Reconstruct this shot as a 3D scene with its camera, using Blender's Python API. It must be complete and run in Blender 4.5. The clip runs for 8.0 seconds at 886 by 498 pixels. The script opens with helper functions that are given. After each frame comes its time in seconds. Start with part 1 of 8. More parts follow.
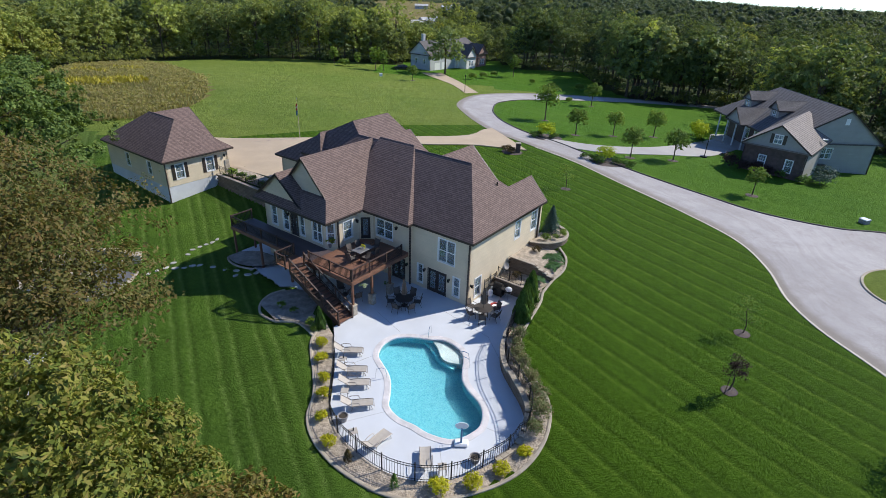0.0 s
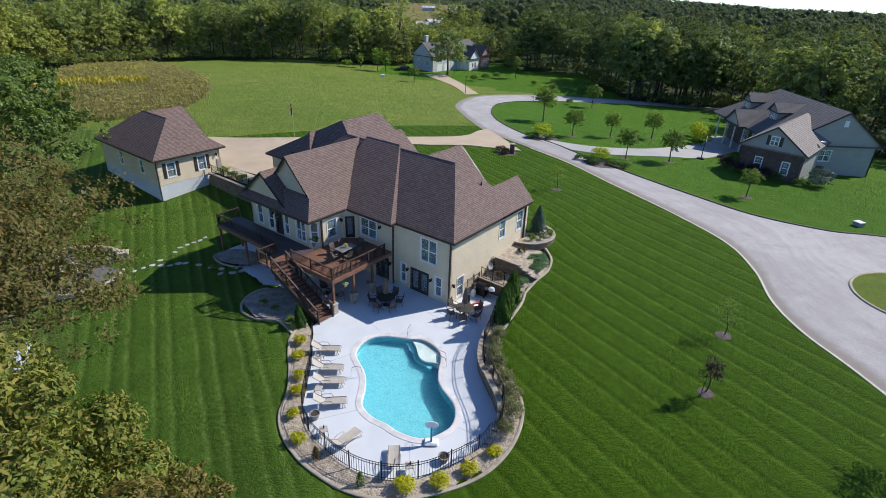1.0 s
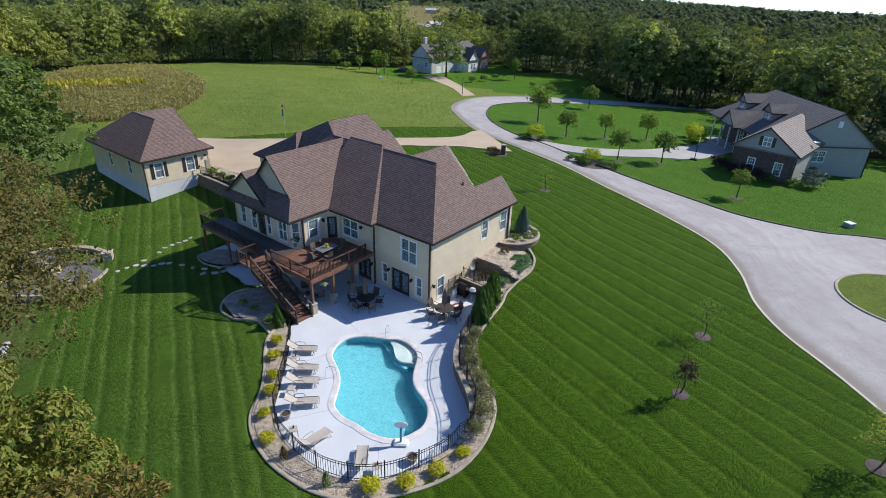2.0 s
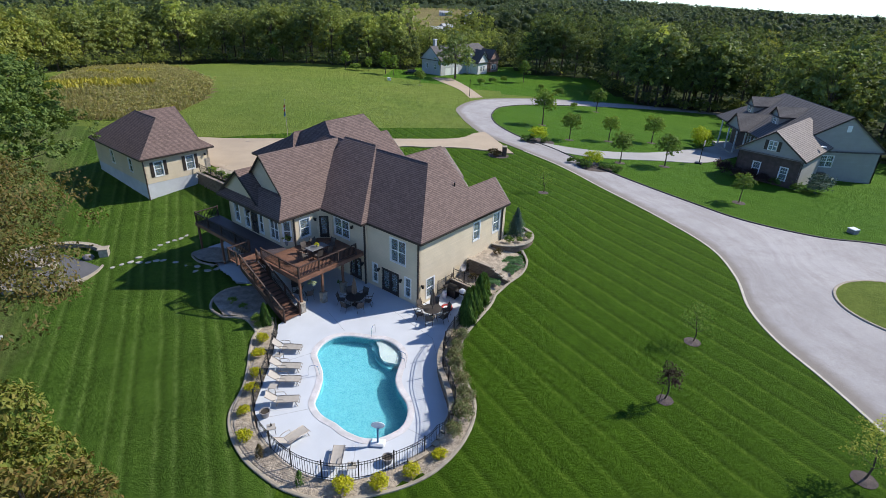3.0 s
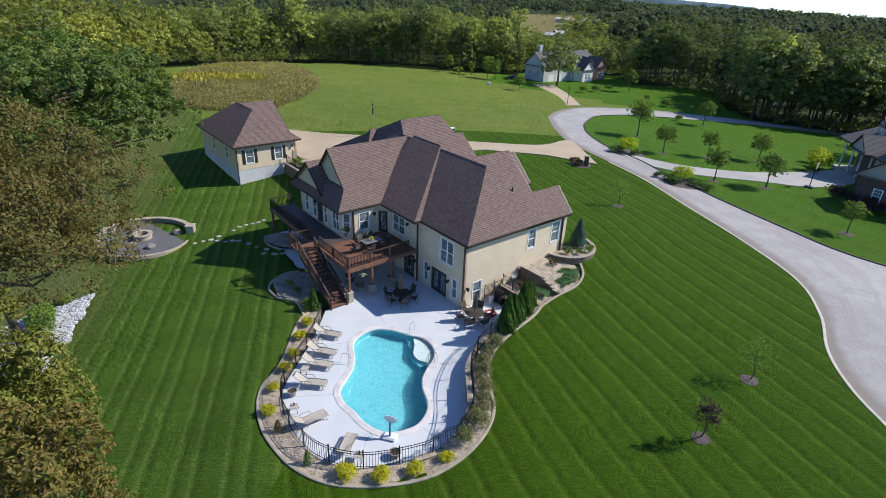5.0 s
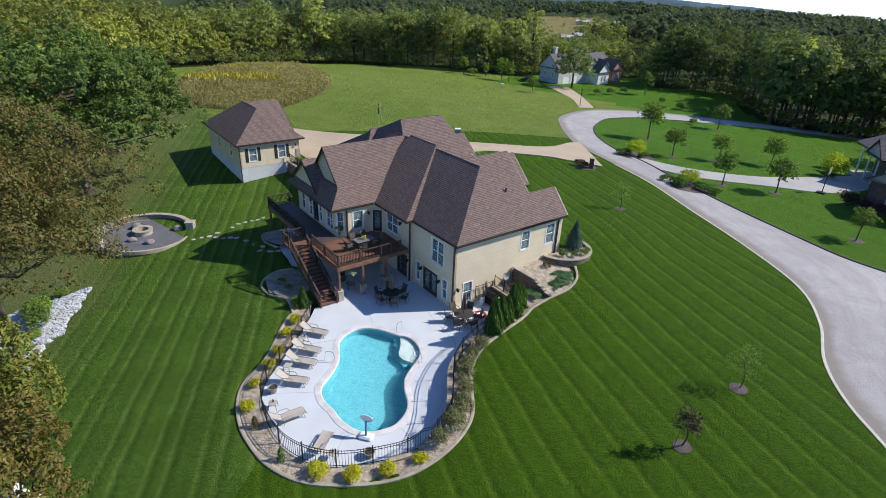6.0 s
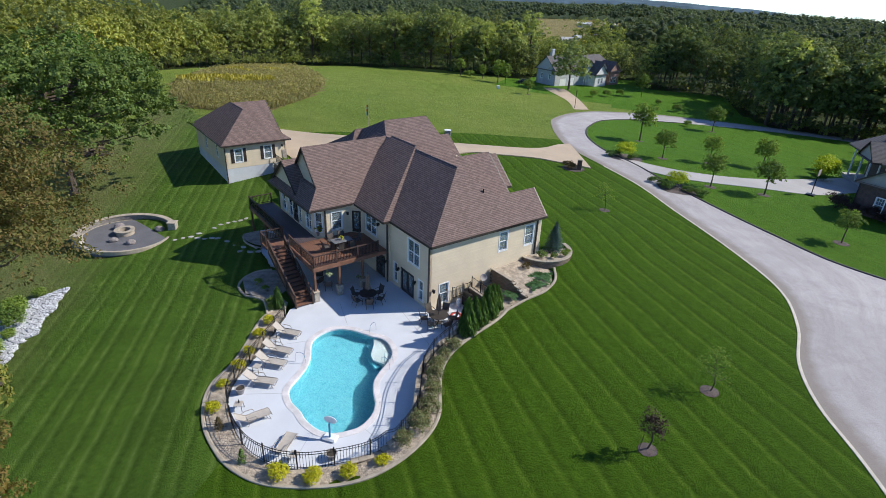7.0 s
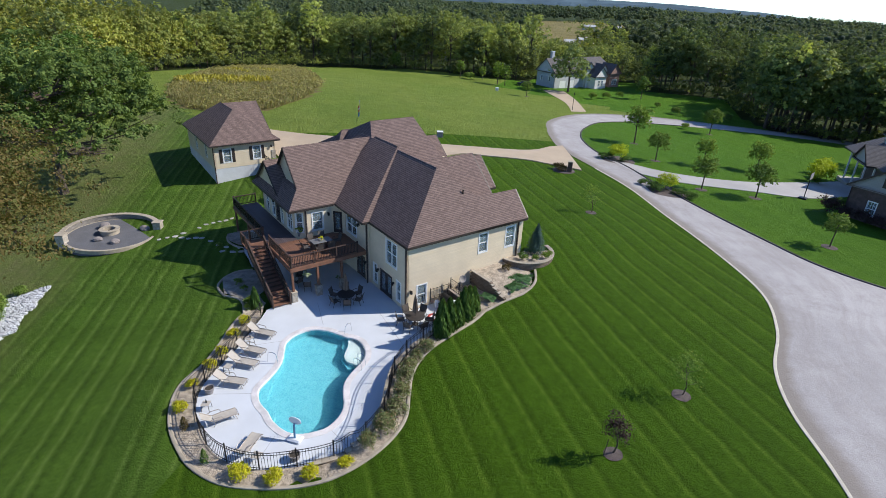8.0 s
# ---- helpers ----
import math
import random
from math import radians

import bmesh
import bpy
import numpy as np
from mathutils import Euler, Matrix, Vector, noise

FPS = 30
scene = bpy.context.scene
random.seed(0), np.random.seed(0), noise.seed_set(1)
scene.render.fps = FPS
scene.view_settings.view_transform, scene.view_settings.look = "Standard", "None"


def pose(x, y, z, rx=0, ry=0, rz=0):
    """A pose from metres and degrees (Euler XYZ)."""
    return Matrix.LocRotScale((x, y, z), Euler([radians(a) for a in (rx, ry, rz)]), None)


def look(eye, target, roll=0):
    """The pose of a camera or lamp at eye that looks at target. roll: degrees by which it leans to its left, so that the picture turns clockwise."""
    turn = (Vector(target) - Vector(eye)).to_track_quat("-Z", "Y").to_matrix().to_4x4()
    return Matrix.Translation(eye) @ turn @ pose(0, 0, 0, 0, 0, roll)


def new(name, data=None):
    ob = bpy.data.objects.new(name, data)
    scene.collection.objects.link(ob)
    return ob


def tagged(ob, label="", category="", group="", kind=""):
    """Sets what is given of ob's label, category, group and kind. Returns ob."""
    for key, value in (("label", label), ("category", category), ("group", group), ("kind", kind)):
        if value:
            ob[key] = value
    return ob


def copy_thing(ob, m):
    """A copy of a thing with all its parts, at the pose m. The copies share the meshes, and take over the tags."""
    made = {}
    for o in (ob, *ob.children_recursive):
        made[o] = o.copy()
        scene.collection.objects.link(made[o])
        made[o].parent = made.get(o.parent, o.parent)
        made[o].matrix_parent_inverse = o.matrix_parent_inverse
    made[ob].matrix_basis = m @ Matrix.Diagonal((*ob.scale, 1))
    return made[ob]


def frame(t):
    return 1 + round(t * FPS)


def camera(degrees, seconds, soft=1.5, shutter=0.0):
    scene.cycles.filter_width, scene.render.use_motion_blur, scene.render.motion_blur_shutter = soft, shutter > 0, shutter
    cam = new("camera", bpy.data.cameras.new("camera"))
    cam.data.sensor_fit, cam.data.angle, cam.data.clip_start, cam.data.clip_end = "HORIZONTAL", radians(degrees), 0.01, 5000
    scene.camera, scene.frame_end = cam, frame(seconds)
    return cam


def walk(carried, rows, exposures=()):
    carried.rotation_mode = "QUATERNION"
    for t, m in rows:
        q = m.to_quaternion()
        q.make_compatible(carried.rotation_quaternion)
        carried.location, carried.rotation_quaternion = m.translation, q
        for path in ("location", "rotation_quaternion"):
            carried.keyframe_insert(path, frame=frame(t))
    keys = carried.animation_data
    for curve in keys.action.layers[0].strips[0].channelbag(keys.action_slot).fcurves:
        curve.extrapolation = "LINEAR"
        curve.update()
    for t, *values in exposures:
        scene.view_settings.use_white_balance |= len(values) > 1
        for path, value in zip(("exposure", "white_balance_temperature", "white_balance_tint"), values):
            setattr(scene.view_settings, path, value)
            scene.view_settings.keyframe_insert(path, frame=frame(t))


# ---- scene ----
cam = camera(78.3, 8.0, soft=0.7)
PATH = [
    (0, (-0.17, -0.083, 23.783), (-0.142, 1.707, 22.891), 2.1),
    (0.5, (0.866, -0.104, 23.72), (0.879, 1.686, 22.829), 2.1),
    (1, (1.901, -0.086, 23.644), (1.9, 1.707, 22.757), 2.1),
    (1.5, (2.917, -0.052, 23.581), (2.907, 1.743, 22.697), 2.0),
    (3, (5.721, 0.195, 23.356), (5.655, 1.993, 22.482), 2.0),
    (3.5, (6.637, 0.332, 23.313), (6.52, 2.128, 22.44), 2.2),
    (4, (7.546, 0.459, 23.284), (7.346, 2.247, 22.412), 2.2),
    (4.5, (8.487, 0.615, 23.256), (8.167, 2.386, 22.383), 2.3),
    (4.7, (8.924, 0.7, 23.242), (8.556, 2.462, 22.371), 2.3),
    (5.8, (11.203, 1.485, 23.029), (10.718, 3.221, 22.162), 2.2),
    (6, (11.603, 1.64, 23.011), (11.115, 3.376, 22.146), 2.3),
    (6.5, (12.581, 2.018, 22.944), (12.087, 3.754, 22.082), 2.3),
    (7, (13.593, 2.401, 22.9), (13.093, 4.137, 22.042), 2.3),
    (7.5, (14.573, 2.783, 22.865), (14.066, 4.518, 22.01), 2.4),
    (8, (15.597, 3.185, 22.832), (15.077, 4.918, 21.98), 2.4),
]
walk(cam, [(t, look(eye, target, roll)) for t, eye, target, roll in PATH])

# ---- world, sun, light ----
SUN_AZ, SUN_EL = 24.0, 39.5
sun_way = Vector((math.cos(radians(SUN_AZ)) * math.cos(radians(SUN_EL)), math.sin(radians(SUN_AZ)) * math.cos(radians(SUN_EL)), math.sin(radians(SUN_EL))))
world = bpy.data.worlds.new("sky")
scene.world = world
world.use_nodes = True
_nt = world.node_tree
_sky = _nt.nodes.new("ShaderNodeTexSky")
_sky.sky_type = "NISHITA"
_sky.sun_disc = False
_sky.dust_density = 0.0
_sky.air_density = 0.7
_sky.ozone_density = 3.5
_sky.altitude = 150
_sky.sun_elevation = radians(SUN_EL)
_sky.sun_rotation = radians(90 - SUN_AZ)
_tint = _nt.nodes.new("ShaderNodeMix")
_tint.data_type, _tint.blend_type = "RGBA", "MULTIPLY"
_tint.inputs[0].default_value = 1.0
_tint.inputs[7].default_value = (0.78, 0.87, 1.0, 1)
_nt.links.new(_sky.outputs[0], _tint.inputs[6])
_nt.links.new(_tint.outputs[2], _nt.nodes["Background"].inputs[0])
_nt.nodes["Background"].inputs[1].default_value = 0.205
sun_data = bpy.data.lights.new("sun", "SUN")
sun_data.energy, sun_data.angle, sun_data.color = 5.85, radians(0.55), (1.0, 0.95, 0.87)
sun_lamp = new("sun", sun_data)
sun_lamp.matrix_world = look(sun_way * 100, (0, 0, 0))
scene.view_settings.exposure = 0.0

# ---- mesh helpers ----
HM = pose(2.7, 37.15, 0, 0, 0, -37)


def spot(x, y, z=0.0):
    """A place given in the house's own axes, in the world."""
    return HM @ Vector((x, y, z))


def thing(name, label, category, group="", kind="", m=None):
    ob = tagged(new(name), label, category, group, kind)
    if m is not None:
        ob.matrix_basis = m
    return ob


def part(name, bm, material, parent=None, label="", kind=""):
    me = bpy.data.meshes.new(name)
    if isinstance(bm, bpy.types.Mesh):
        me = bm
    else:
        bmesh.ops.recalc_face_normals(bm, faces=bm.faces)
        bm.to_mesh(me)
        bm.free()
    if not me.materials:
        me.materials.append(material)
    ob = new(name, me)
    ob.parent = parent
    return tagged(ob, label, kind=kind)


def box(bm, x0, y0, z0, x1, y1, z1, m=None, bevel=0.0):
    co = [(x, y, z) for z in (z0, z1) for y in (y0, y1) for x in (x0, x1)]
    vs = [bm.verts.new(m @ Vector(c) if m else c) for c in co]
    fs = [bm.faces.new([vs[k] for k in f]) for f in ((0, 2, 3, 1), (4, 5, 7, 6), (0, 1, 5, 4), (2, 6, 7, 3), (0, 4, 6, 2), (1, 3, 7, 5))]
    if bevel:
        es = {e for f in fs for e in f.edges}
        bmesh.ops.bevel(bm, geom=list(es), offset=bevel, segments=1, affect="EDGES")
    return bm


def boxes(*rows, bevel=0.0):
    bm = bmesh.new()
    for r in rows:
        box(bm, *r[:6], m=r[6] if len(r) > 6 else None, bevel=bevel)
    return bm


def prism(bm, loop, z0, z1):
    """An upright prism over a plan loop; z0 and z1 are numbers."""
    lo = [bm.verts.new((p[0], p[1], z0)) for p in loop]
    hi = [bm.verts.new((p[0], p[1], z1)) for p in loop]
    n = len(loop)
    bm.faces.new(hi)
    bm.faces.new(lo[::-1])
    for k in range(n):
        bm.faces.new((lo[k], lo[(k + 1) % n], hi[(k + 1) % n], hi[k]))
    return bm


def tube(bm, pts, radii, sides=8, caps=True):
    pts = [Vector(p) for p in pts]
    if not hasattr(radii, "__len__"):
        radii = [radii] * len(pts)
    rings = []
    for k, p in enumerate(pts):
        d = (pts[min(k + 1, len(pts) - 1)] - pts[max(k - 1, 0)]).normalized()
        a = d.orthogonal().normalized() if not rings else (prev - d * prev.dot(d)).normalized()
        prev = a
        b = d.cross(a)
        rings.append([bm.verts.new(p + radii[k] * (a * math.cos(t) + b * math.sin(t))) for t in [2 * math.pi * i / sides for i in range(sides)]])
    for r, s in zip(rings, rings[1:]):
        for k in range(sides):
            bm.faces.new((r[k], r[(k + 1) % sides], s[(k + 1) % sides], s[k]))
    if caps:
        bm.faces.new(rings[0][::-1])
        bm.faces.new(rings[-1])
    return bm


def lathe(bm, profile, x=0, y=0, z=0, sides=16):
    rings = [[bm.verts.new((x + r * math.cos(2 * math.pi * k / sides), y + r * math.sin(2 * math.pi * k / sides), z + h)) for k in range(sides)] for r, h in profile]
    for r, s in zip(rings, rings[1:]):
        for k in range(sides):
            bm.faces.new((r[k], r[(k + 1) % sides], s[(k + 1) % sides], s[k]))
    bm.faces.new(rings[0][::-1])
    bm.faces.new(rings[-1])
    return bm


def spline(pts, n, closed=False):
    """n places evenly along a smooth curve through plan points."""
    P = [Vector((*p, 0)) if len(p) == 2 else Vector(p) for p in pts]
    m = len(P)
    fine = []
    for k in range(m if closed else m - 1):
        a, b, c, d = (P[(k + o) % m] if closed else P[min(max(k + o, 0), m - 1)] for o in (-1, 0, 1, 2))
        for i in range(12):
            t = i / 12
            fine.append(0.5 * ((2 * b) + (c - a) * t + (2 * a - 5 * b + 4 * c - d) * t * t + (3 * b - a - 3 * c + d) * t ** 3))
    fine.append(P[0] if closed else P[-1])
    run = [0.0]
    for a, b in zip(fine, fine[1:]):
        run.append(run[-1] + (b - a).length)
    out, k = [], 0
    for i in range(n):
        s = run[-1] * i / (n if closed else n - 1)
        while k < len(run) - 2 and run[k + 1] < s:
            k += 1
        out.append(fine[k].lerp(fine[k + 1], (s - run[k]) / max(1e-9, run[k + 1] - run[k])))
    return out


def gap(x, y, loop):
    """Signed distance to a closed plan loop, negative inside."""
    L = np.array([(p[0], p[1]) for p in loop])
    a, b = L, np.roll(L, -1, 0)
    ab = b - a
    t = np.clip(((x - a[:, 0]) * ab[:, 0] + (y - a[:, 1]) * ab[:, 1]) / np.maximum(1e-9, (ab ** 2).sum(1)), 0, 1)
    d = np.hypot(a[:, 0] + t * ab[:, 0] - x, a[:, 1] + t * ab[:, 1] - y).min()
    c = ((a[:, 1] > y) != (b[:, 1] > y)) & (x < a[:, 0] + (y - a[:, 1]) * ab[:, 0] / np.where(np.abs(ab[:, 1]) < 1e-9, 1e-9, ab[:, 1]))
    return -d if c.sum() % 2 else d


def step(a, b, v):
    t = min(1.0, max(0.0, (v - a) / (b - a)))
    return t * t * (3 - 2 * t)


# ---- materials ----
def shader(name):
    m = bpy.data.materials.new(name)
    m.use_nodes = True
    nt = m.node_tree
    return m, nt, nt.nodes["Principled BSDF"]


def link(nt, a, b):
    nt.links.new(a, b)


def maths(nt, op, a, b=None, c=None, clamp=False):
    n = nt.nodes.new("ShaderNodeMath")
    n.operation = op
    n.use_clamp = clamp
    for k, v in enumerate((a, b, c)):
        if v is None:
            continue
        if isinstance(v, (int, float)):
            n.inputs[k].default_value = v
        else:
            link(nt, v, n.inputs[k])
    return n.outputs[0]


def mixed(nt, fac, a, b, kind="MIX"):
    n = nt.nodes.new("ShaderNodeMix")
    n.data_type = "RGBA"
    n.blend_type = kind
    for s, v in ((0, fac), (6, a), (7, b)):
        if isinstance(v, (int, float)):
            n.inputs[s].default_value = v
        elif isinstance(v, tuple):
            n.inputs[s].default_value = (*v[:3], 1)
        else:
            link(nt, v, n.inputs[s])
    return n.outputs[2]


def coords(nt, space="Object"):
    return nt.nodes.new("ShaderNodeTexCoord").outputs[space]


def noisy(nt, co, scale, detail=4.0, rough=0.6):
    n = nt.nodes.new("ShaderNodeTexNoise")
    n.inputs["Scale"].default_value = scale
    n.inputs["Detail"].default_value = detail
    n.inputs["Roughness"].default_value = rough
    link(nt, co, n.inputs["Vector"])
    return n.outputs["Fac"]


def spread(nt, fac, lo=0.35, hi=0.65):
    n = nt.nodes.new("ShaderNodeMapRange")
    link(nt, fac, n.inputs[0])
    n.inputs[1].default_value, n.inputs[2].default_value = lo, hi
    return n.outputs[0]


def bumped(nt, p, height, strength=0.3, depth=0.02):
    n = nt.nodes.new("ShaderNodeBump")
    n.inputs["Strength"].default_value = strength
    n.inputs["Distance"].default_value = depth
    link(nt, height, n.inputs["Height"])
    link(nt, n.outputs[0], p.inputs["Normal"])


def tone(c, k):
    return tuple(min(1.0, v * k) for v in c)


def plain(name, col, rough=0.7, var=0.22, scale=1.2, fine=25.0, bump=0.2, depth=0.01, metal=0.0, each=0.0, spec=None):
    """A surface with broad stains, fine grain and relief; each: how much single objects differ."""
    m, nt, p = shader(name)
    co = coords(nt)
    broad = spread(nt, noisy(nt, co, scale))
    grain = spread(nt, noisy(nt, co, fine, 3.0))
    c = mixed(nt, broad, tone(col, 1 - var), tone(col, 1 + var))
    c = mixed(nt, maths(nt, "MULTIPLY", grain, 0.35), c, tone(col, 1 - 1.4 * var))
    if each:
        info = nt.nodes.new("ShaderNodeObjectInfo").outputs["Random"]
        c = mixed(nt, info, c, mixed(nt, 1.0, c, tone((1, 1, 1), 1 - each), "MULTIPLY"))
    link(nt, c, p.inputs["Base Color"])
    link(nt, maths(nt, "MULTIPLY_ADD", broad, 0.12, rough - 0.06), p.inputs["Roughness"])
    p.inputs["Metallic"].default_value = metal
    if spec is not None:
        p.inputs["Specular IOR Level"].default_value = spec
    bumped(nt, p, grain, bump, depth)
    return m


def split(nt, co):
    n = nt.nodes.new("ShaderNodeSeparateXYZ")
    link(nt, co, n.inputs[0])
    return n.outputs


def joined(nt, x, y, z=0.0):
    n = nt.nodes.new("ShaderNodeCombineXYZ")
    for k, v in enumerate((x, y, z)):
        if isinstance(v, (int, float)):
            n.inputs[k].default_value = v
        else:
            link(nt, v, n.inputs[k])
    return n.outputs[0]


def white(nt, co):
    n = nt.nodes.new("ShaderNodeTexWhiteNoise")
    link(nt, co, n.inputs["Vector"])
    return n.outputs["Value"]


def lapped(name, col, pitch=0.17, rough=0.6):
    """Horizontal lap siding."""
    m, nt, p = shader(name)
    co = coords(nt)
    x, y, z = split(nt, co)
    f = maths(nt, "FRACT", maths(nt, "DIVIDE", z, pitch))
    row = white(nt, joined(nt, maths(nt, "FLOOR", maths(nt, "DIVIDE", z, pitch)), maths(nt, "FLOOR", maths(nt, "DIVIDE", maths(nt, "ADD", x, y), 3.6))))
    seam = maths(nt, "GREATER_THAN", f, 0.88)
    c = mixed(nt, spread(nt, noisy(nt, co, 0.7)), tone(col, 0.93), tone(col, 1.05))
    c = mixed(nt, maths(nt, "MULTIPLY", row, 0.5), c, tone(col, 0.9))
    c = mixed(nt, maths(nt, "MULTIPLY", seam, 0.22), c, tone(col, 0.66))
    link(nt, c, p.inputs["Base Color"])
    p.inputs["Roughness"].default_value = rough
    bumped(nt, p, maths(nt, "SUBTRACT", 1.0, f), 0.3, 0.012)
    return m


def shingled(name, col, pitch=0.14, vary=0.16):
    """Asphalt shingles in courses that follow the height of the slope."""
    m, nt, p = shader(name)
    co = coords(nt)
    x, y, z = split(nt, co)
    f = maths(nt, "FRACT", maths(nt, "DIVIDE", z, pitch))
    course = maths(nt, "FLOOR", maths(nt, "DIVIDE", z, pitch))
    tab = maths(nt, "FLOOR", maths(nt, "DIVIDE", maths(nt, "ADD", maths(nt, "ADD", x, y), maths(nt, "MULTIPLY", course, 0.137)), 0.3))
    pick = white(nt, joined(nt, course, tab))
    pick2 = white(nt, joined(nt, tab, course, 3.0))
    c = mixed(nt, pick, tone(col, 1 - vary), tone(col, 1 + vary))
    c = mixed(nt, maths(nt, "MULTIPLY", pick2, 0.3), c, tone(col, 0.7))
    c = mixed(nt, maths(nt, "MULTIPLY", spread(nt, noisy(nt, co, 0.35)), 0.3), c, tone(col, 1.2))
    # Grazing shade at the courses is painted in: each lower edge goes dark.
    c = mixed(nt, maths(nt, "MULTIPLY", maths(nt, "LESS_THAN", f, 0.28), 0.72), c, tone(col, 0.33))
    link(nt, c, p.inputs["Base Color"])
    p.inputs["Roughness"].default_value = 0.85
    p.inputs["Specular IOR Level"].default_value = 0.35
    hgt = maths(nt, "ADD", maths(nt, "SUBTRACT", 1.0, f), maths(nt, "MULTIPLY", pick, 0.6))
    bumped(nt, p, hgt, 0.6, 0.02)
    return m


def leafy(name, colours, through_light=0.35, each=0.3, rough=0.6, by_tree=False):
    """Foliage: single leaves differ, and trees differ from one another."""
    m, nt, p = shader(name)
    geo = nt.nodes.new("ShaderNodeNewGeometry")
    ramp = nt.nodes.new("ShaderNodeValToRGB")
    link(nt, geo.outputs["Random Per Island"], ramp.inputs[0])
    el = ramp.color_ramp.elements
    while len(el) < len(colours):
        el.new(0.5)
    for k, c in enumerate(colours):
        el[k].position = k / max(1, len(colours) - 1)
        el[k].color = (*c, 1)
    info = nt.nodes.new("ShaderNodeObjectInfo").outputs["Random"]
    if by_tree:
        at = nt.nodes.new("ShaderNodeAttribute")
        at.attribute_name = "tree_tint"
        info = at.outputs["Fac"]
    c = mixed(nt, info, mixed(nt, 1.0, ramp.outputs[0], (1 - each, 1 - each, 1 - 0.8 * each), "MULTIPLY"), mixed(nt, 1.0, ramp.outputs[0], (1 + 0.7 * each, 1 + 0.35 * each, 1 - 0.2 * each), "MULTIPLY"))
    broad = spread(nt, noisy(nt, coords(nt), 0.25, 2.0))
    c = mixed(nt, maths(nt, "MULTIPLY", broad, 0.35), c, mixed(nt, 1.0, c, (0.62, 0.66, 0.7), "MULTIPLY"))
    if by_tree:
        speck = spread(nt, noisy(nt, coords(nt), 1.7, 5.0, 0.8), 0.4, 0.6)
        c = mixed(nt, maths(nt, "MULTIPLY", speck, 0.4), c, mixed(nt, 1.0, c, (0.5, 0.54, 0.56), "MULTIPLY"))
        bumped(nt, p, speck, 0.8, 0.3)
    link(nt, c, p.inputs["Base Color"])
    p.inputs["Roughness"].default_value = rough
    p.inputs["Specular IOR Level"].default_value = 0.15
    tr = nt.nodes.new("ShaderNodeBsdfTranslucent")
    link(nt, mixed(nt, 1.0, c, (1.0, 1.0, 0.55), "MULTIPLY"), tr.inputs[0])
    mx = nt.nodes.new("ShaderNodeMixShader")
    mx.inputs[0].default_value = through_light
    link(nt, p.outputs[0], mx.inputs[1])
    link(nt, tr.outputs[0], mx.inputs[2])
    link(nt, mx.outputs[0], nt.nodes["Material Output"].inputs[0])
    return m


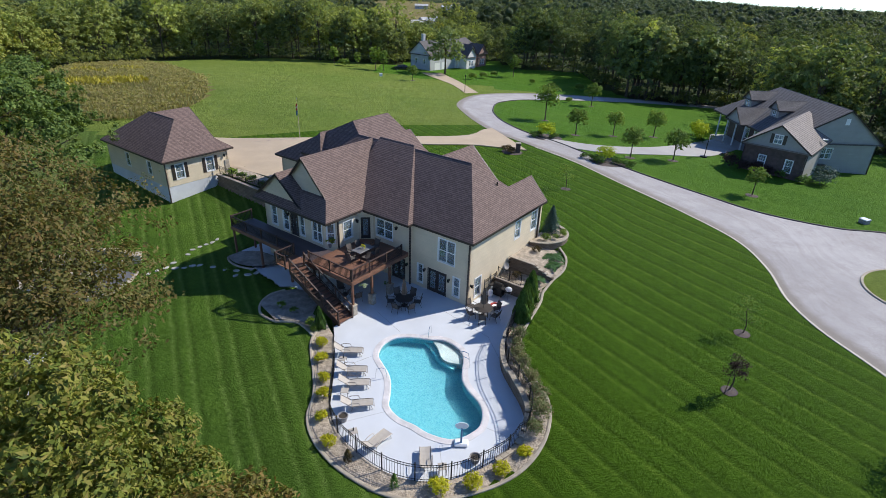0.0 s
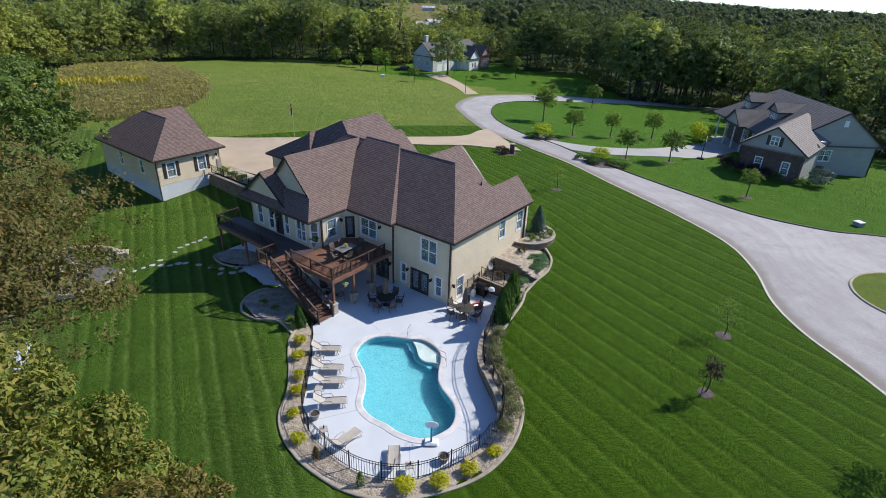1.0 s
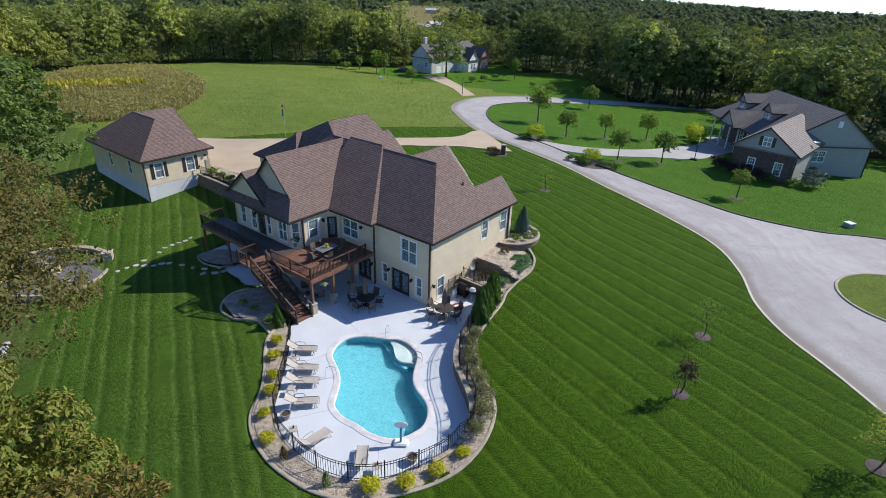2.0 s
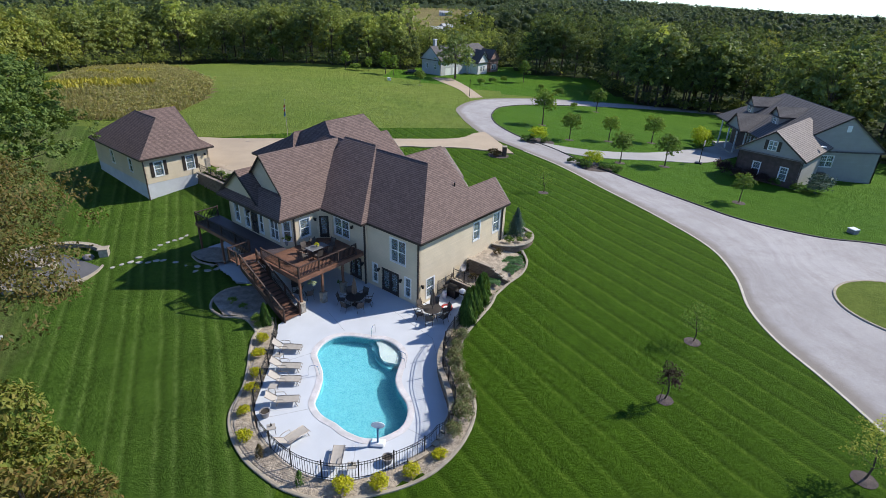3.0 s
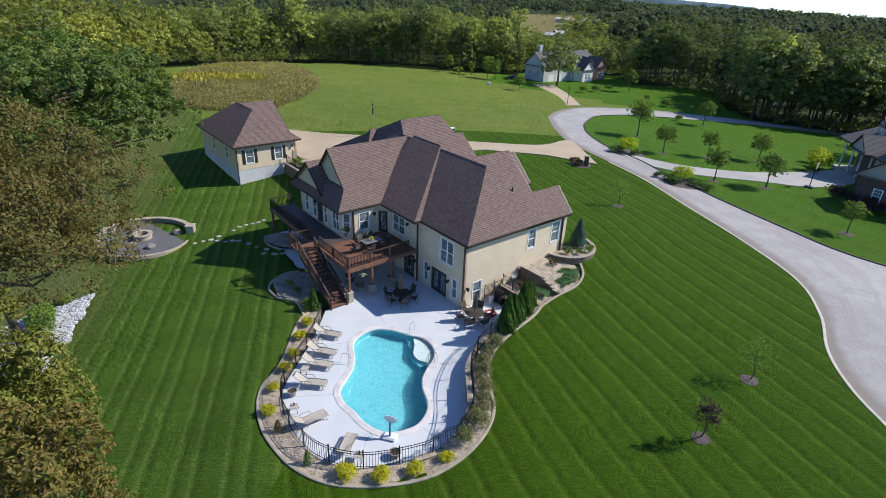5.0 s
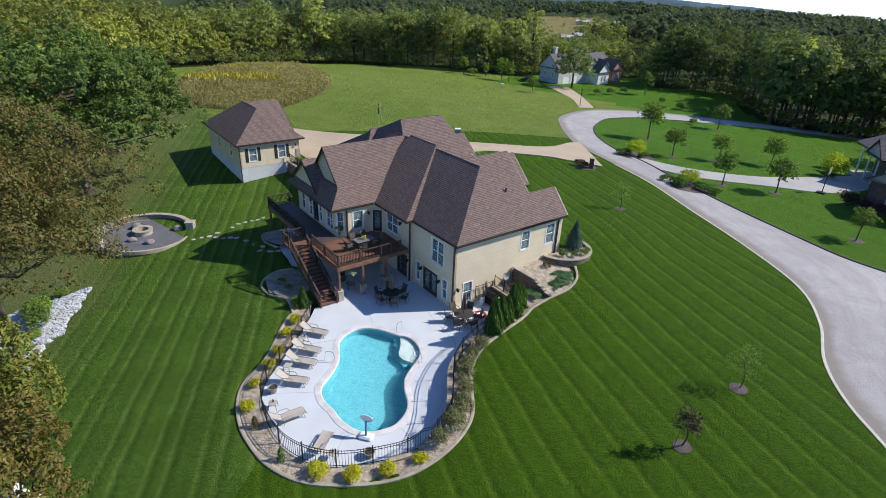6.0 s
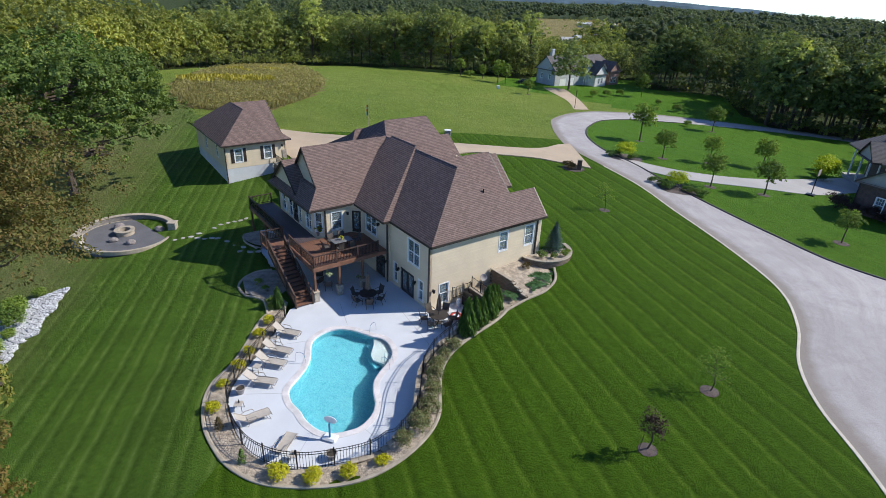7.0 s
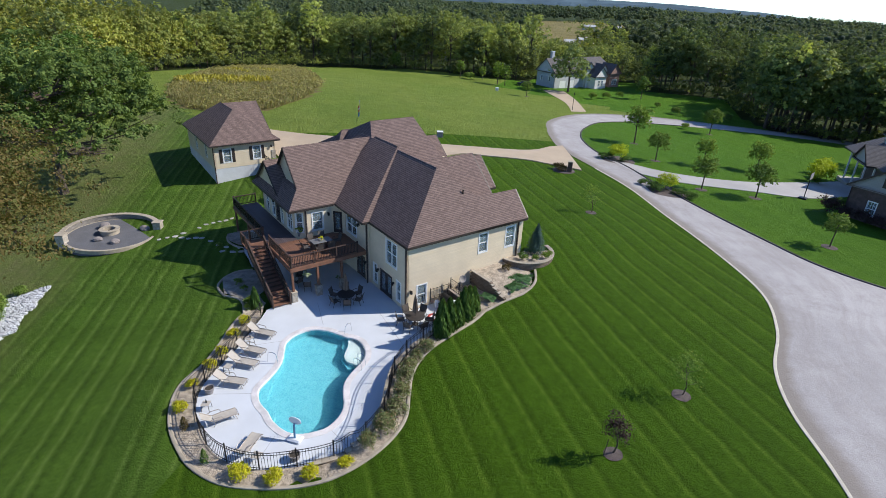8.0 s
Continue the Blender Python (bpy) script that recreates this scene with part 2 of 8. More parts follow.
def turf(name, a, b, stripes, base_scale=0.35, rough_=1.0, dry=None):
    """Grass seen from above. stripes: rows of (degrees, metres between mower lines, line strength, band strength, shift); dry: how far out the grass begins to dry."""
    m, nt, p = shader(name)
    co = coords(nt)
    x, y, z = split(nt, co)
    broad = spread(nt, noisy(nt, co, 0.05, 5.0), 0.3, 0.7)
    mid = spread(nt, noisy(nt, co, base_scale * 2.0, 5.0, 0.75), 0.32, 0.68)
    clump = spread(nt, noisy(nt, co, 3.2, 4.0, 0.75), 0.34, 0.66)
    fine = spread(nt, noisy(nt, co, 11.0, 4.0, 0.8), 0.34, 0.66)
    c = mixed(nt, broad, a, b)
    c = mixed(nt, maths(nt, "MULTIPLY", mid, 0.5 * rough_), c, tone(a, 0.66))
    wob = maths(nt, "MULTIPLY", maths(nt, "SUBTRACT", noisy(nt, co, 0.3, 4.0), 0.5), 0.45)
    fray = spread(nt, noisy(nt, co, 1.6, 5.0, 0.8), 0.36, 0.62)
    for ang, width, power, band, shift in stripes:
        ca, sa = math.cos(radians(ang)), math.sin(radians(ang))
        across = maths(nt, "ADD", maths(nt, "ADD", maths(nt, "MULTIPLY", x, -sa), maths(nt, "MULTIPLY", y, ca)), wob)
        ph = maths(nt, "ADD", maths(nt, "DIVIDE", across, width), shift)
        saw = maths(nt, "FRACT", ph)
        pale = maths(nt, "MULTIPLY", maths(nt, "SUBTRACT", 1.0, maths(nt, "MULTIPLY", maths(nt, "ABSOLUTE", maths(nt, "SUBTRACT", saw, 0.3)), width / 0.24, clamp=True)), fray, clamp=True)
        dim = maths(nt, "MULTIPLY", maths(nt, "SUBTRACT", 1.0, maths(nt, "MULTIPLY", maths(nt, "ABSOLUTE", maths(nt, "SUBTRACT", saw, 0.3 + 0.36 / width)), width / 0.34, clamp=True)), maths(nt, "MULTIPLY_ADD", fray, 0.5, 0.5), clamp=True)
        wide = maths(nt, "SINE", maths(nt, "MULTIPLY", ph, math.pi))
        soft = maths(nt, "MULTIPLY_ADD", wide, 0.9, 0.5, clamp=True)
        c = mixed(nt, maths(nt, "MULTIPLY", soft, band), c, tone(a, 0.6))
        c = mixed(nt, maths(nt, "MULTIPLY", dim, power), c, tone(a, 0.56))
        c = mixed(nt, maths(nt, "MULTIPLY", pale, power), c, (b[0] * 1.75, b[1] * 1.45, b[2] * 2.4))
    if dry is not None:
        edge = maths(nt, "DIVIDE", maths(nt, "SUBTRACT", maths(nt, "MULTIPLY_ADD", noisy(nt, co, 0.16, 5.0, 0.7), 12.0, dry - 6.0), maths(nt, "MULTIPLY_ADD", y, 0.55, maths(nt, "SUBTRACT", x, 11.0))), 9.0, clamp=True)
        c = mixed(nt, maths(nt, "MULTIPLY", edge, 0.75), c, mixed(nt, mid, (0.20, 0.235, 0.07), (0.27, 0.245, 0.115)))
    c = mixed(nt, maths(nt, "MULTIPLY", clump, 0.55 * rough_), c, mixed(nt, 1.0, c, (0.55, 0.6, 0.5), "MULTIPLY"))
    c = mixed(nt, maths(nt, "MULTIPLY", fine, 0.55 * rough_), c, mixed(nt, 1.0, c, (0.42, 0.46, 0.42), "MULTIPLY"))
    link(nt, c, p.inputs["Base Color"])
    p.inputs["Roughness"].default_value = 0.8
    p.inputs["Specular IOR Level"].default_value = 0.06
    bumped(nt, p, maths(nt, "ADD", fine, maths(nt, "MULTIPLY", clump, 1.2)), 1.0, 0.08)
    return m


M = {}
M["lawn_left"] = turf("lawn_left", (0.120, 0.228, 0.029), (0.152, 0.266, 0.037), [(-64, 2.8, 0.85, 0.2, 0.0), (-64, 2.8, 0.85, 0.0, 0.38), (20, 2.6, 0.0, 0.22, 0.0)], dry=-17.0)
M["lawn_right"] = turf("lawn_right", (0.086, 0.182, 0.010), (0.112, 0.213, 0.013), [(-57, 1.85, 0.75, 0.16, 0.0)])
M["lawn_back"] = turf("lawn_back", (0.098, 0.226, 0.020), (0.130, 0.26, 0.025), [(-50, 2.2, 0.15, 0.15, 0.0)], 0.35, 0.7)
M["field"] = turf("field", (0.225, 0.32, 0.055), (0.33, 0.385, 0.085), [(8, 3.2, 0.12, 0.08, 0.0), (-30, 5.0, 0.0, 0.06, 0.0)], 0.22, 1.0)
M["meadow"] = turf("meadow", (0.27, 0.225, 0.09), (0.37, 0.295, 0.125), [], 0.3)
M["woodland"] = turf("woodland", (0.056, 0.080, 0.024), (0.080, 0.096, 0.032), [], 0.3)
M["concrete"] = plain("pool_concrete", (0.55, 0.575, 0.61), 0.75, 0.05, 0.5, 14, 0.12, 0.004)
M["road"] = None
M["drive"] = plain("drive_gravel", (0.43, 0.34, 0.24), 0.9, 0.1, 0.25, 18, 0.4, 0.01)
M["path2"] = plain("pale_drive", (0.36, 0.345, 0.33), 0.85, 0.1, 0.3, 12, 0.3, 0.01)
M["kerb"] = plain("kerb", (0.055, 0.05, 0.045), 0.85, 0.3, 1.0, 10, 0.4, 0.01)
M["edging"] = plain("edging", (0.36, 0.31, 0.24), 0.85, 0.2, 1.5, 16, 0.4, 0.01)
M["pale_edge"] = plain("pale_edge", (0.52, 0.48, 0.39), 0.85, 0.15, 1.5, 16, 0.3, 0.008)
M["stone_mulch"] = plain("stone_mulch", (0.41, 0.34, 0.26), 0.9, 0.34, 2.5, 8, 0.9, 0.04)
M["siding"] = lapped("siding", (0.68, 0.575, 0.415), pitch=0.125)
M["siding_grey"] = lapped("siding_grey", (0.33, 0.325, 0.31))
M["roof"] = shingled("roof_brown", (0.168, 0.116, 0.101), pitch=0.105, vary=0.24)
M["roof_grey"] = shingled("roof_grey", (0.125, 0.115, 0.115))
M["trim_white"] = plain("trim_white", (0.78, 0.79, 0.78), 0.5, 0.05, 2, 30, 0.08)
M["trim_dark"] = plain("trim_dark", (0.045, 0.035, 0.03), 0.45, 0.15, 2, 30, 0.08)
M["foundation"] = plain("foundation", (0.55, 0.57, 0.60), 0.85, 0.1, 0.6, 15, 0.25)
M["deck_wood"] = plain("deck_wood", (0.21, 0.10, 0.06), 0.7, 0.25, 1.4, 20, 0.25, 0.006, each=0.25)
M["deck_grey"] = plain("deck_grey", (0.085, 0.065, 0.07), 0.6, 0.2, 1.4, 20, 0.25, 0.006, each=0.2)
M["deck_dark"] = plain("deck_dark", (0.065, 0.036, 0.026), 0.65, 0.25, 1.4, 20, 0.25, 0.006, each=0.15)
M["iron"] = plain("black_iron", (0.016, 0.016, 0.017), 0.4, 0.2, 3, 30, 0.1, metal=0.4)
M["stone"] = plain("pale_stone", (0.46, 0.41, 0.34), 0.85, 0.25, 3, 14, 0.5, 0.02, each=0.3)
M["block"] = plain("wall_block", (0.22, 0.165, 0.12), 0.9, 0.25, 2, 12, 0.6, 0.02, each=0.35)
M["cap"] = plain("wall_cap", (0.42, 0.36, 0.28), 0.9, 0.15, 2, 14, 0.4, 0.01, each=0.2)
M["bark"] = plain("bark", (0.10, 0.075, 0.055), 0.9, 0.35, 2.5, 14, 0.9, 0.04)


def glassy(name, tint, rough=0.03):
    m, nt, p = shader(name)
    p.inputs["Base Color"].default_value = (*tint, 1)
    p.inputs["Roughness"].default_value = rough
    p.inputs["Transmission Weight"].default_value = 0.75
    p.inputs["IOR"].default_value = 1.5
    return m


M["glass"] = glassy("window_glass", (0.55, 0.66, 0.70))


def watery():
    m, nt, p = shader("pool_water")
    co = coords(nt)
    p.inputs["Base Color"].default_value = (0.72, 0.97, 1.0, 1)
    p.inputs["Roughness"].default_value = 0.02
    p.inputs["IOR"].default_value = 1.33
    p.inputs["Transmission Weight"].default_value = 1.0
    bumped(nt, p, noisy(nt, co, 4.5, 3.0, 0.6), 0.3, 0.05)
    return m


M["water"] = watery()


def plastered():
    """Blue pool plaster, with the ripples' focused light painted on as a pale web."""
    m, nt, p = shader("pool_plaster")
    co = coords(nt)
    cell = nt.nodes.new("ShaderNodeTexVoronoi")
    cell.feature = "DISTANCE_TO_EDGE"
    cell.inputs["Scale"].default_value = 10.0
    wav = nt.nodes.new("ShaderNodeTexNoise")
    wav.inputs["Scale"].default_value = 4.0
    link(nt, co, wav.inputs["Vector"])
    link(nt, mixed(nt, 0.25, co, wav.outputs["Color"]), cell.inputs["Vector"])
    ripple_light = maths(nt, "SUBTRACT", 1.0, maths(nt, "MULTIPLY", cell.outputs["Distance"], 4.0, clamp=True))
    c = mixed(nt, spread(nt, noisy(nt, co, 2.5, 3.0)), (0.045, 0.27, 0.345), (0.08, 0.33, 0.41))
    # Pale web in the colour imitates light gathered by the ripples.
    c = mixed(nt, maths(nt, "MULTIPLY", ripple_light, 0.4), c, (0.26, 0.54, 0.58))
    link(nt, c, p.inputs["Base Color"])
    p.inputs["Roughness"].default_value = 0.6
    return m


M["plaster"] = plastered()


def worn_road():
    """Chip seal: broad patches, streaks along the lane, a brown dirty margin and dark scuffs."""
    m, nt, p = shader("road_chip")
    co = coords(nt)

    def lane(name):
        n = nt.nodes.new("ShaderNodeAttribute")
        n.attribute_name = name
        return n.outputs["Fac"]

    across, down = lane("across"), lane("along")
    broad = spread(nt, noisy(nt, co, 0.09, 6.0, 0.7), 0.38, 0.6)
    sweep = joined(nt, maths(nt, "ADD", across, maths(nt, "MULTIPLY", noisy(nt, co, 0.12, 3.0), 5.0)), maths(nt, "MULTIPLY", down, 0.16))
    streak = spread(nt, noisy(nt, sweep, 0.55, 6.0, 0.75), 0.46, 0.64)
    fine_streak = spread(nt, noisy(nt, joined(nt, across, maths(nt, "MULTIPLY", down, 0.03)), 3.2, 4.0, 0.7), 0.42, 0.66)
    blot = spread(nt, noisy(nt, co, 0.35, 7.0, 0.85), 0.5, 0.64)
    grain = spread(nt, noisy(nt, co, 9.0, 3.0, 0.8))
    margin = maths(nt, "SUBTRACT", 1.0, maths(nt, "DIVIDE", maths(nt, "ADD", across, maths(nt, "MULTIPLY", noisy(nt, co, 0.6, 5.0, 0.8), -1.4)), 0.9), clamp=True)
    c = mixed(nt, broad, (0.33, 0.312, 0.308), (0.44, 0.42, 0.415))
    c = mixed(nt, maths(nt, "MULTIPLY", streak, 0.42), c, (0.25, 0.22, 0.205))
    c = mixed(nt, maths(nt, "MULTIPLY", fine_streak, 0.1), c, (0.25, 0.225, 0.215))
    c = mixed(nt, maths(nt, "MULTIPLY", blot, 0.4), c, (0.24, 0.215, 0.20))
    c = mixed(nt, maths(nt, "MULTIPLY", margin, 0.85), c, (0.20, 0.17, 0.14))
    c = mixed(nt, maths(nt, "MULTIPLY", grain, 0.3), c, (0.25, 0.23, 0.22))
    link(nt, c, p.inputs["Base Color"])
    p.inputs["Roughness"].default_value = 0.92
    bumped(nt, p, grain, 0.5, 0.02)
    return m


M["road"] = worn_road()
M["leaf_oak"] = leafy("leaf_oak", [(0.10, 0.145, 0.03), (0.155, 0.195, 0.04), (0.22, 0.245, 0.05), (0.26, 0.225, 0.075)], 0.3)
M["leaf_oak_green"] = leafy("leaf_oak_green", [(0.095, 0.165, 0.045), (0.145, 0.225, 0.06), (0.195, 0.28, 0.075)], 0.35)
M["leaf_brown"] = leafy("leaf_brown", [(0.12, 0.15, 0.035), (0.22, 0.19, 0.055), (0.30, 0.20, 0.07), (0.17, 0.20, 0.045), (0.36, 0.30, 0.11)], 0.4)
M["leaf_green"] = leafy("leaf_green", [(0.145, 0.245, 0.052), (0.205, 0.33, 0.068), (0.275, 0.385, 0.085)], 0.4)
WOOD_LEAVES = [(0.285, 0.395, 0.145), (0.345, 0.45, 0.16), (0.395, 0.485, 0.175)]
M["leaf_wood"] = leafy("leaf_wood", WOOD_LEAVES, 0.45, 0.45)
M["leaf_canopy"] = leafy("leaf_canopy", WOOD_LEAVES, 0.45, 0.5, by_tree=True)
YELLOW_LEAVES = [(0.32, 0.395, 0.10), (0.40, 0.455, 0.115), (0.46, 0.465, 0.125)]
M["leaf_yellow"] = leafy("leaf_yellow", YELLOW_LEAVES, 0.35, 0.3)
M["leaf_yellow_canopy"] = leafy("leaf_yellow_canopy", YELLOW_LEAVES, 0.35, 0.35, by_tree=True)
M["leaf_gold"] = leafy("leaf_gold", [(0.55, 0.54, 0.03), (0.68, 0.64, 0.04), (0.42, 0.46, 0.03)], 0.35, 0.1)
M["leaf_dark"] = leafy("leaf_dark", [(0.075, 0.15, 0.032), (0.11, 0.21, 0.045), (0.15, 0.25, 0.058)], 0.3, 0.2)
M["leaf_blue"] = leafy("leaf_blue", [(0.064, 0.120, 0.096), (0.096, 0.160, 0.128), (0.080, 0.136, 0.096)], 0.15, 0.1)
M["leaf_purple"] = leafy("leaf_purple", [(0.056, 0.035, 0.040), (0.088, 0.048, 0.051), (0.048, 0.048, 0.032)], 0.25, 0.1)
M["leaf_pink"] = leafy("leaf_pink", [(0.13, 0.185, 0.065), (0.18, 0.235, 0.085), (0.24, 0.275, 0.12), (0.20, 0.235, 0.09), (0.46, 0.24, 0.19)], 0.3, 0.15)
M["leaf_single"] = leafy("leaf_single", WOOD_LEAVES, 0.45, 0.6)
M["leaf_single_yellow"] = leafy("leaf_single_yellow", YELLOW_LEAVES, 0.35, 0.3)
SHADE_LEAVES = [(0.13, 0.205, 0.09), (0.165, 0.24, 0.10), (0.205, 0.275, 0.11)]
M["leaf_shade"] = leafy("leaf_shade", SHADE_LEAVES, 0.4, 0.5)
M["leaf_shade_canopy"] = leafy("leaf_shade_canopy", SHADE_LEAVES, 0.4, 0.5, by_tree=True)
# Distance haze is put into these leaves as a slight blue-grey tint.
M["leaf_far_hazy"] = leafy("leaf_far_hazy", [(0.125, 0.185, 0.11), (0.16, 0.22, 0.12), (0.19, 0.245, 0.13)], 0.45, 0.4, by_tree=True)
M["leaf_scrub"] = leafy("leaf_scrub", [(0.42, 0.40, 0.18), (0.50, 0.43, 0.21), (0.44, 0.45, 0.17), (0.51, 0.44, 0.24)], 0.55, 0.1)
M["pebble_grey"] = plain("pebble_grey", (0.30, 0.265, 0.225), 0.9, 0.35, 1.5, 9, 0.8, 0.03)

# ---- the lie of the land ----
SLOPE = [2.065, 1.979, -8.768, -7.755, 4.646, 5.058, -0.900, -11.740, 7.509, 8.102, 0.069, -1.226, 4.390, 3.165, -2.055, -1.858, 3.603, -6.210, -2.478, -5.510, 1.700]
POWERS = [(i, j) for i in range(6) for j in range(6) if i + j <= 5]

# edge of the pool deck, from the foot of the stairs round to the grill corner
DECK_EDGE = [(-7.4, 32.7), (-6.8, 29.6), (-6.5, 27.0), (-6.2, 24.8), (-5.4, 23.2), (-4.4, 22.1), (-3.2, 21.1), (-1.9, 20.4), (-0.4, 20.1), (1.1, 20.3), (2.4, 20.9), (3.9, 21.9),
             (4.9, 23.0), (5.5, 24.6), (5.4, 26.0), (5.0, 27.5), (4.6, 29.1), (4.55, 30.4), (4.8, 31.8), (5.7, 34.4), (6.6, 37.0), (7.15, 38.4)]
# outer kerb of the planting bed
BED_EDGE = [(-8.4, 34.6), (-8.9, 32.4), (-8.6, 30.6), (-8.0, 28.6), (-7.55, 26.5), (-7.5, 24.5), (-6.8, 22.8), (-5.4, 21.1), (-3.6, 19.8), (-2.2, 19.15), (-0.5, 18.85), (1.2, 19.1), (3.4, 19.9), (5.0, 20.9),
            (6.2, 22.4), (6.9, 24.2), (7.0, 25.9), (6.45, 27.8), (5.95, 29.8), (6.1, 31.9), (7.0, 34.0), (8.2, 36.4), (8.65, 37.9)]
# kerb that goes on round the terraces beside the house
TERRACE_EDGE = [(8.65, 37.9), (9.8, 39.8), (11.0, 41.4), (11.6, 43.3), (11.3, 45.0)]


def natural(x, y):
    a, b = math.tanh(x / 70), math.tanh((y - 70) / 90)
    h = sum(c * a ** i * b ** j for c, (i, j) in zip(SLOPE, POWERS))
    # far off to the right the land falls away into a valley
    if y > 250 and x > 0:
        h -= max(0.0, (0.002 + 0.031 * min(0.55, x / y)) * math.hypot(x, y) - 13.0)
    return h


_bed = [(p.x, p.y) for p in spline(BED_EDGE, 70)] + [(p.x, p.y) for p in spline(TERRACE_EDGE, 16)[1:]]
_house_side = [spot(*q) for q in ((1.5, 11.5), (-3, 9), (-10, 3), (-22.6, 1.5), (-22.6, -6.0), (-17.5, -7.5), (-14.3, -7.8), (-13.2, -7.1), (-7.6, -7.2))]
PAD = _bed + [(p.x, p.y) for p in _house_side]
HI = HM.inverted()


def land(x, y):
    h = natural(x, y)
    if not (-70 < x < 45 and 0 < y < 110):
        return h
    q = HI @ Vector((x, y, 0))
    # the forecourt stands above the lawn behind a retaining wall
    if -75 < q.x < -20:
        up = step(1.2, 1.9, q.y) if -37 < q.x else step(-6, 9, q.y)
        side = step(-70, -55, q.x) * (1 - step(-22, -20, q.x))
        far = 1 - step(20, 40, q.y)
        h += side * far * (up * max(0.0, 2.5 - h) - (1 - up) * 0.3 * step(-12, -4, q.y))
    elif q.x < 14 and q.y > 2:
        h += max(0.0, 2.35 - h) * (1 - step(18, 34, q.y)) * (1 - step(-2, 6, q.x)) * step(6, 14, q.y)
    if -30 < x < 25 and 5 < y < 62:
        d = gap(x, y, PAD)
        if d < -0.25:
            h -= 2.6 * step(0.25, 0.8, -d)
        elif d >= -0.25:
            want = h if x > 7 else h * step(2.0, 7.0, x) + 0.02 * (1 - step(2.0, 7.0, x))
            w = math.exp(-(max(0.0, d) / 3.2) ** 2)
            h = h * (1 - w) + want * w
    return h


def axis(lo, hi, fine, ends):
    core = list(np.arange(lo, hi, fine))
    left, right, s = [], [], fine
    a, b = lo, hi
    while a > ends[0]:
        s *= 1.065
        a -= s
        left.append(a)
    s = fine
    right.append(b)
    while b < ends[1]:
        s *= 1.065
        b += s
        right.append(b)
    return left[::-1] + core + right


MEADOW = [(-66.3, 88.8), (-60, 83.5), (-53, 80.8), (-46, 82), (-41.2, 85.5), (-41, 92), (-43.5, 104), (-49, 117), (-58, 131), (-72, 150), (-84, 161), (-97, 163), (-97, 150), (-90, 133), (-81, 113), (-74, 99)]
WOOD_EDGE = [(-62, 58), (-75, 75), (-95, 105), (-99, 134), (-92, 168), (-70, 183), (-33, 186), (-14, 190), (-10, 200), (20, 204), (24, 190), (46, 184), (47, 158), (52, 146), (80, 146), (70, 112), (84, 96), (96, 60), (140, 40),
             (900, 40), (2500, 600), (2500, 2500), (-2500, 2500), (-2500, 40), (-70, 40)]


CLEARING = [(-34, 268), (-6, 268), (12, 400), (38, 560), (44, 700), (-150, 760), (-118, 610), (-40, 430)]


def CLEAR_GROUND(x, y):
    return 240 < y < 820 and gap(x, y, CLEARING) < 0


LANE_MIDDLE = [(60, 10), (46, 40), (37, 50), (29.5, 61), (20.5, 76), (13, 89), (7.5, 103), (7, 112), (9, 124), (14, 134), (30, 141), (75, 148), (400, 148), (400, 10)]


def beyond_lane(x, y):
    return x > 6 and gap(x, y, LANE_MIDDLE) < 0


def build_ground():
    xs, ys = axis(-24, 24, 0.42, (-2600, 2600)), axis(8, 62, 0.42, (-400, 2600))
    nx = len(xs)
    verts = [(x, y, land(x, y)) for y in ys for x in xs]
    faces = [(j * nx + i, j * nx + i + 1, (j + 1) * nx + i + 1, (j + 1) * nx + i) for j in range(len(ys) - 1) for i in range(nx - 1)]
    me = bpy.data.meshes.new("ground")
    me.from_pydata(verts, [], faces)
    for key in ("lawn_left", "lawn_right", "lawn_back", "field", "meadow", "woodland"):
        me.materials.append(M[key])
    pick = []
    for j in range(len(ys) - 1):
        y = (ys[j] + ys[j + 1]) / 2
        for i in range(nx - 1):
            x = (xs[i] + xs[i + 1]) / 2
            q = HI @ Vector((x, y, 0))
            k = 0 if x < -3 and (y < 38 or q.x < -8) else 1
            if q.y > 0 and y > 75.2 + (0.46 if x < -29 else 0.29) * max(-20, x + 29):
                k = 3
            if beyond_lane(x, y) or (x > -26 and y > 168 - 0.55 * max(0.0, x + 20)) and x > -20:
                k = 2
            if x < -60 and y > 55:
                k = 3
            if k == 3 and gap(x, y, MEADOW) < 1.5 * noise.noise((x * 0.2, y * 0.2, 0)):
                k = 4
            if k >= 2 or x < -40 or x > 60:
                if CLEAR_GROUND(x, y):
                    k = 4
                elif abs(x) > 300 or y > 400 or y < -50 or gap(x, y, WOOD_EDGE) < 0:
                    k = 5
            pick.append(k)
    me.polygons.foreach_set("material_index", pick)
    me.polygons.foreach_set("use_smooth", [True] * len(faces))
    ob = new("ground", me)
    return tagged(ob, "striped green mown lawn and rolling grass field", "ground", kind="structure")


build_ground()


def eased(pts, n):
    """n places along a smooth curve, evenly by its control points."""
    P = [Vector((*p, 0)) for p in pts]
    m = len(P)
    out = []
    for i in range(n):
        u = (m - 1) * i / (n - 1)
        k = min(int(u), m - 2)
        t = u - k
        a, b, c, d = (P[min(max(k + o, 0), m - 1)] for o in (-1, 0, 1, 2))
        out.append(0.5 * ((2 * b) + (c - a) * t + (2 * a - 5 * b + 4 * c - d) * t * t + (3 * b - a - 3 * c + d) * t ** 3))
    return out


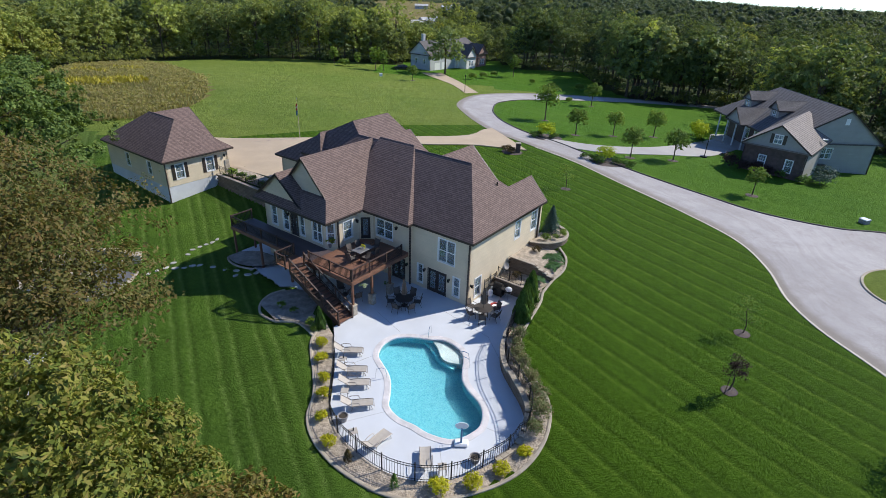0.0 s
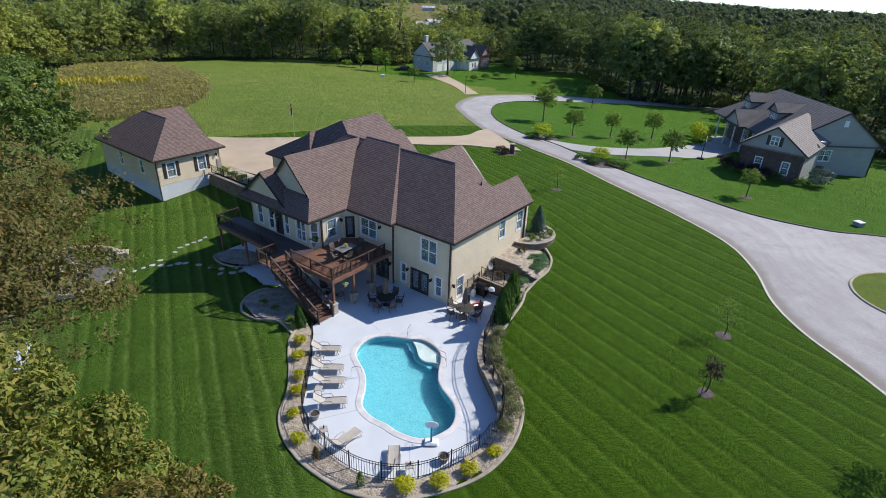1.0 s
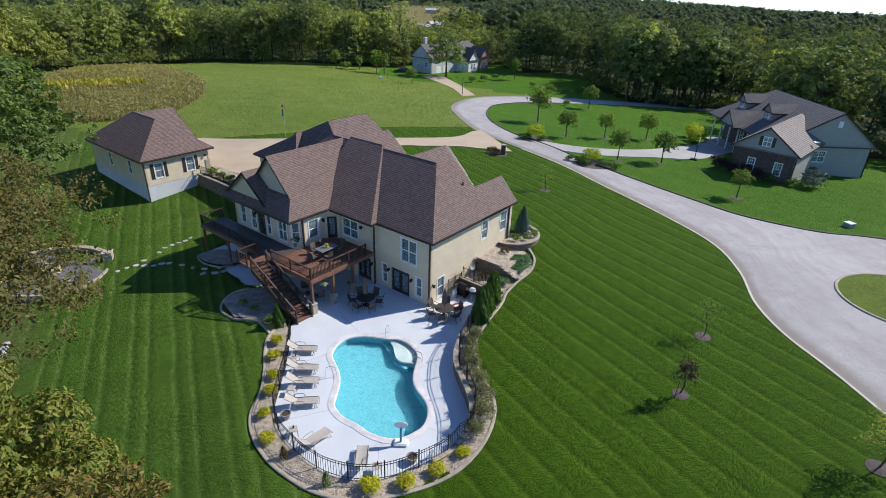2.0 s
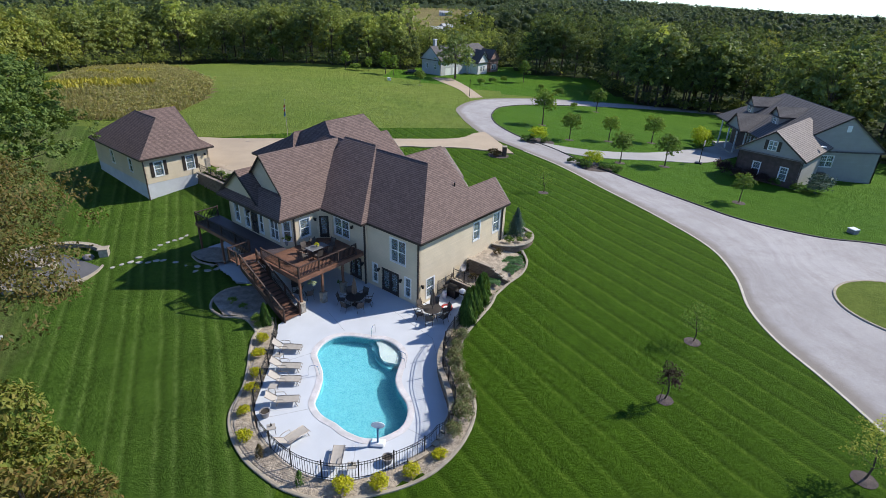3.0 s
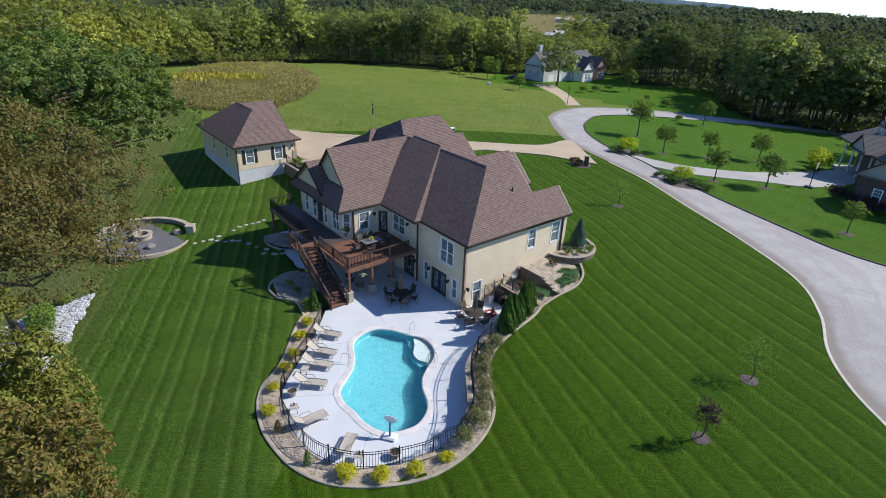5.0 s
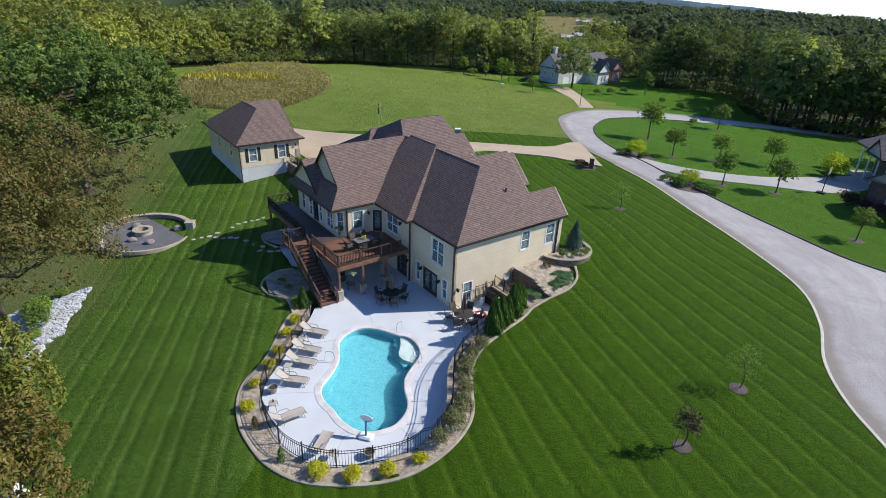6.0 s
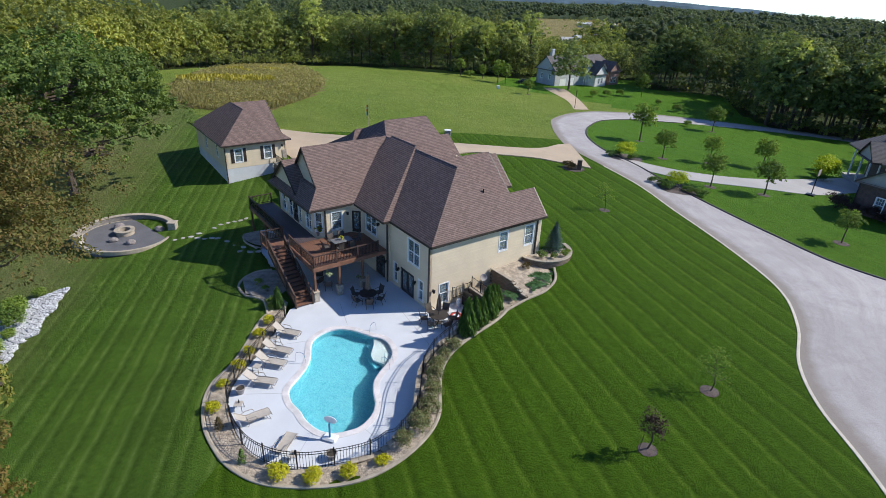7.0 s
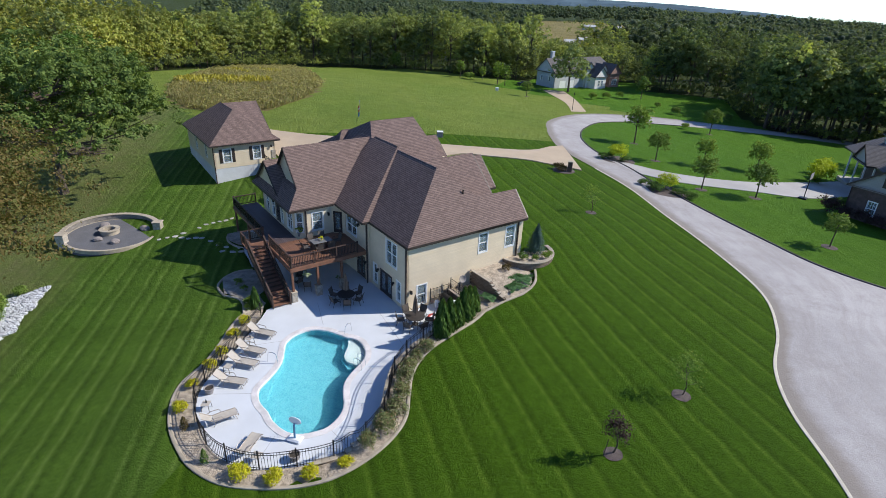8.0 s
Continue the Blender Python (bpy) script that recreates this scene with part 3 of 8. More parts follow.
def ribbon(name, left, right, material, label, lift=0.035, cross=8, along=90, thick=0.3):
    """A road laid over the land between two edge curves with matching control points."""
    A, B = eased(left, along), eased(right, along)
    bm = bmesh.new()
    rows = []
    lay, lay2, run = bm.verts.layers.float.new("across"), bm.verts.layers.float.new("along"), 0.0
    for i, (a, b) in enumerate(zip(A, B)):
        row = []
        run += (a.lerp(b, 0.5) - A[i - 1].lerp(B[i - 1], 0.5)).length if i else 0.0
        for k in range(cross + 1):
            p = a.lerp(b, k / cross)
            v = bm.verts.new((p.x, p.y, land(p.x, p.y) + lift))
            v[lay], v[lay2] = k / cross * (b - a).length, run
            row.append(v)
        rows.append(row)
    for r, s in zip(rows, rows[1:]):
        for k in range(cross):
            bm.faces.new((r[k], r[k + 1], s[k + 1], s[k])).smooth = True
    for k in (0, -1):
        hi = [bm.verts.new(r[k].co) for r in rows]
        low = [bm.verts.new(r[k].co - Vector((0, 0, thick))) for r in rows]
        for i in range(len(rows) - 1):
            bm.faces.new((hi[i], hi[i + 1], low[i + 1], low[i]))
    return tagged(part(name, bm, material), label, name, kind="structure")


def kerbing(name, pts, material, label, w=0.22, h=0.14, n=120, lift=None, closed=False):
    """A low kerb that follows a plan curve over the land."""
    P = spline(pts, n, closed)
    bm = bmesh.new()
    rings = []
    for k, p in enumerate(P):
        d = (P[(k + 1) % n] - P[k - 1]) if closed else (P[min(k + 1, n - 1)] - P[max(k - 1, 0)])
        s = Vector((-d.y, d.x, 0)).normalized() * w / 2
        z = lift if lift is not None else land(p.x, p.y)
        rings.append([bm.verts.new(Vector((p.x, p.y, z)) + o) for o in (s - Vector((0, 0, 0.3)), s + Vector((0, 0, h * 0.8)), s * 0.6 + Vector((0, 0, h)), -s * 0.6 + Vector((0, 0, h)), -s + Vector((0, 0, h * 0.8)), -s - Vector((0, 0, 0.3)))])
    for k in range(n if closed else n - 1):
        r, s = rings[k], rings[(k + 1) % n]
        for i in range(5):
            bm.faces.new((r[i], r[i + 1], s[i + 1], s[i]))
    return tagged(part(name, bm, material), label, "kerb", kind="structure")


ROAD_NEAR = [(32, 6), (30.4, 20), (29.2, 28.3), (28.2, 33), (28.2, 37.3), (29.4, 42.6), (29.4, 48.5), (26.6, 55.9), (22.6, 64.0), (18.7, 72.2), (14.2, 79.0), (8.6, 87.4), (5.9, 95.4), (4.4, 102.6), (3.3, 113.0), (5.8, 126.3), (10.3, 135), (17.2, 140.2), (26.4, 143.8), (40, 145.8), (56, 148.3), (75, 149.8)]
ROAD_FAR = [(90, -2), (82, 24), (70, 42), (58, 50), (47.5, 52.3), (42.3, 52.9), (36.2, 56.2), (32.0, 61.2), (27.2, 67.8), (22.5, 75.2), (18.6, 82.4), (14.1, 88.9), (11.3, 96.6), (10.4, 103.5), (10.6, 110.5), (12.6, 121), (17.8, 128.4), (23.5, 131.8), (31, 135.4), (43, 139.6), (56, 143), (76, 146)]
ribbon("road", ROAD_NEAR, ROAD_FAR, M["road"], "pale grey chip-sealed lane with worn tracks", cross=20, along=170)
kerbing("kerb", ROAD_FAR[3:19], M["kerb"], "low dark kerb along the lane", n=180)
kerbing("kerb", ROAD_NEAR[:11], M["pale_edge"], "thin worn concrete edge of the lane", w=0.2, h=0.05)
ISLAND = [(41.5 + 5.6 * math.cos(a), 38.2 + 5.0 * math.sin(a)) for a in [k * math.pi / 8 for k in range(16)]]


def island():
    bm = bmesh.new()
    P = spline(ISLAND, 60, True)
    c = bm.verts.new((41.5, 38.2, land(41.5, 38.2) + 0.16))
    ring = [bm.verts.new((p.x, p.y, land(p.x, p.y) + 0.1)) for p in P]
    for k in range(60):
        bm.faces.new((c, ring[k], ring[(k + 1) % 60]))
    tagged(part("verge_island", bm, M["field"]), "round grass island in the turning circle", "verge", kind="structure")
    kerbing("kerb", ISLAND, M["edging"], "low tan kerb round the grass island", n=60, closed=True)


island()
ribbon("driveway", [(8.6, 89.6), (6.9, 87.6), (5.2, 84.2), (2.4, 82.0), (-3.3, 80.1), (-10, 78.6), (-18, 76.9), (-29.5, 75.0), (-40, 75.5)], [(12.6, 76.6), (11.0, 76.9), (8.8, 77.3), (5.1, 77.3), (0.0, 76.2), (-4.5, 74.8), (-9.5, 66), (-15, 58.5), (-23.5, 62)], M["drive"], "tan gravel forecourt and driveway", lift=0.13, cross=14, along=60)
ribbon("verge", [(8.0, 92.6), (5.8, 91.5), (-2.0, 88.6), (-10.5, 85.0), (-18.4, 80.6), (-29.3, 75.6), (-31, 75.2)], [(8.6, 88.0), (6.0, 84.6), (2.4, 81.9), (-3.3, 79.8), (-14, 77.4), (-29.5, 74.7), (-31, 74.6)], M["lawn_right"], "strip of striped lawn along the drive", lift=0.03, along=50)
ribbon("driveway", [(14.7, 86.8), (23.8, 83.2), (33.4, 84.8), (42.6, 91.2), (50, 98)], [(19.3, 80.2), (25.2, 78.5), (34.4, 80.1), (42, 82), (50.5, 90)], M["path2"], "pale concrete drive of the neighbouring house", lift=0.06, along=40)
ribbon("driveway", [(6.0, 133.8), (3.0, 149.5), (-2.8, 164), (-6, 172)], [(9.2, 136.8), (5.6, 155), (2.2, 167), (0, 174)], M["drive"], "tan gravel drive to the far house", lift=0.06, along=30)

# ---- pool deck, pool and beds ----
POOL = [(-3.96, 30.7), (-3.75, 31.9), (-3.05, 32.7), (-1.92, 32.95), (-0.8, 32.8), (-0.2, 32.72), (0.4, 32.76), (1.1, 32.4), (1.75, 31.66), (2.03, 30.9), (2.03, 30.2), (1.92, 29.2), (1.93, 28.2), (2.25, 27.3), (2.87, 26.2),
        (3.05, 25.2), (2.83, 24.2), (2.4, 23.7), (1.8, 23.25), (1.15, 23.07), (0.5, 23.15), (-0.4, 23.55), (-1.1, 24.1), (-1.9, 24.55), (-2.45, 25.1), (-2.8, 25.75), (-2.8, 26.6), (-2.85, 27.8), (-3.1, 28.8), (-3.55, 29.7)]
_pool = [(p.x, p.y) for p in spline(POOL, 90, True)]
_front = [spot(*q) for q in ((2.75, 3.95), (-0.3, 3.95), (-0.3, 0.1), (-22.3, 0.1), (-22.3, -5.7), (-17.5, -7.2), (-14.4, -7.5), (-13.3, -6.8), (-6.7, -6.85), (-6.3, -8.9))]
PATIO = [(p.x, p.y) for p in spline(DECK_EDGE, 80)] + [(p.x, p.y) for p in _front]


def ring_loop(pts, out):
    n = len(pts)
    res = []
    for k in range(n):
        a, b = Vector(pts[k - 1]), Vector(pts[(k + 1) % n])
        d = (b - a).normalized()
        res.append((pts[k][0] - d.y * out, pts[k][1] + d.x * out))
    return res


def build_deck():
    sign = 1 if gap(*ring_loop(_pool, 0.3)[0], _pool) > 0 else -1
    rim = ring_loop(_pool, 0.38 * sign)
    bm = bmesh.new()
    loops = []
    for loop in (PATIO, rim):
        vs = [bm.verts.new((x, y, 0.0)) for x, y in loop]
        loops.append([bm.edges.new((vs[k], vs[(k + 1) % len(vs)])) for k in range(len(vs))])
    bmesh.ops.triangle_fill(bm, use_beauty=True, edges=loops[0] + loops[1])
    top = list(bm.faces)
    ext = bmesh.ops.extrude_face_region(bm, geom=top)
    for v in [g for g in ext["geom"] if isinstance(g, bmesh.types.BMVert)]:
        v.co.z -= 0.5
    tagged(part("patio", bm, M["concrete"]), "pale brushed concrete pool deck with saw-cut joints", "patio", kind="structure")
    # coping
    inner = ring_loop(_pool, -0.05 * sign)
    bm = bmesh.new()
    n = len(_pool)
    prof = []
    for k in range(n):
        a, b = Vector((*rim[k], 0)), Vector((*inner[k], 0))
        prof.append([bm.verts.new(p) for p in (a + Vector((0, 0, -0.3)), a + Vector((0, 0, 0.02)), b.lerp(a, 0.15) + Vector((0, 0, 0.03)), b + Vector((0, 0, 0.0)), b + Vector((0, 0, -0.12)))])
    for k in range(n):
        r, s = prof[k], prof[(k + 1) % n]
        for i in range(4):
            bm.faces.new((r[i], r[i + 1], s[i + 1], s[i]))
    pool = thing("swimming_pool", "freeform swimming pool full of clear turquoise water", "pool")
    part("coping", bm, M["coping"], pool, "pale stone coping")
    # basin: rings that shelve to the bottom
    bm = bmesh.new()
    cx = sum(p[0] for p in _pool) / n
    cy = sum(p[1] for p in _pool) / n
    rings = []
    for f, z in ((1.0, 0.0), (1.0, -0.8), (0.985, -0.86)):
        rings.append([bm.verts.new((cx + (x - cx) * f, cy + (y - cy) * f, z - (0.035 * (33 - (cy + (y - cy) * f)) if z < -0.7 else 0))) for x, y in _pool])
    for r, s in zip(rings, rings[1:]):
        for k in range(n):
            bm.faces.new((r[k], r[(k + 1) % n], s[(k + 1) % n], s[k]))
    bm.faces.new(rings[-1])
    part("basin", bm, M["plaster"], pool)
    # tanning ledge, the steps beside it and a seat along the other side
    ledge = [(-0.2, 33.3), (-0.12, 32.7), (0.16, 32.1), (0.34, 31.4), (0.46, 30.9), (0.75, 30.5), (1.25, 30.28), (2.6, 30.3), (2.6, 32.2), (1.4, 33.3)]
    tread = [(-0.75, 33.4), (-0.6, 32.6), (-0.32, 32.3), (-0.28, 31.9), (0.02, 31.6), (0.06, 31.2), (0.3, 30.7), (0.8, 30.2), (1.5, 30.0), (1.5, 33.4)]
    seat = [(-3.3, 27.2), (-2.55, 26.7), (-2.3, 26.0), (-2.0, 25.4), (-1.5, 24.9), (-0.9, 24.6), (-0.8, 23.5), (-3.4, 24.0)]
    part("ledge", prism(bmesh.new(), [(p.x, p.y) for p in spline(ledge, 60, True)], -2.4, -0.24), M["plaster_pale"], pool, "pale shallow tanning ledge")
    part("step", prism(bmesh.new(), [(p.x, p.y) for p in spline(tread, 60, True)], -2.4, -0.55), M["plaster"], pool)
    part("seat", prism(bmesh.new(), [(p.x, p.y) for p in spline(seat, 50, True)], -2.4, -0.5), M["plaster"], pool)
    bm = bmesh.new()
    c = bm.faces.new([bm.verts.new((x, y, -0.1)) for x, y in _pool])
    water = part("water", bm, M["water"], pool, "clear rippled water")
    if water.data.polygons[0].normal.z < 0:
        water.data.flip_normals()
    water.visible_shadow = False
    return pool


M["plaster_pale"] = plain("plaster_pale", (0.44, 0.455, 0.47), 0.6, 0.06, 2.0, 14, 0.1)
M["coping"] = plain("coping_stone", (0.60, 0.575, 0.575), 0.8, 0.16, 1.3, 16, 0.3, 0.006)
build_deck()


def build_bed():
    n = 120
    A, B = spline(DECK_EDGE, n), spline(BED_EDGE, n)
    bm = bmesh.new()
    rows = []
    for k, (a, b) in enumerate(zip(A, B)):
        rise = 0.75 * step(3.5, 5.2, a.x) * step(21.5, 25, a.y)
        row = []
        for i in range(7):
            p = a.lerp(b, i / 6)
            zo = max(0.02, land(b.x, b.y)) + 0.04
            z = (0.03 + rise) * (1 - i / 6) + zo * i / 6 + 0.03 * noise.noise((p.x * 2, p.y * 2, 0))
            row.append(bm.verts.new((p.x, p.y, z)))
        rows.append(row)
    for r, s in zip(rows, rows[1:]):
        for i in range(6):
            bm.faces.new((r[i], r[i + 1], s[i + 1], s[i]))
    for f in bm.faces:
        f.smooth = True
    tagged(part("planting_bed", bm, M["stone_mulch"]), "planting bed of tan river-stone mulch round the pool deck", "planting bed", kind="structure")
    kerbing("kerb", BED_EDGE, M["edging"], "curved tan concrete edging of the planting bed", w=0.2, h=0.1, n=140)
    kerbing("kerb", TERRACE_EDGE, M["edging"], "curved tan concrete edging of the terraces", w=0.2, h=0.1, n=30)


build_bed()

# ---- building parts ----
def wall_pose(a, b, out_left=False):
    """x runs along the wall from a to b, y into the building (to the left of a>b)."""
    d = Vector((b[0] - a[0], b[1] - a[1], 0))
    return Matrix.Translation((a[0], a[1], 0)) @ Matrix.Rotation(math.atan2(d.y, d.x), 4, "Z"), d.length


def wall(parent, a, b, z0, z1, openings, material, name="wall", thick=0.2, label=""):
    m, length = wall_pose(a, b)
    bm = bmesh.new()
    cuts = sorted({0.0, length, *[v for o in openings for v in o[:2]]})
    for s0, s1 in zip(cuts, cuts[1:]):
        if s1 - s0 < 1e-4:
            continue
        here = sorted((o[2], o[3]) for o in openings if o[0] < (s0 + s1) / 2 < o[1])
        lo = z0
        for za, zb in here:
            if za > lo:
                box(bm, s0, 0, lo, s1, thick, za, m)
            lo = zb
        if z1 > lo:
            box(bm, s0, 0, lo, s1, thick, z1, m)
    bmesh.ops.remove_doubles(bm, verts=bm.verts, dist=0.0005)
    part(name, bm, material, parent, label)
    return m


def window(parent, m, s0, s1, z0, z1, cols=1, shutters=None, trim=0.09, grid=False, tint="trim_white", blind=0.0):
    """A sash window in a wall opening: white trim, frame, meeting rail, panes."""
    bm = bmesh.new()
    t = trim
    for r in ((s0 - t, z1, s1 + t, z1 + t), (s0 - t, z0 - t, s1 + t, z0), (s0 - t, z0, s0, z1), (s1, z0, s1 + t, z1)):
        box(bm, r[0], -0.03, r[1], r[2], 0.06, r[3], m)
    w = part("window", bm, M[tint], parent)
    bm = bmesh.new()
    f = 0.055
    width = (s1 - s0) / cols
    for c in range(cols):
        a, b = s0 + c * width, s0 + (c + 1) * width
        zm = (z0 + z1) / 2
        for r in ((a, z0, a + f, z1), (b - f, z0, b, z1), (a + f, z0, b - f, z0 + f), (a + f, z1 - f, b - f, z1), (a + f, zm - 0.03, b - f, zm + 0.03)):
            box(bm, r[0], 0.03, r[1], r[2], 0.09, r[3], m)
        if grid:
            for k in (1, 2):
                x = a + f + (b - a - 2 * f) * k / 3
                box(bm, x - 0.012, 0.045, zm + 0.03, x + 0.012, 0.075, z1 - f, m)
            for k in (1,):
                z = zm + (z1 - zm) * 0.5
                box(bm, a + f, 0.047, z - 0.012, b - f, 0.073, z + 0.012, m)
    part("sash", bm, M["trim_white"], w)
    for c in range(cols):
        a, b = s0 + c * width + f, s0 + (c + 1) * width - f
        zm = (z0 + z1) / 2
        for za, zb in ((z0 + f, zm - 0.03), (zm + 0.03, z1 - f)):
            part("pane", boxes((a, 0.055, za, b, 0.063, zb, m)), M["glass"], w)
    if blind:
        part("blind", boxes((s0 + f, 0.13, z1 - blind * (z1 - z0), s1 - f, 0.15, z1 - f, m)), M["blind"], w, "pale cloth blind")
    if shutters:
        for a, b in ((s0 - t - 0.38, s0 - t - 0.02), (s1 + t + 0.02, s1 + t + 0.38)):
            bm = boxes((a, -0.03, z0 - 0.05, b, 0.0, z1 + 0.05, m))
            for k in range(14):
                z = z0 + (z1 - z0) * (k + 0.5) / 14
                box(bm, a + 0.05, -0.045, z - 0.03, b - 0.05, -0.028, z + 0.025, m)
            part("shutter", bm, M[shutters], w, "black louvred shutter")
    return w


def backing(parent, m, s0, s1, z0, z1):
    """The dim room behind an opening."""
    part("room", boxes((s0 - 0.5, 1.6, z0 - 0.6, s1 + 0.5, 1.65, z1 + 0.5, m)), M["room"], parent)


M["room"] = plain("room_plaster", (0.35, 0.32, 0.28), 0.9, 0.15, 1.0, 10, 0.1)
M["blind"] = plain("blind_cloth", (0.62, 0.62, 0.58), 0.85, 0.06, 2.0, 30, 0.1)
M["door_dark"] = plain("door_dark", (0.035, 0.028, 0.026), 0.45, 0.2, 2.0, 20, 0.1)


def roof(parent, x0, x1, y0, y1, ze, ra, rb, zr, material, thick=0.2, fascia=None, name="roof", gable_end="siding"):
    """A solid hipped or gabled roof: eave rectangle and a ridge from ra to rb."""
    bm = bmesh.new()
    E = [(x0, y0), (x1, y0), (x1, y1), (x0, y1)]
    top = [bm.verts.new((*e, ze)) for e in E]
    low = [bm.verts.new((*e, ze - thick)) for e in E]
    a, b = bm.verts.new((*ra, zr)), bm.verts.new((*rb, zr))
    if abs(ra[1] - rb[1]) < abs(ra[0] - rb[0]):
        faces = [(top[0], top[1], b, a), (top[1], top[2], b), (top[2], top[3], a, b), (top[3], top[0], a)]
    else:
        faces = [(top[0], top[1], a), (top[1], top[2], b, a), (top[2], top[3], b), (top[3], top[0], a, b)]
    mid = (a.co + b.co) / 2
    for f in faces:
        fc = bm.faces.new(f)
        fc.normal_update()
        # upright ends are sided, and set back under the roof's overhang
        if len(f) == 3 and abs(fc.normal.z) < 0.05 and (b.co - a.co).length > 1.0:
            away = Vector((fc.normal.x, fc.normal.y, 0)).normalized()
            away = away if away.dot(mid - fc.calc_center_median()) > 0 else -away
            bm.faces.remove(fc)
            bm.faces.new([bm.verts.new(v.co + away * 0.26) for v in f]).material_index = 1
    for k in range(4):
        bm.faces.new((top[k], top[(k + 1) % 4], low[(k + 1) % 4], low[k]))
    bm.faces.new(low[::-1])
    r = part(name, bm, material, parent)
    r.data.materials.append(M[gable_end])
    # dark gutter board round the eaves
    bm = bmesh.new()
    g = 0.05
    for k in range(4):
        p, q = Vector((*E[k], 0)), Vector((*E[(k + 1) % 4], 0))
        along_x = abs(p.y - q.y) < 1e-6
        gable = (not along_x and abs(ra[1] - rb[1]) < 1e-6 and min(abs(ra[0] - p.x), abs(rb[0] - p.x)) < 0.02) or (along_x and abs(ra[0] - rb[0]) < 1e-6 and min(abs(ra[1] - p.y), abs(rb[1] - p.y)) < 0.02)
        if gable:
            ridge = Vector((*(ra if (Vector((*ra, 0)) - p.lerp(q, 0.5)).length < (Vector((*rb, 0)) - p.lerp(q, 0.5)).length else rb), zr))
            nrm = Vector((0, -1 if p.y == y0 else 1, 0)) if along_x else Vector((-1 if p.x == x0 else 1, 0, 0))
            for e in (p, q):
                s = Vector((e.x, e.y, ze))
                vs = [bm.verts.new(v) for v in (s + nrm * g, ridge + nrm * g, ridge + nrm * g - Vector((0, 0, 0.24)), s + nrm * g - Vector((0, 0, 0.24)))]
                ws = [bm.verts.new(v.co - nrm * g * 1.5) for v in vs]
                bm.faces.new(vs)
                for i in range(4):
                    bm.faces.new((vs[i], vs[(i + 1) % 4], ws[(i + 1) % 4], ws[i]))
        else:
            box(bm, min(p.x, q.x) - (g if not along_x else 0), min(p.y, q.y) - (g if along_x else 0), ze - thick - 0.015, max(p.x, q.x) + (g if not along_x else 0), max(p.y, q.y) + (g if along_x else 0), ze - 0.02)
    part("gutter", bm, fascia or M["trim_dark"], parent)
    # ridge cap
    bm = bmesh.new()
    va, vb = Vector((*ra, zr - 0.06)), Vector((*rb, zr - 0.06))
    if (vb - va).length > 0.3:
        tube(bm, [va, vb], 0.07, 6)
    if bm.verts:
        part("ridge_cap", bm, material, r)
    else:
        bm.free()
    return r


def gable_wall(parent, pts, material, thick=0.15, nrm=(0, 1, 0)):
    bm = bmesh.new()
    n = Vector(nrm) * thick
    lo = [bm.verts.new(p) for p in pts]
    hi = [bm.verts.new(Vector(p) + n) for p in pts]
    bm.faces.new(lo)
    bm.faces.new(hi[::-1])
    for k in range(len(pts)):
        bm.faces.new((lo[k], lo[(k + 1) % len(pts)], hi[(k + 1) % len(pts)], hi[k]))
    return part("gable", bm, material, parent)


def lantern(parent, m, s, z):
    bm = boxes((s - 0.05, -0.04, z - 0.1, s + 0.05, 0.0, z + 0.1, m), (s - 0.03, -0.16, z + 0.06, s + 0.03, -0.02, z + 0.1, m), (s - 0.07, -0.24, z - 0.16, s + 0.07, -0.1, z + 0.06, m), (s - 0.09, -0.26, z + 0.06, s + 0.09, -0.08, z + 0.09, m))
    return part("wall_lantern", bm, M["iron"], parent, "black lantern on the wall")


def spout(parent, x, y, z0, z1):
    part("downspout", boxes((x - 0.06, y - 0.05, z0, x + 0.06, y + 0.05, z1)), M["trim_dark"], parent, "dark brown downspout")


# ---- the house ----
house = thing("house", "beige two-storey house with a brown hipped and gabled roof", "house", m=HM)
S, R = M["siding"], M["roof"]
# walls of the right wing
o1 = [(2.75, 4.35, 3.15, 5.15), (0.62, 1.15, 0.45, 2.15), (1.75, 3.6, 0.0, 2.08), (4.35, 4.95, 0.45, 2.15)]
m1 = wall(house, (-6.1, 0.1), (-0.3, 0.1), -0.4, 5.6, o1, S)
window(house, m1, *o1[0], cols=2)
window(house, m1, *o1[1])
window(house, m1, *o1[3])
o2 = [(1.0, 1.85, 0.35, 2.05), (7.0, 7.85, 3.45, 5.1), (9.9, 10.85, 3.3, 5.1)]
m2 = wall(house, (-0.3, 0.1), (-0.3, 11.9), -0.4, 5.6, o2, S)
for o in o2:
    window(house, m2, *o, blind=0.4)
for mm, oo in ((m1, o1), (m2, o2)):
    for o in oo:
        backing(house, mm, *o)


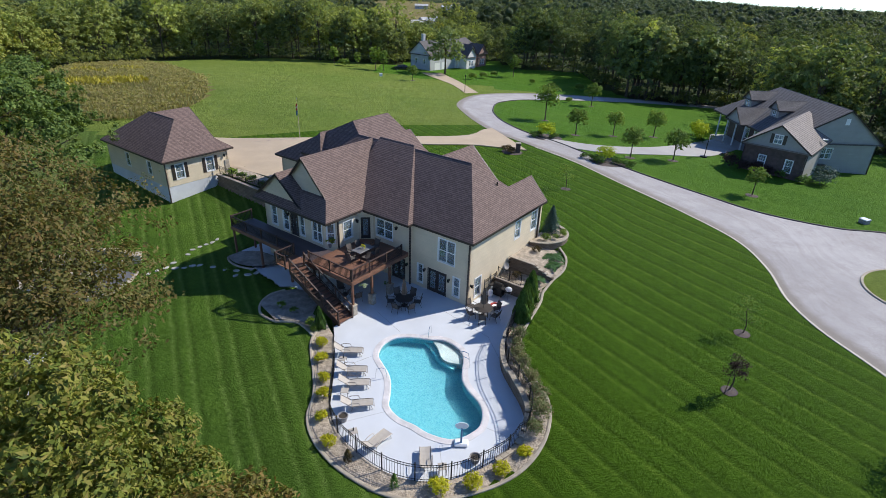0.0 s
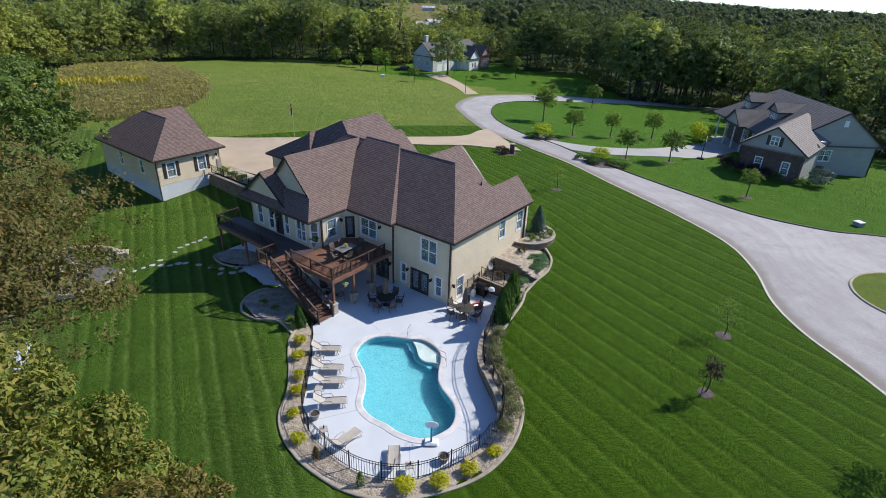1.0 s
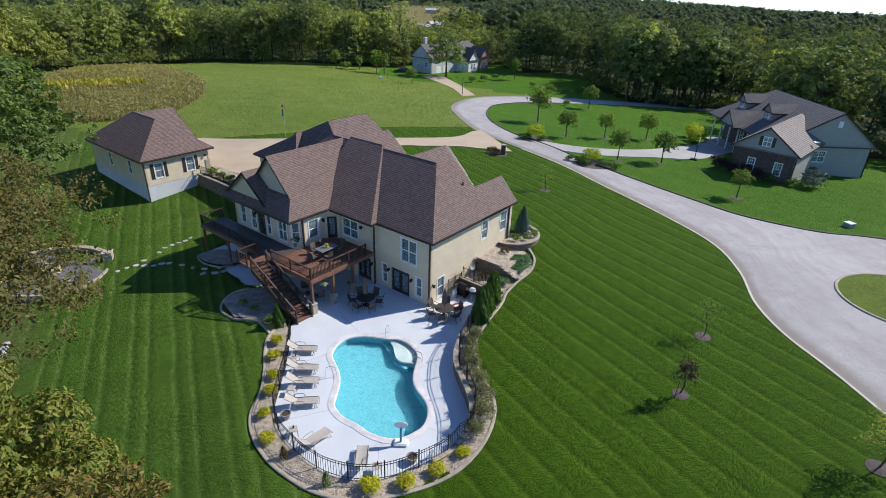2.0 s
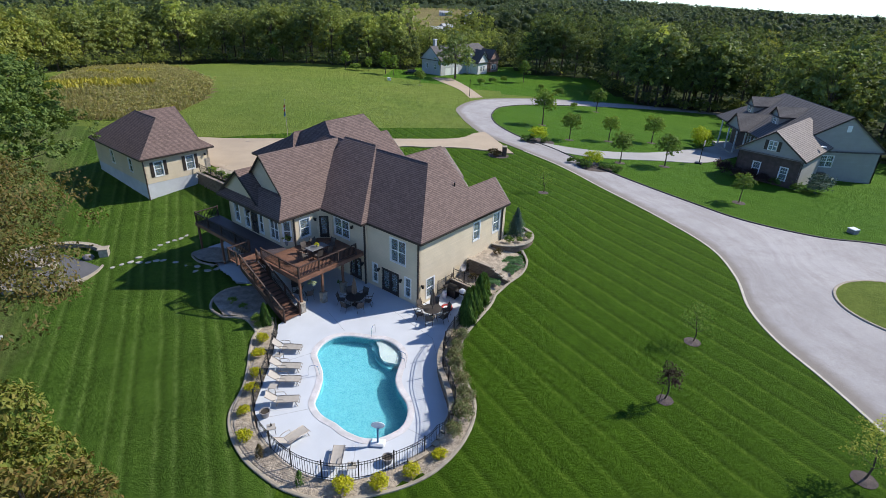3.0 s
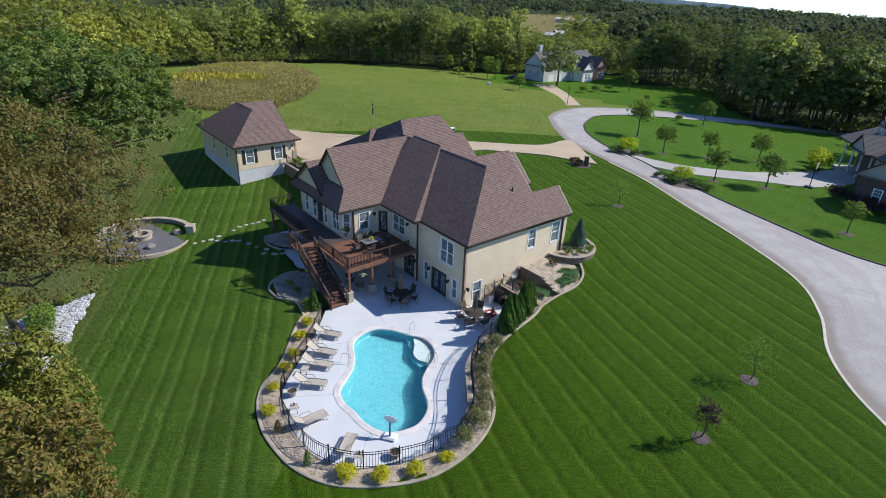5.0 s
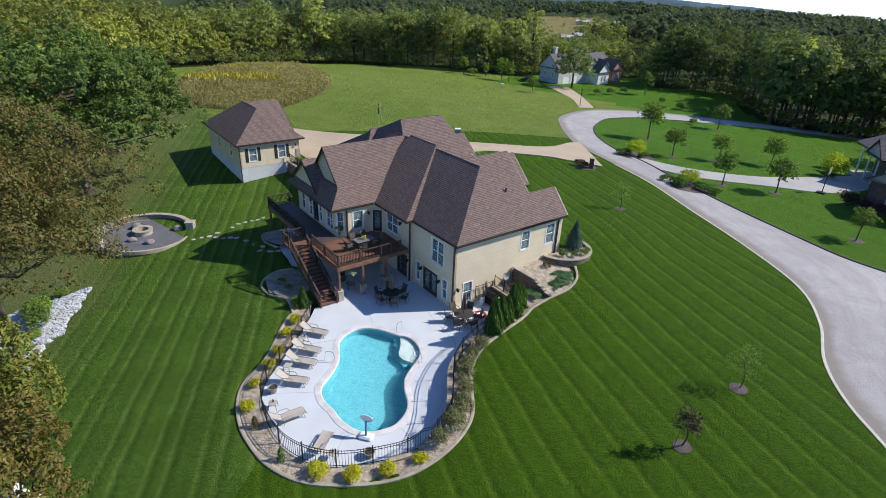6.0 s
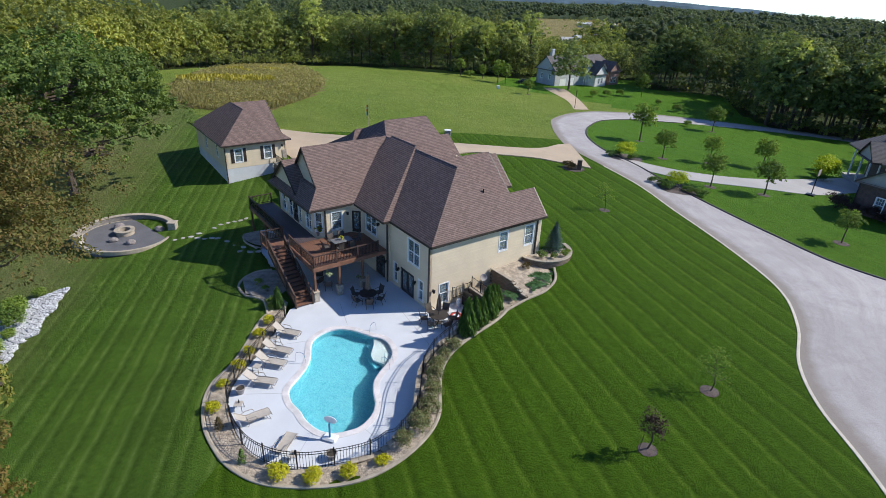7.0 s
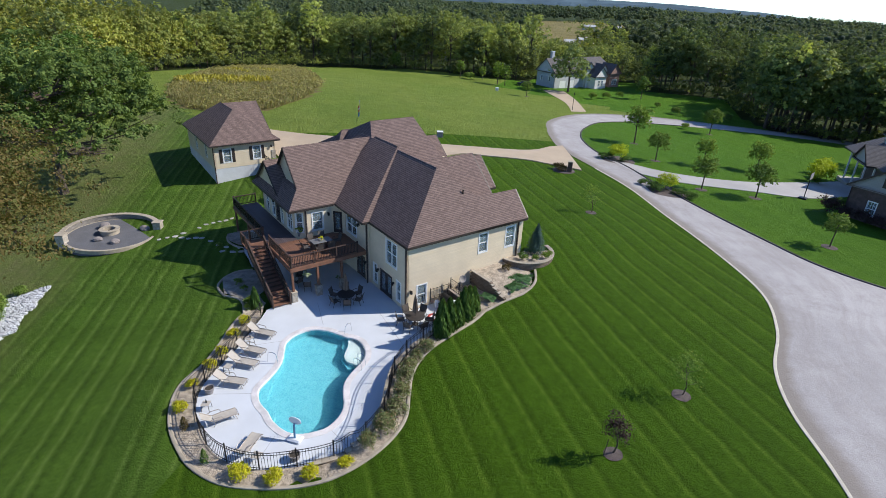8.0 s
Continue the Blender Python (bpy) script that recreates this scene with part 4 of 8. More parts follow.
def french_door(parent, m, s0, s1, z0, z1):
    mid = (s0 + s1) / 2
    for a, b in ((s0, mid), (mid, s1)):
        bm = boxes((a, 0.03, z0, a + 0.16, 0.09, z1, m), (b - 0.16, 0.03, z0, b, 0.09, z1, m), (a + 0.16, 0.03, z0, b - 0.16, 0.09, z0 + 0.3, m), (a + 0.16, 0.03, z1 - 0.18, b - 0.16, 0.09, z1, m))
        d = part("door", bm, M["door_dark"], parent, "black glazed french door leaf")
        part("pane", boxes((a + 0.16, 0.055, z0 + 0.3, b - 0.16, 0.065, z1 - 0.18, m)), M["glass"], d)
        x = mid - 0.09 if a == s0 else mid + 0.09
        part("handle", boxes((x - 0.015, -0.03, z0 + 0.95, x + 0.015, 0.03, z0 + 1.12, m)), M["iron"], d)
    part("door_frame", boxes((s0 - 0.06, -0.02, z0, s0, 0.1, z1 + 0.06, m), (s1, -0.02, z0, s1 + 0.06, 0.1, z1 + 0.06, m), (s0, -0.02, z1, s1, 0.1, z1 + 0.06, m)), M["door_dark"], parent)


french_door(house, m1, *o1[2])
for s, z in ((1.42, 1.85), (3.95, 1.75)):
    lantern(house, m1, s, z)
lantern(house, m2, 0.35, 1.75)
# recessed wall over the deck and below it
o3 = [(0.35, 2.2, 3.45, 5.05), (2.2, 3.6, 0.0, 2.05)]
m3 = wall(house, (-10.4, -0.05), (-6.1, -0.05), -0.4, 5.6, o3, S)
window(house, m3, *o3[0], cols=2)
backing(house, m3, *o3[0])
french_door(house, m3, *o3[1])
backing(house, m3, *o3[1])
lantern(house, m3, 2.75, 4.85)
lantern(house, m3, 3.9, 1.8)
o4 = [(0.18, 1.0, 2.98, 5.02)]
m4 = wall(house, (-11.3, -0.95), (-10.4, -0.05), -0.4, 5.6, o4, S)
door = part("door", boxes((0.18, 0.03, 2.98, 0.36, 0.09, 5.02, m4), (0.82, 0.03, 2.98, 1.0, 0.09, 5.02, m4), (0.36, 0.03, 2.98, 0.82, 0.09, 3.3, m4), (0.36, 0.03, 4.86, 0.82, 0.09, 5.02, m4)), M["door_dark"], house, "dark glazed deck door")
part("pane", boxes((0.36, 0.055, 3.3, 0.82, 0.065, 4.86, m4)), M["glass"], door)
part("handle", boxes((0.9, -0.03, 3.9, 0.93, 0.03, 4.1, m4)), M["iron"], door)
backing(house, m4, *o4[0])
o5 = [(0.5, 1.45, 3.5, 5.1)]
m5 = wall(house, (-11.3, -3.2), (-11.3, -0.95), -0.4, 5.6, o5, S)
window(house, m5, *o5[0], blind=0.3)
backing(house, m5, *o5[0])
lantern(house, m5, 1.95, 4.85)
o6 = [(0.25, 0.85, 3.4, 5.15)]
m6 = wall(house, (-12.2, -4.1), (-11.3, -3.2), -0.4, 5.6, o6, S)
window(house, m6, *o6[0])
backing(house, m6, *o6[0])
o7 = [(0.9, 1.6, 3.3, 5.1), (2.5, 3.2, 3.2, 5.1), (3.55, 4.45, 2.98, 5.05), (4.75, 5.3, 3.3, 5.1), (6.35, 7.5, 3.3, 5.1), (1.0, 3.0, 0.0, 2.05), (5.0, 6.0, 0.5, 2.0)]
m7 = wall(house, (-20.0, -4.1), (-12.2, -4.1), -0.4, 5.6, o7, S)
for k in (0, 1, 3, 4, 6):
    window(house, m7, *o7[k], cols=2 if k == 4 else 1)
french_door(house, m7, *o7[2])
french_door(house, m7, *o7[5])
for o in o7:
    backing(house, m7, *o)
lantern(house, m7, 3.35, 4.9)
wall(house, (-20.0, 6.0), (-20.0, -4.1), -0.4, 5.6, [], S)
# hidden and rear walls
wall(house, (-29.3, 5.1), (-20.0, 5.1), 0.5, 5.6, [], S)
wall(house, (-29.3, 13.2), (-29.3, 5.1), 0.5, 5.6, [], S)
wall(house, (-22.4, 15.8), (-29.3, 13.2), 0.5, 5.6, [], S)
wall(house, (-17.6, 15.8), (-22.4, 15.8), 0.5, 6.2, [], S)
wall(house, (-12.2, 14.4), (-17.6, 15.8), 0.5, 5.6, [], S)
wall(house, (-3.6, 12.3), (-12.2, 14.4), 0.5, 5.6, [], S)
wall(house, (-0.3, 11.4), (-3.6, 12.3), 0.5, 5.6, [], M["stone"])
# roofs
ZE = 5.73
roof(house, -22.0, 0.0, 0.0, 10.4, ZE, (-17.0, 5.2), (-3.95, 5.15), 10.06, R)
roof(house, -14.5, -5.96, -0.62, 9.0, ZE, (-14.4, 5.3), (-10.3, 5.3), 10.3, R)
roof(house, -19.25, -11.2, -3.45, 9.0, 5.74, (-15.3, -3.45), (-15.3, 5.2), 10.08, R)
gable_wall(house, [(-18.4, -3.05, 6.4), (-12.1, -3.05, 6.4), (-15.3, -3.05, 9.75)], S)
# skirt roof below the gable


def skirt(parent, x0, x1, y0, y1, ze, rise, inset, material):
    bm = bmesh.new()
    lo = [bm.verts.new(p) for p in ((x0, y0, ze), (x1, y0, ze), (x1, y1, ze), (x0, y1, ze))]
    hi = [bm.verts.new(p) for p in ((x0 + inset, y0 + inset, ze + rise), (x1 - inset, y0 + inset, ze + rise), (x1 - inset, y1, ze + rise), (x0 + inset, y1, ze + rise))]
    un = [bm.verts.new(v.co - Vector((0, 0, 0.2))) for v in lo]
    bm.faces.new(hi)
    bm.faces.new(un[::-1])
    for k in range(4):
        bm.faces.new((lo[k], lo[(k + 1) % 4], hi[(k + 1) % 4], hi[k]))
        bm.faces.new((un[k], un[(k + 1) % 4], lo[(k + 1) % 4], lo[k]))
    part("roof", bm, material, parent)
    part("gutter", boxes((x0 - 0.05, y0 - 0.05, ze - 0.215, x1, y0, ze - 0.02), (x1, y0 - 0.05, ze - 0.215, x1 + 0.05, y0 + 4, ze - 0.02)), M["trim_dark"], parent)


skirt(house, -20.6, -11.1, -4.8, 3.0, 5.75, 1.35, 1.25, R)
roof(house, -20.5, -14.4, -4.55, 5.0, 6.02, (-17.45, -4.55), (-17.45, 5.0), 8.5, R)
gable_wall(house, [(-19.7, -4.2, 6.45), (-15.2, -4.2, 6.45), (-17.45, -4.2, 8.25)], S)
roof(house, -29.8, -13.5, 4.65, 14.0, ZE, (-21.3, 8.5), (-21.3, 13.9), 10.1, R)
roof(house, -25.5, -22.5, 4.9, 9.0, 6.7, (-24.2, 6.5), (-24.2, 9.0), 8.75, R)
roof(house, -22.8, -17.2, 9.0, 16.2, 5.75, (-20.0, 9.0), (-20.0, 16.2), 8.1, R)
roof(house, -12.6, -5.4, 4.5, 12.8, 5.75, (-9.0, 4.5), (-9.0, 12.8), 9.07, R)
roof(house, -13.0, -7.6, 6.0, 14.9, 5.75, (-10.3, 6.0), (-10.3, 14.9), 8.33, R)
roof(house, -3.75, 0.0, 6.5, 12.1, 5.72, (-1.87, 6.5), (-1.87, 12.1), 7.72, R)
spout(house, -6.1, -0.2, 0.0, 5.55)
spout(house, -0.3, 0.03, 0.0, 5.55)
spout(house, -0.22, 11.3, 2.0, 5.55)
spout(house, -11.35, -3.3, 2.95, 5.55)
part("roof_vent", tube(bmesh.new(), [(-2.2, 6.6, 7.8), (-2.2, 6.6, 8.45)], 0.06), M["iron"], house, "dark vent pipe")

# ---- the deck ----
deck = thing("deck", "raised red-brown timber deck with railings and stairs", "deck", m=HM)
ZD = 2.95


def railing(parent, a, b, z, h=0.95, posts=2, spacing=0.13, zb=None):
    zb = z if zb is None else zb
    a, b = Vector((*a, z)), Vector((*b, zb))
    for k in range(posts):
        p = a.lerp(b, k / (posts - 1))
        part("rail_post", boxes((p.x - 0.055, p.y - 0.055, p.z - 0.2, p.x + 0.055, p.y + 0.055, p.z + h + 0.08), bevel=0.012), M["deck_dark"], parent)
    d = b - a
    m = Matrix.Translation(a) @ Matrix.Rotation(math.atan2(d.y, d.x), 4, "Z")
    run = math.hypot(d.x, d.y)
    rise = d.z
    for lo, hi, w in ((h - 0.04, h + 0.02, 0.06), (0.1, 0.16, 0.025)):
        bm = bmesh.new()
        vs = [bm.verts.new(m @ Vector(c)) for c in ((0, -w, lo), (run, -w, lo + rise), (run, w, lo + rise), (0, w, lo), (0, -w, hi), (run, -w, hi + rise), (run, w, hi + rise), (0, w, hi))]
        for f in ((0, 3, 2, 1), (4, 5, 6, 7), (0, 1, 5, 4), (2, 3, 7, 6), (1, 2, 6, 5), (3, 0, 4, 7)):
            bm.faces.new([vs[i] for i in f])
        part("rail", bm, M["deck_dark"], parent)
    n = int(run / spacing)
    key = "baluster_%.2f" % h
    if key not in _shared:
        bmb = boxes((-0.014, -0.014, 0.12, 0.014, 0.014, h - 0.03))
        me = bpy.data.meshes.new("baluster")
        bmb.to_mesh(me)
        bmb.free()
        me.materials.append(M["iron"])
        _shared[key] = me
    for k in range(1, n):
        ob = part("baluster", _shared[key], None, parent)
        ob.matrix_basis = m @ Matrix.Translation((run * k / n, 0, rise * k / n))


_shared = {}


def boards(parent, x0, x1, y0, y1, z, along_x=True, w=0.14, mat="deck_wood"):
    a, b = (y0, y1) if along_x else (x0, x1)
    n = max(1, round((b - a) / w))
    w = (b - a) / n
    me = None
    for k in range(n):
        c = a + (k + 0.5) * w
        if me is None:
            half = w / 2 - 0.004
            bm = boxes((x0, -half, -0.03, x1, half, 0.0) if along_x else (-half, y0, -0.03, half, y1, 0.0))
            ob = part("deck_board", bm, M[mat], parent)
            me = ob.data
        else:
            ob = part("deck_board", me, M[mat], parent)
        ob.location = (0, c, z) if along_x else (c, 0, z)


boards(deck, -11.3, -6.35, -6.7, -0.1, ZD)
boards(deck, -22.0, -11.32, -6.5, -4.15, ZD, mat="deck_grey")
boards(deck, -13.2, -11.4, -8.45, -6.52, ZD)
part("beam", boxes((-11.4, -6.78, ZD - 0.32, -6.3, -6.72, ZD - 0.01), (-6.34, -6.72, ZD - 0.32, -6.28, -0.2, ZD - 0.01), (-22.05, -6.58, ZD - 0.32, -11.4, -6.52, ZD - 0.01), (-22.08, -6.5, ZD - 0.32, -22.02, -4.2, ZD - 0.01)), M["deck_wood"], deck)
for k in range(9):
    x = -10.8 + 0.5 * k
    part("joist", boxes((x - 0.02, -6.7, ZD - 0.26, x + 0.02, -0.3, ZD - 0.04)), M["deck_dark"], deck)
railing(deck, (-11.3, -6.62), (-6.45, -6.62), ZD, posts=3)
railing(deck, (-6.42, -6.6), (-6.42, -0.9), ZD, posts=4)
railing(deck, (-22.0, -6.45), (-13.3, -6.45), ZD, posts=5)
railing(deck, (-22.0, -6.4), (-22.0, -4.3), ZD, posts=2)
railing(deck, (-13.2, -8.4), (-13.2, -6.6), ZD, posts=2)
railing(deck, (-13.1, -8.4), (-12.0, -8.4), ZD, posts=2)


def deck_post(x, y, pedestal=True):
    part("post", boxes((x - 0.085, y - 0.085, 0.9 if pedestal else -0.2, x + 0.085, y + 0.085, ZD - 0.3), bevel=0.01), M["deck_wood"], deck)
    if pedestal:
        ped = part("pedestal", boxes((x - 0.21, y - 0.21, -0.1, x + 0.21, y + 0.21, 0.84)), M["stone"], deck, "pale stacked-stone pedestal")
        part("cap", boxes((x - 0.26, y - 0.26, 0.84, x + 0.26, y + 0.26, 0.92), bevel=0.015), M["cap"], ped)
        rng = random.Random(int(x * 10 + y * 3))
        for side in range(4):
            r = Matrix.Translation((x, y, 0)) @ Matrix.Rotation(side * math.pi / 2, 4, "Z")
            z = 0.0
            while z < 0.8:
                hgt = rng.uniform(0.1, 0.18)
                s = -0.21
                while s < 0.2:
                    wid = min(rng.uniform(0.12, 0.26), 0.215 - s)
                    part("stone", boxes((s + 0.006, -0.235, z + 0.006, s + wid - 0.006, -0.2, min(0.83, z + hgt) - 0.006, r)), M["stone"], ped)
                    s += wid
                z += hgt


for x, y in ((-6.42, -6.62), (-6.42, -4.5), (-6.42, -2.4)):
    deck_post(x, y)
for x, y in ((-10.9, -6.5), (-14, -6.4), (-18, -6.4), (-21.9, -6.4), (-21.9, -4.4)):
    deck_post(x, y, False)


def stairs():
    n = 16
    x0, x1 = -11.4, -6.15
    y0, y1 = -8.45, -7.0
    rise = ZD / n
    run = (x1 - x0) / (n - 1)
    for k in range(n - 1):
        z = ZD - rise * (k + 1)
        part("tread", boxes((x0 + run * k, y0 + 0.05, z - 0.045, x0 + run * (k + 1) + 0.03, y1 - 0.05, z), bevel=0.008), M["deck_wood"], deck)
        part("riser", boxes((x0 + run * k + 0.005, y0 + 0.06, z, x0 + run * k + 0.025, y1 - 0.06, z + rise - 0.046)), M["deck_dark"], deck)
    for y in (y0, y1 - 0.05):
        bm = bmesh.new()
        vs = []
        for yy in (y, y + 0.05):
            vs.append([bm.verts.new(p) for p in ((x0 - 0.1, yy, ZD - 0.02), (x1, yy, 0.28), (x1 + 0.1, yy, 0.0), (x1 - 0.4, yy, 0.0), (x0 - 0.1, yy, ZD - 0.45))])
        bm.faces.new(vs[0])
        bm.faces.new(vs[1][::-1])
        for k in range(5):
            bm.faces.new((vs[0][k], vs[0][(k + 1) % 5], vs[1][(k + 1) % 5], vs[1][k]))
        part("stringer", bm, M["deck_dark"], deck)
    for y in (y0 + 0.02, y1 - 0.02):
        railing(deck, (x0, y), (x1, y), ZD, zb=0.2, posts=4)


stairs()

# ---- detached garage ----
garage = thing("garage", "detached beige garage with a brown hipped roof and pale concrete base", "garage", m=HM)
GX0, GX1, GY0, GY1, GZ = -49.6, -36.6, -4.5, 3.0, 5.42
og = [(1.15, 2.05, 3.15, 4.75), (4.75, 5.65, 3.15, 4.75)]
mg = wall(garage, (GX1, GY0), (GX1, GY1), 2.45, 5.3, og, S)
for o in og:
    window(garage, mg, *o, shutters="trim_dark", blind=0.3)
    backing(garage, mg, *o)
og2 = [(4.4, 5.2, 3.2, 4.7), (9.2, 10.0, 3.2, 4.7)]
mg2 = wall(garage, (GX0, GY0), (GX1, GY0), 2.45, 5.3, og2, S)
for o in og2:
    window(garage, mg2, *o)
    backing(garage, mg2, *o)
wall(garage, (GX0, GY1), (GX0, GY0), 2.45, 5.3, [], S)
wall(garage, (GX1, GY1), (GX0, GY1), 2.0, 5.3, [], S)
gable_wall(garage, [(-49.4, 3.3, 5.3), (-40.0, 3.3, 5.3), (-44.7, 3.3, 8.4)], S)
part("foundation", prism(bmesh.new(), [(GX0 + 0.02, GY0 + 0.02), (GX1 - 0.02, GY0 + 0.02), (GX1 - 0.02, GY1 - 0.02), (GX0 + 0.02, GY1 - 0.02)], -0.6, 2.45), M["foundation"], garage, "pale poured concrete base")
part("corner_stone", boxes((GX1 - 0.25, GY1 - 0.5, 0.6, GX1 + 0.06, GY1 + 0.05, 4.0)), M["stone"], garage, "pale stone corner pier")
roof(garage, GX0 - 0.4, GX1 + 0.4, GY0 - 0.4, GY1 + 0.6, GZ, (-45.5, -0.7), (-40.1, -0.7), 8.7, R)
roof(garage, -49.8, -39.6, -2.0, 3.7, GZ, (-44.7, -0.6), (-44.7, 3.7), 8.7, R)
spout(garage, GX1 + 0.03, GY0, 0.5, 5.3)
lantern(garage, mg, 7.0, 4.6)

# ---- neighbouring houses ----
def neighbour():
    h = thing("house", "grey sided house with dormers, an angled garage wing and dark roof", "house")
    G, RG = M["siding_grey"], M["roof_grey"]
    # main body
    x0, x1, y0, y1 = 53.2, 64.6, 78.6, 100.0
    o = [(3.2, 5.0, 1.5, 3.1)]
    m = wall(h, (x0, y0), (x1, y0), -2.5, 4.2, o, G)
    window(h, m, *o[0], cols=2, grid=True)
    backing(h, m, *o[0])
    part("bench", boxes((1.4, -1.2, 0.2, 3.9, -0.6, 0.9, m), bevel=0.03), M["trim_dark"], h)
    gable_wall(h, [(x0, y0 + 0.01, 4.2), (x1, y0 + 0.01, 4.2), (58.9, y0 + 0.01, 8.35)], G)
    part("gable_vent", boxes((58.6, y0 - 0.2, 6.6, 59.2, y0 - 0.1, 7.5)), M["trim_white"], h, "white louvre vent")
    wall(h, (x1, y0), (x1, y1), -2.5, 4.2, [], G)
    wall(h, (x1, y1), (x0, y1), -2.5, 4.2, [], G)
    of = [(6.2, 7.2, 0.6, 2.4), (9.2, 10.2, 0.3, 2.4), (12, 13, 0.6, 2.4)]
    m = wall(h, (x0, y1), (x0, y0), -2.5, 4.2, of, M["brick_dark"])
    for k in of:
        window(h, m, *k, grid=True)
        backing(h, m, *k)
    roof(h, x0 - 3.2, x1 + 0.6, y0 - 0.4, y1 + 0.4, 3.9, (58.9, y0 - 0.4), (58.9, y1 - 3.0), 8.75, RG, gable_end="siding_grey")
    # porch columns under the long front slope
    for y in (86.5, 89.5, 92.5, 95.5, 98.5):
        part("column", boxes((50.45, y - 0.1, -2.0, 50.65, y + 0.1, 3.7), bevel=0.02), M["trim_white"], h, "white square porch column")
    part("porch_floor", boxes((50.2, 85.5, -2.4, x0, y1, -0.6)), M["path2"], h)
    # entry gable
    roof(h, 48.9, 55.0, 88.2, 93.6, 3.95, (48.9, 90.9), (55.0, 90.9), 6.3, RG, gable_end="siding_grey")
    gable_wall(h, [(49.2, 88.8, 3.9), (49.2, 93.0, 3.9), (49.2, 90.9, 5.8)], G, nrm=(1, 0, 0))
    # dormers
    for y in (87.2, 95.6):
        d = part("dormer", boxes((53.2, y - 1.1, 4.8, 57.5, y + 1.1, 7.0)), G, h, "gabled dormer")
        roof(h, 52.9, 58.6, y - 1.5, y + 1.5, 6.9, (52.9, y), (58.6, y), 8.2, RG, name="dormer_roof", gable_end="siding_grey")
        mm, _ = wall_pose((53.2, y + 0.5), (53.2, y - 0.5))
        bmw = boxes((0.05, -0.05, 5.3, 0.95, 0.0, 6.7, mm))
        w = part("window", bmw, M["trim_white"], h)
        for a in (0.14, 0.54):
            for z in (5.4, 6.05):
                part("pane", boxes((a, -0.06, z, a + 0.34, -0.052, z + 0.55, mm)), M["glass"], w)
    # angled garage wing
    N = pose(42.9, 76.0, 0, 0, 0, -44)
    g = thing("garage_wing", "brick and grey sided garage wing with a shuttered gable window", "house", m=N)
    og = [(2.2, 3.1, 1.3, 3.0), (5.6, 6.5, 1.3, 3.0)]
    m = wall(g, (0.4, 0.4), (8.4, 0.4), -1.5, 4.3, og, M["brick_dark"])
    for k in og:
        window(g, m, *k, grid=True)
        backing(g, m, *k)
    gw = gable_wall(g, [(0.3, 0.38, 4.3), (8.5, 0.38, 4.3), (4.4, 0.38, 7.2)], G)
    wn = part("window", boxes((3.85, 0.18, 4.9, 4.95, 0.3, 6.2)), M["trim_white"], g)
    for a in (3.95, 4.44):
        for z in (5.0, 5.6):
            part("pane", boxes((a, 0.165, z, a + 0.41, 0.176, z + 0.5)), M["glass"], wn)
    for a in (3.4, 5.0):
        part("shutter", boxes((a, 0.2, 4.9, a + 0.4, 0.3, 6.2)), M["trim_dark"], wn)
    wall(g, (8.4, 0.4), (8.4, 9.0), -1.5, 4.3, [], G)
    wall(g, (0.4, 12.0), (0.4, 0.4), -1.5, 4.3, [], M["brick_dark"])
    roof(g, 0.0, 8.8, 0.0, 14.0, 4.4, (4.4, 0.0), (4.4, 14.0), 7.55, M["roof_pale"], gable_end="siding_grey")
    part("satellite_dish", lathe(bmesh.new(), [(0.02, 0.0), (0.2, 0.05), (0.36, 0.16), (0.38, 0.18), (0.2, 0.07), (0.02, 0.02)], 8.7, 7.0, 5.1), M["trim_white"], g)


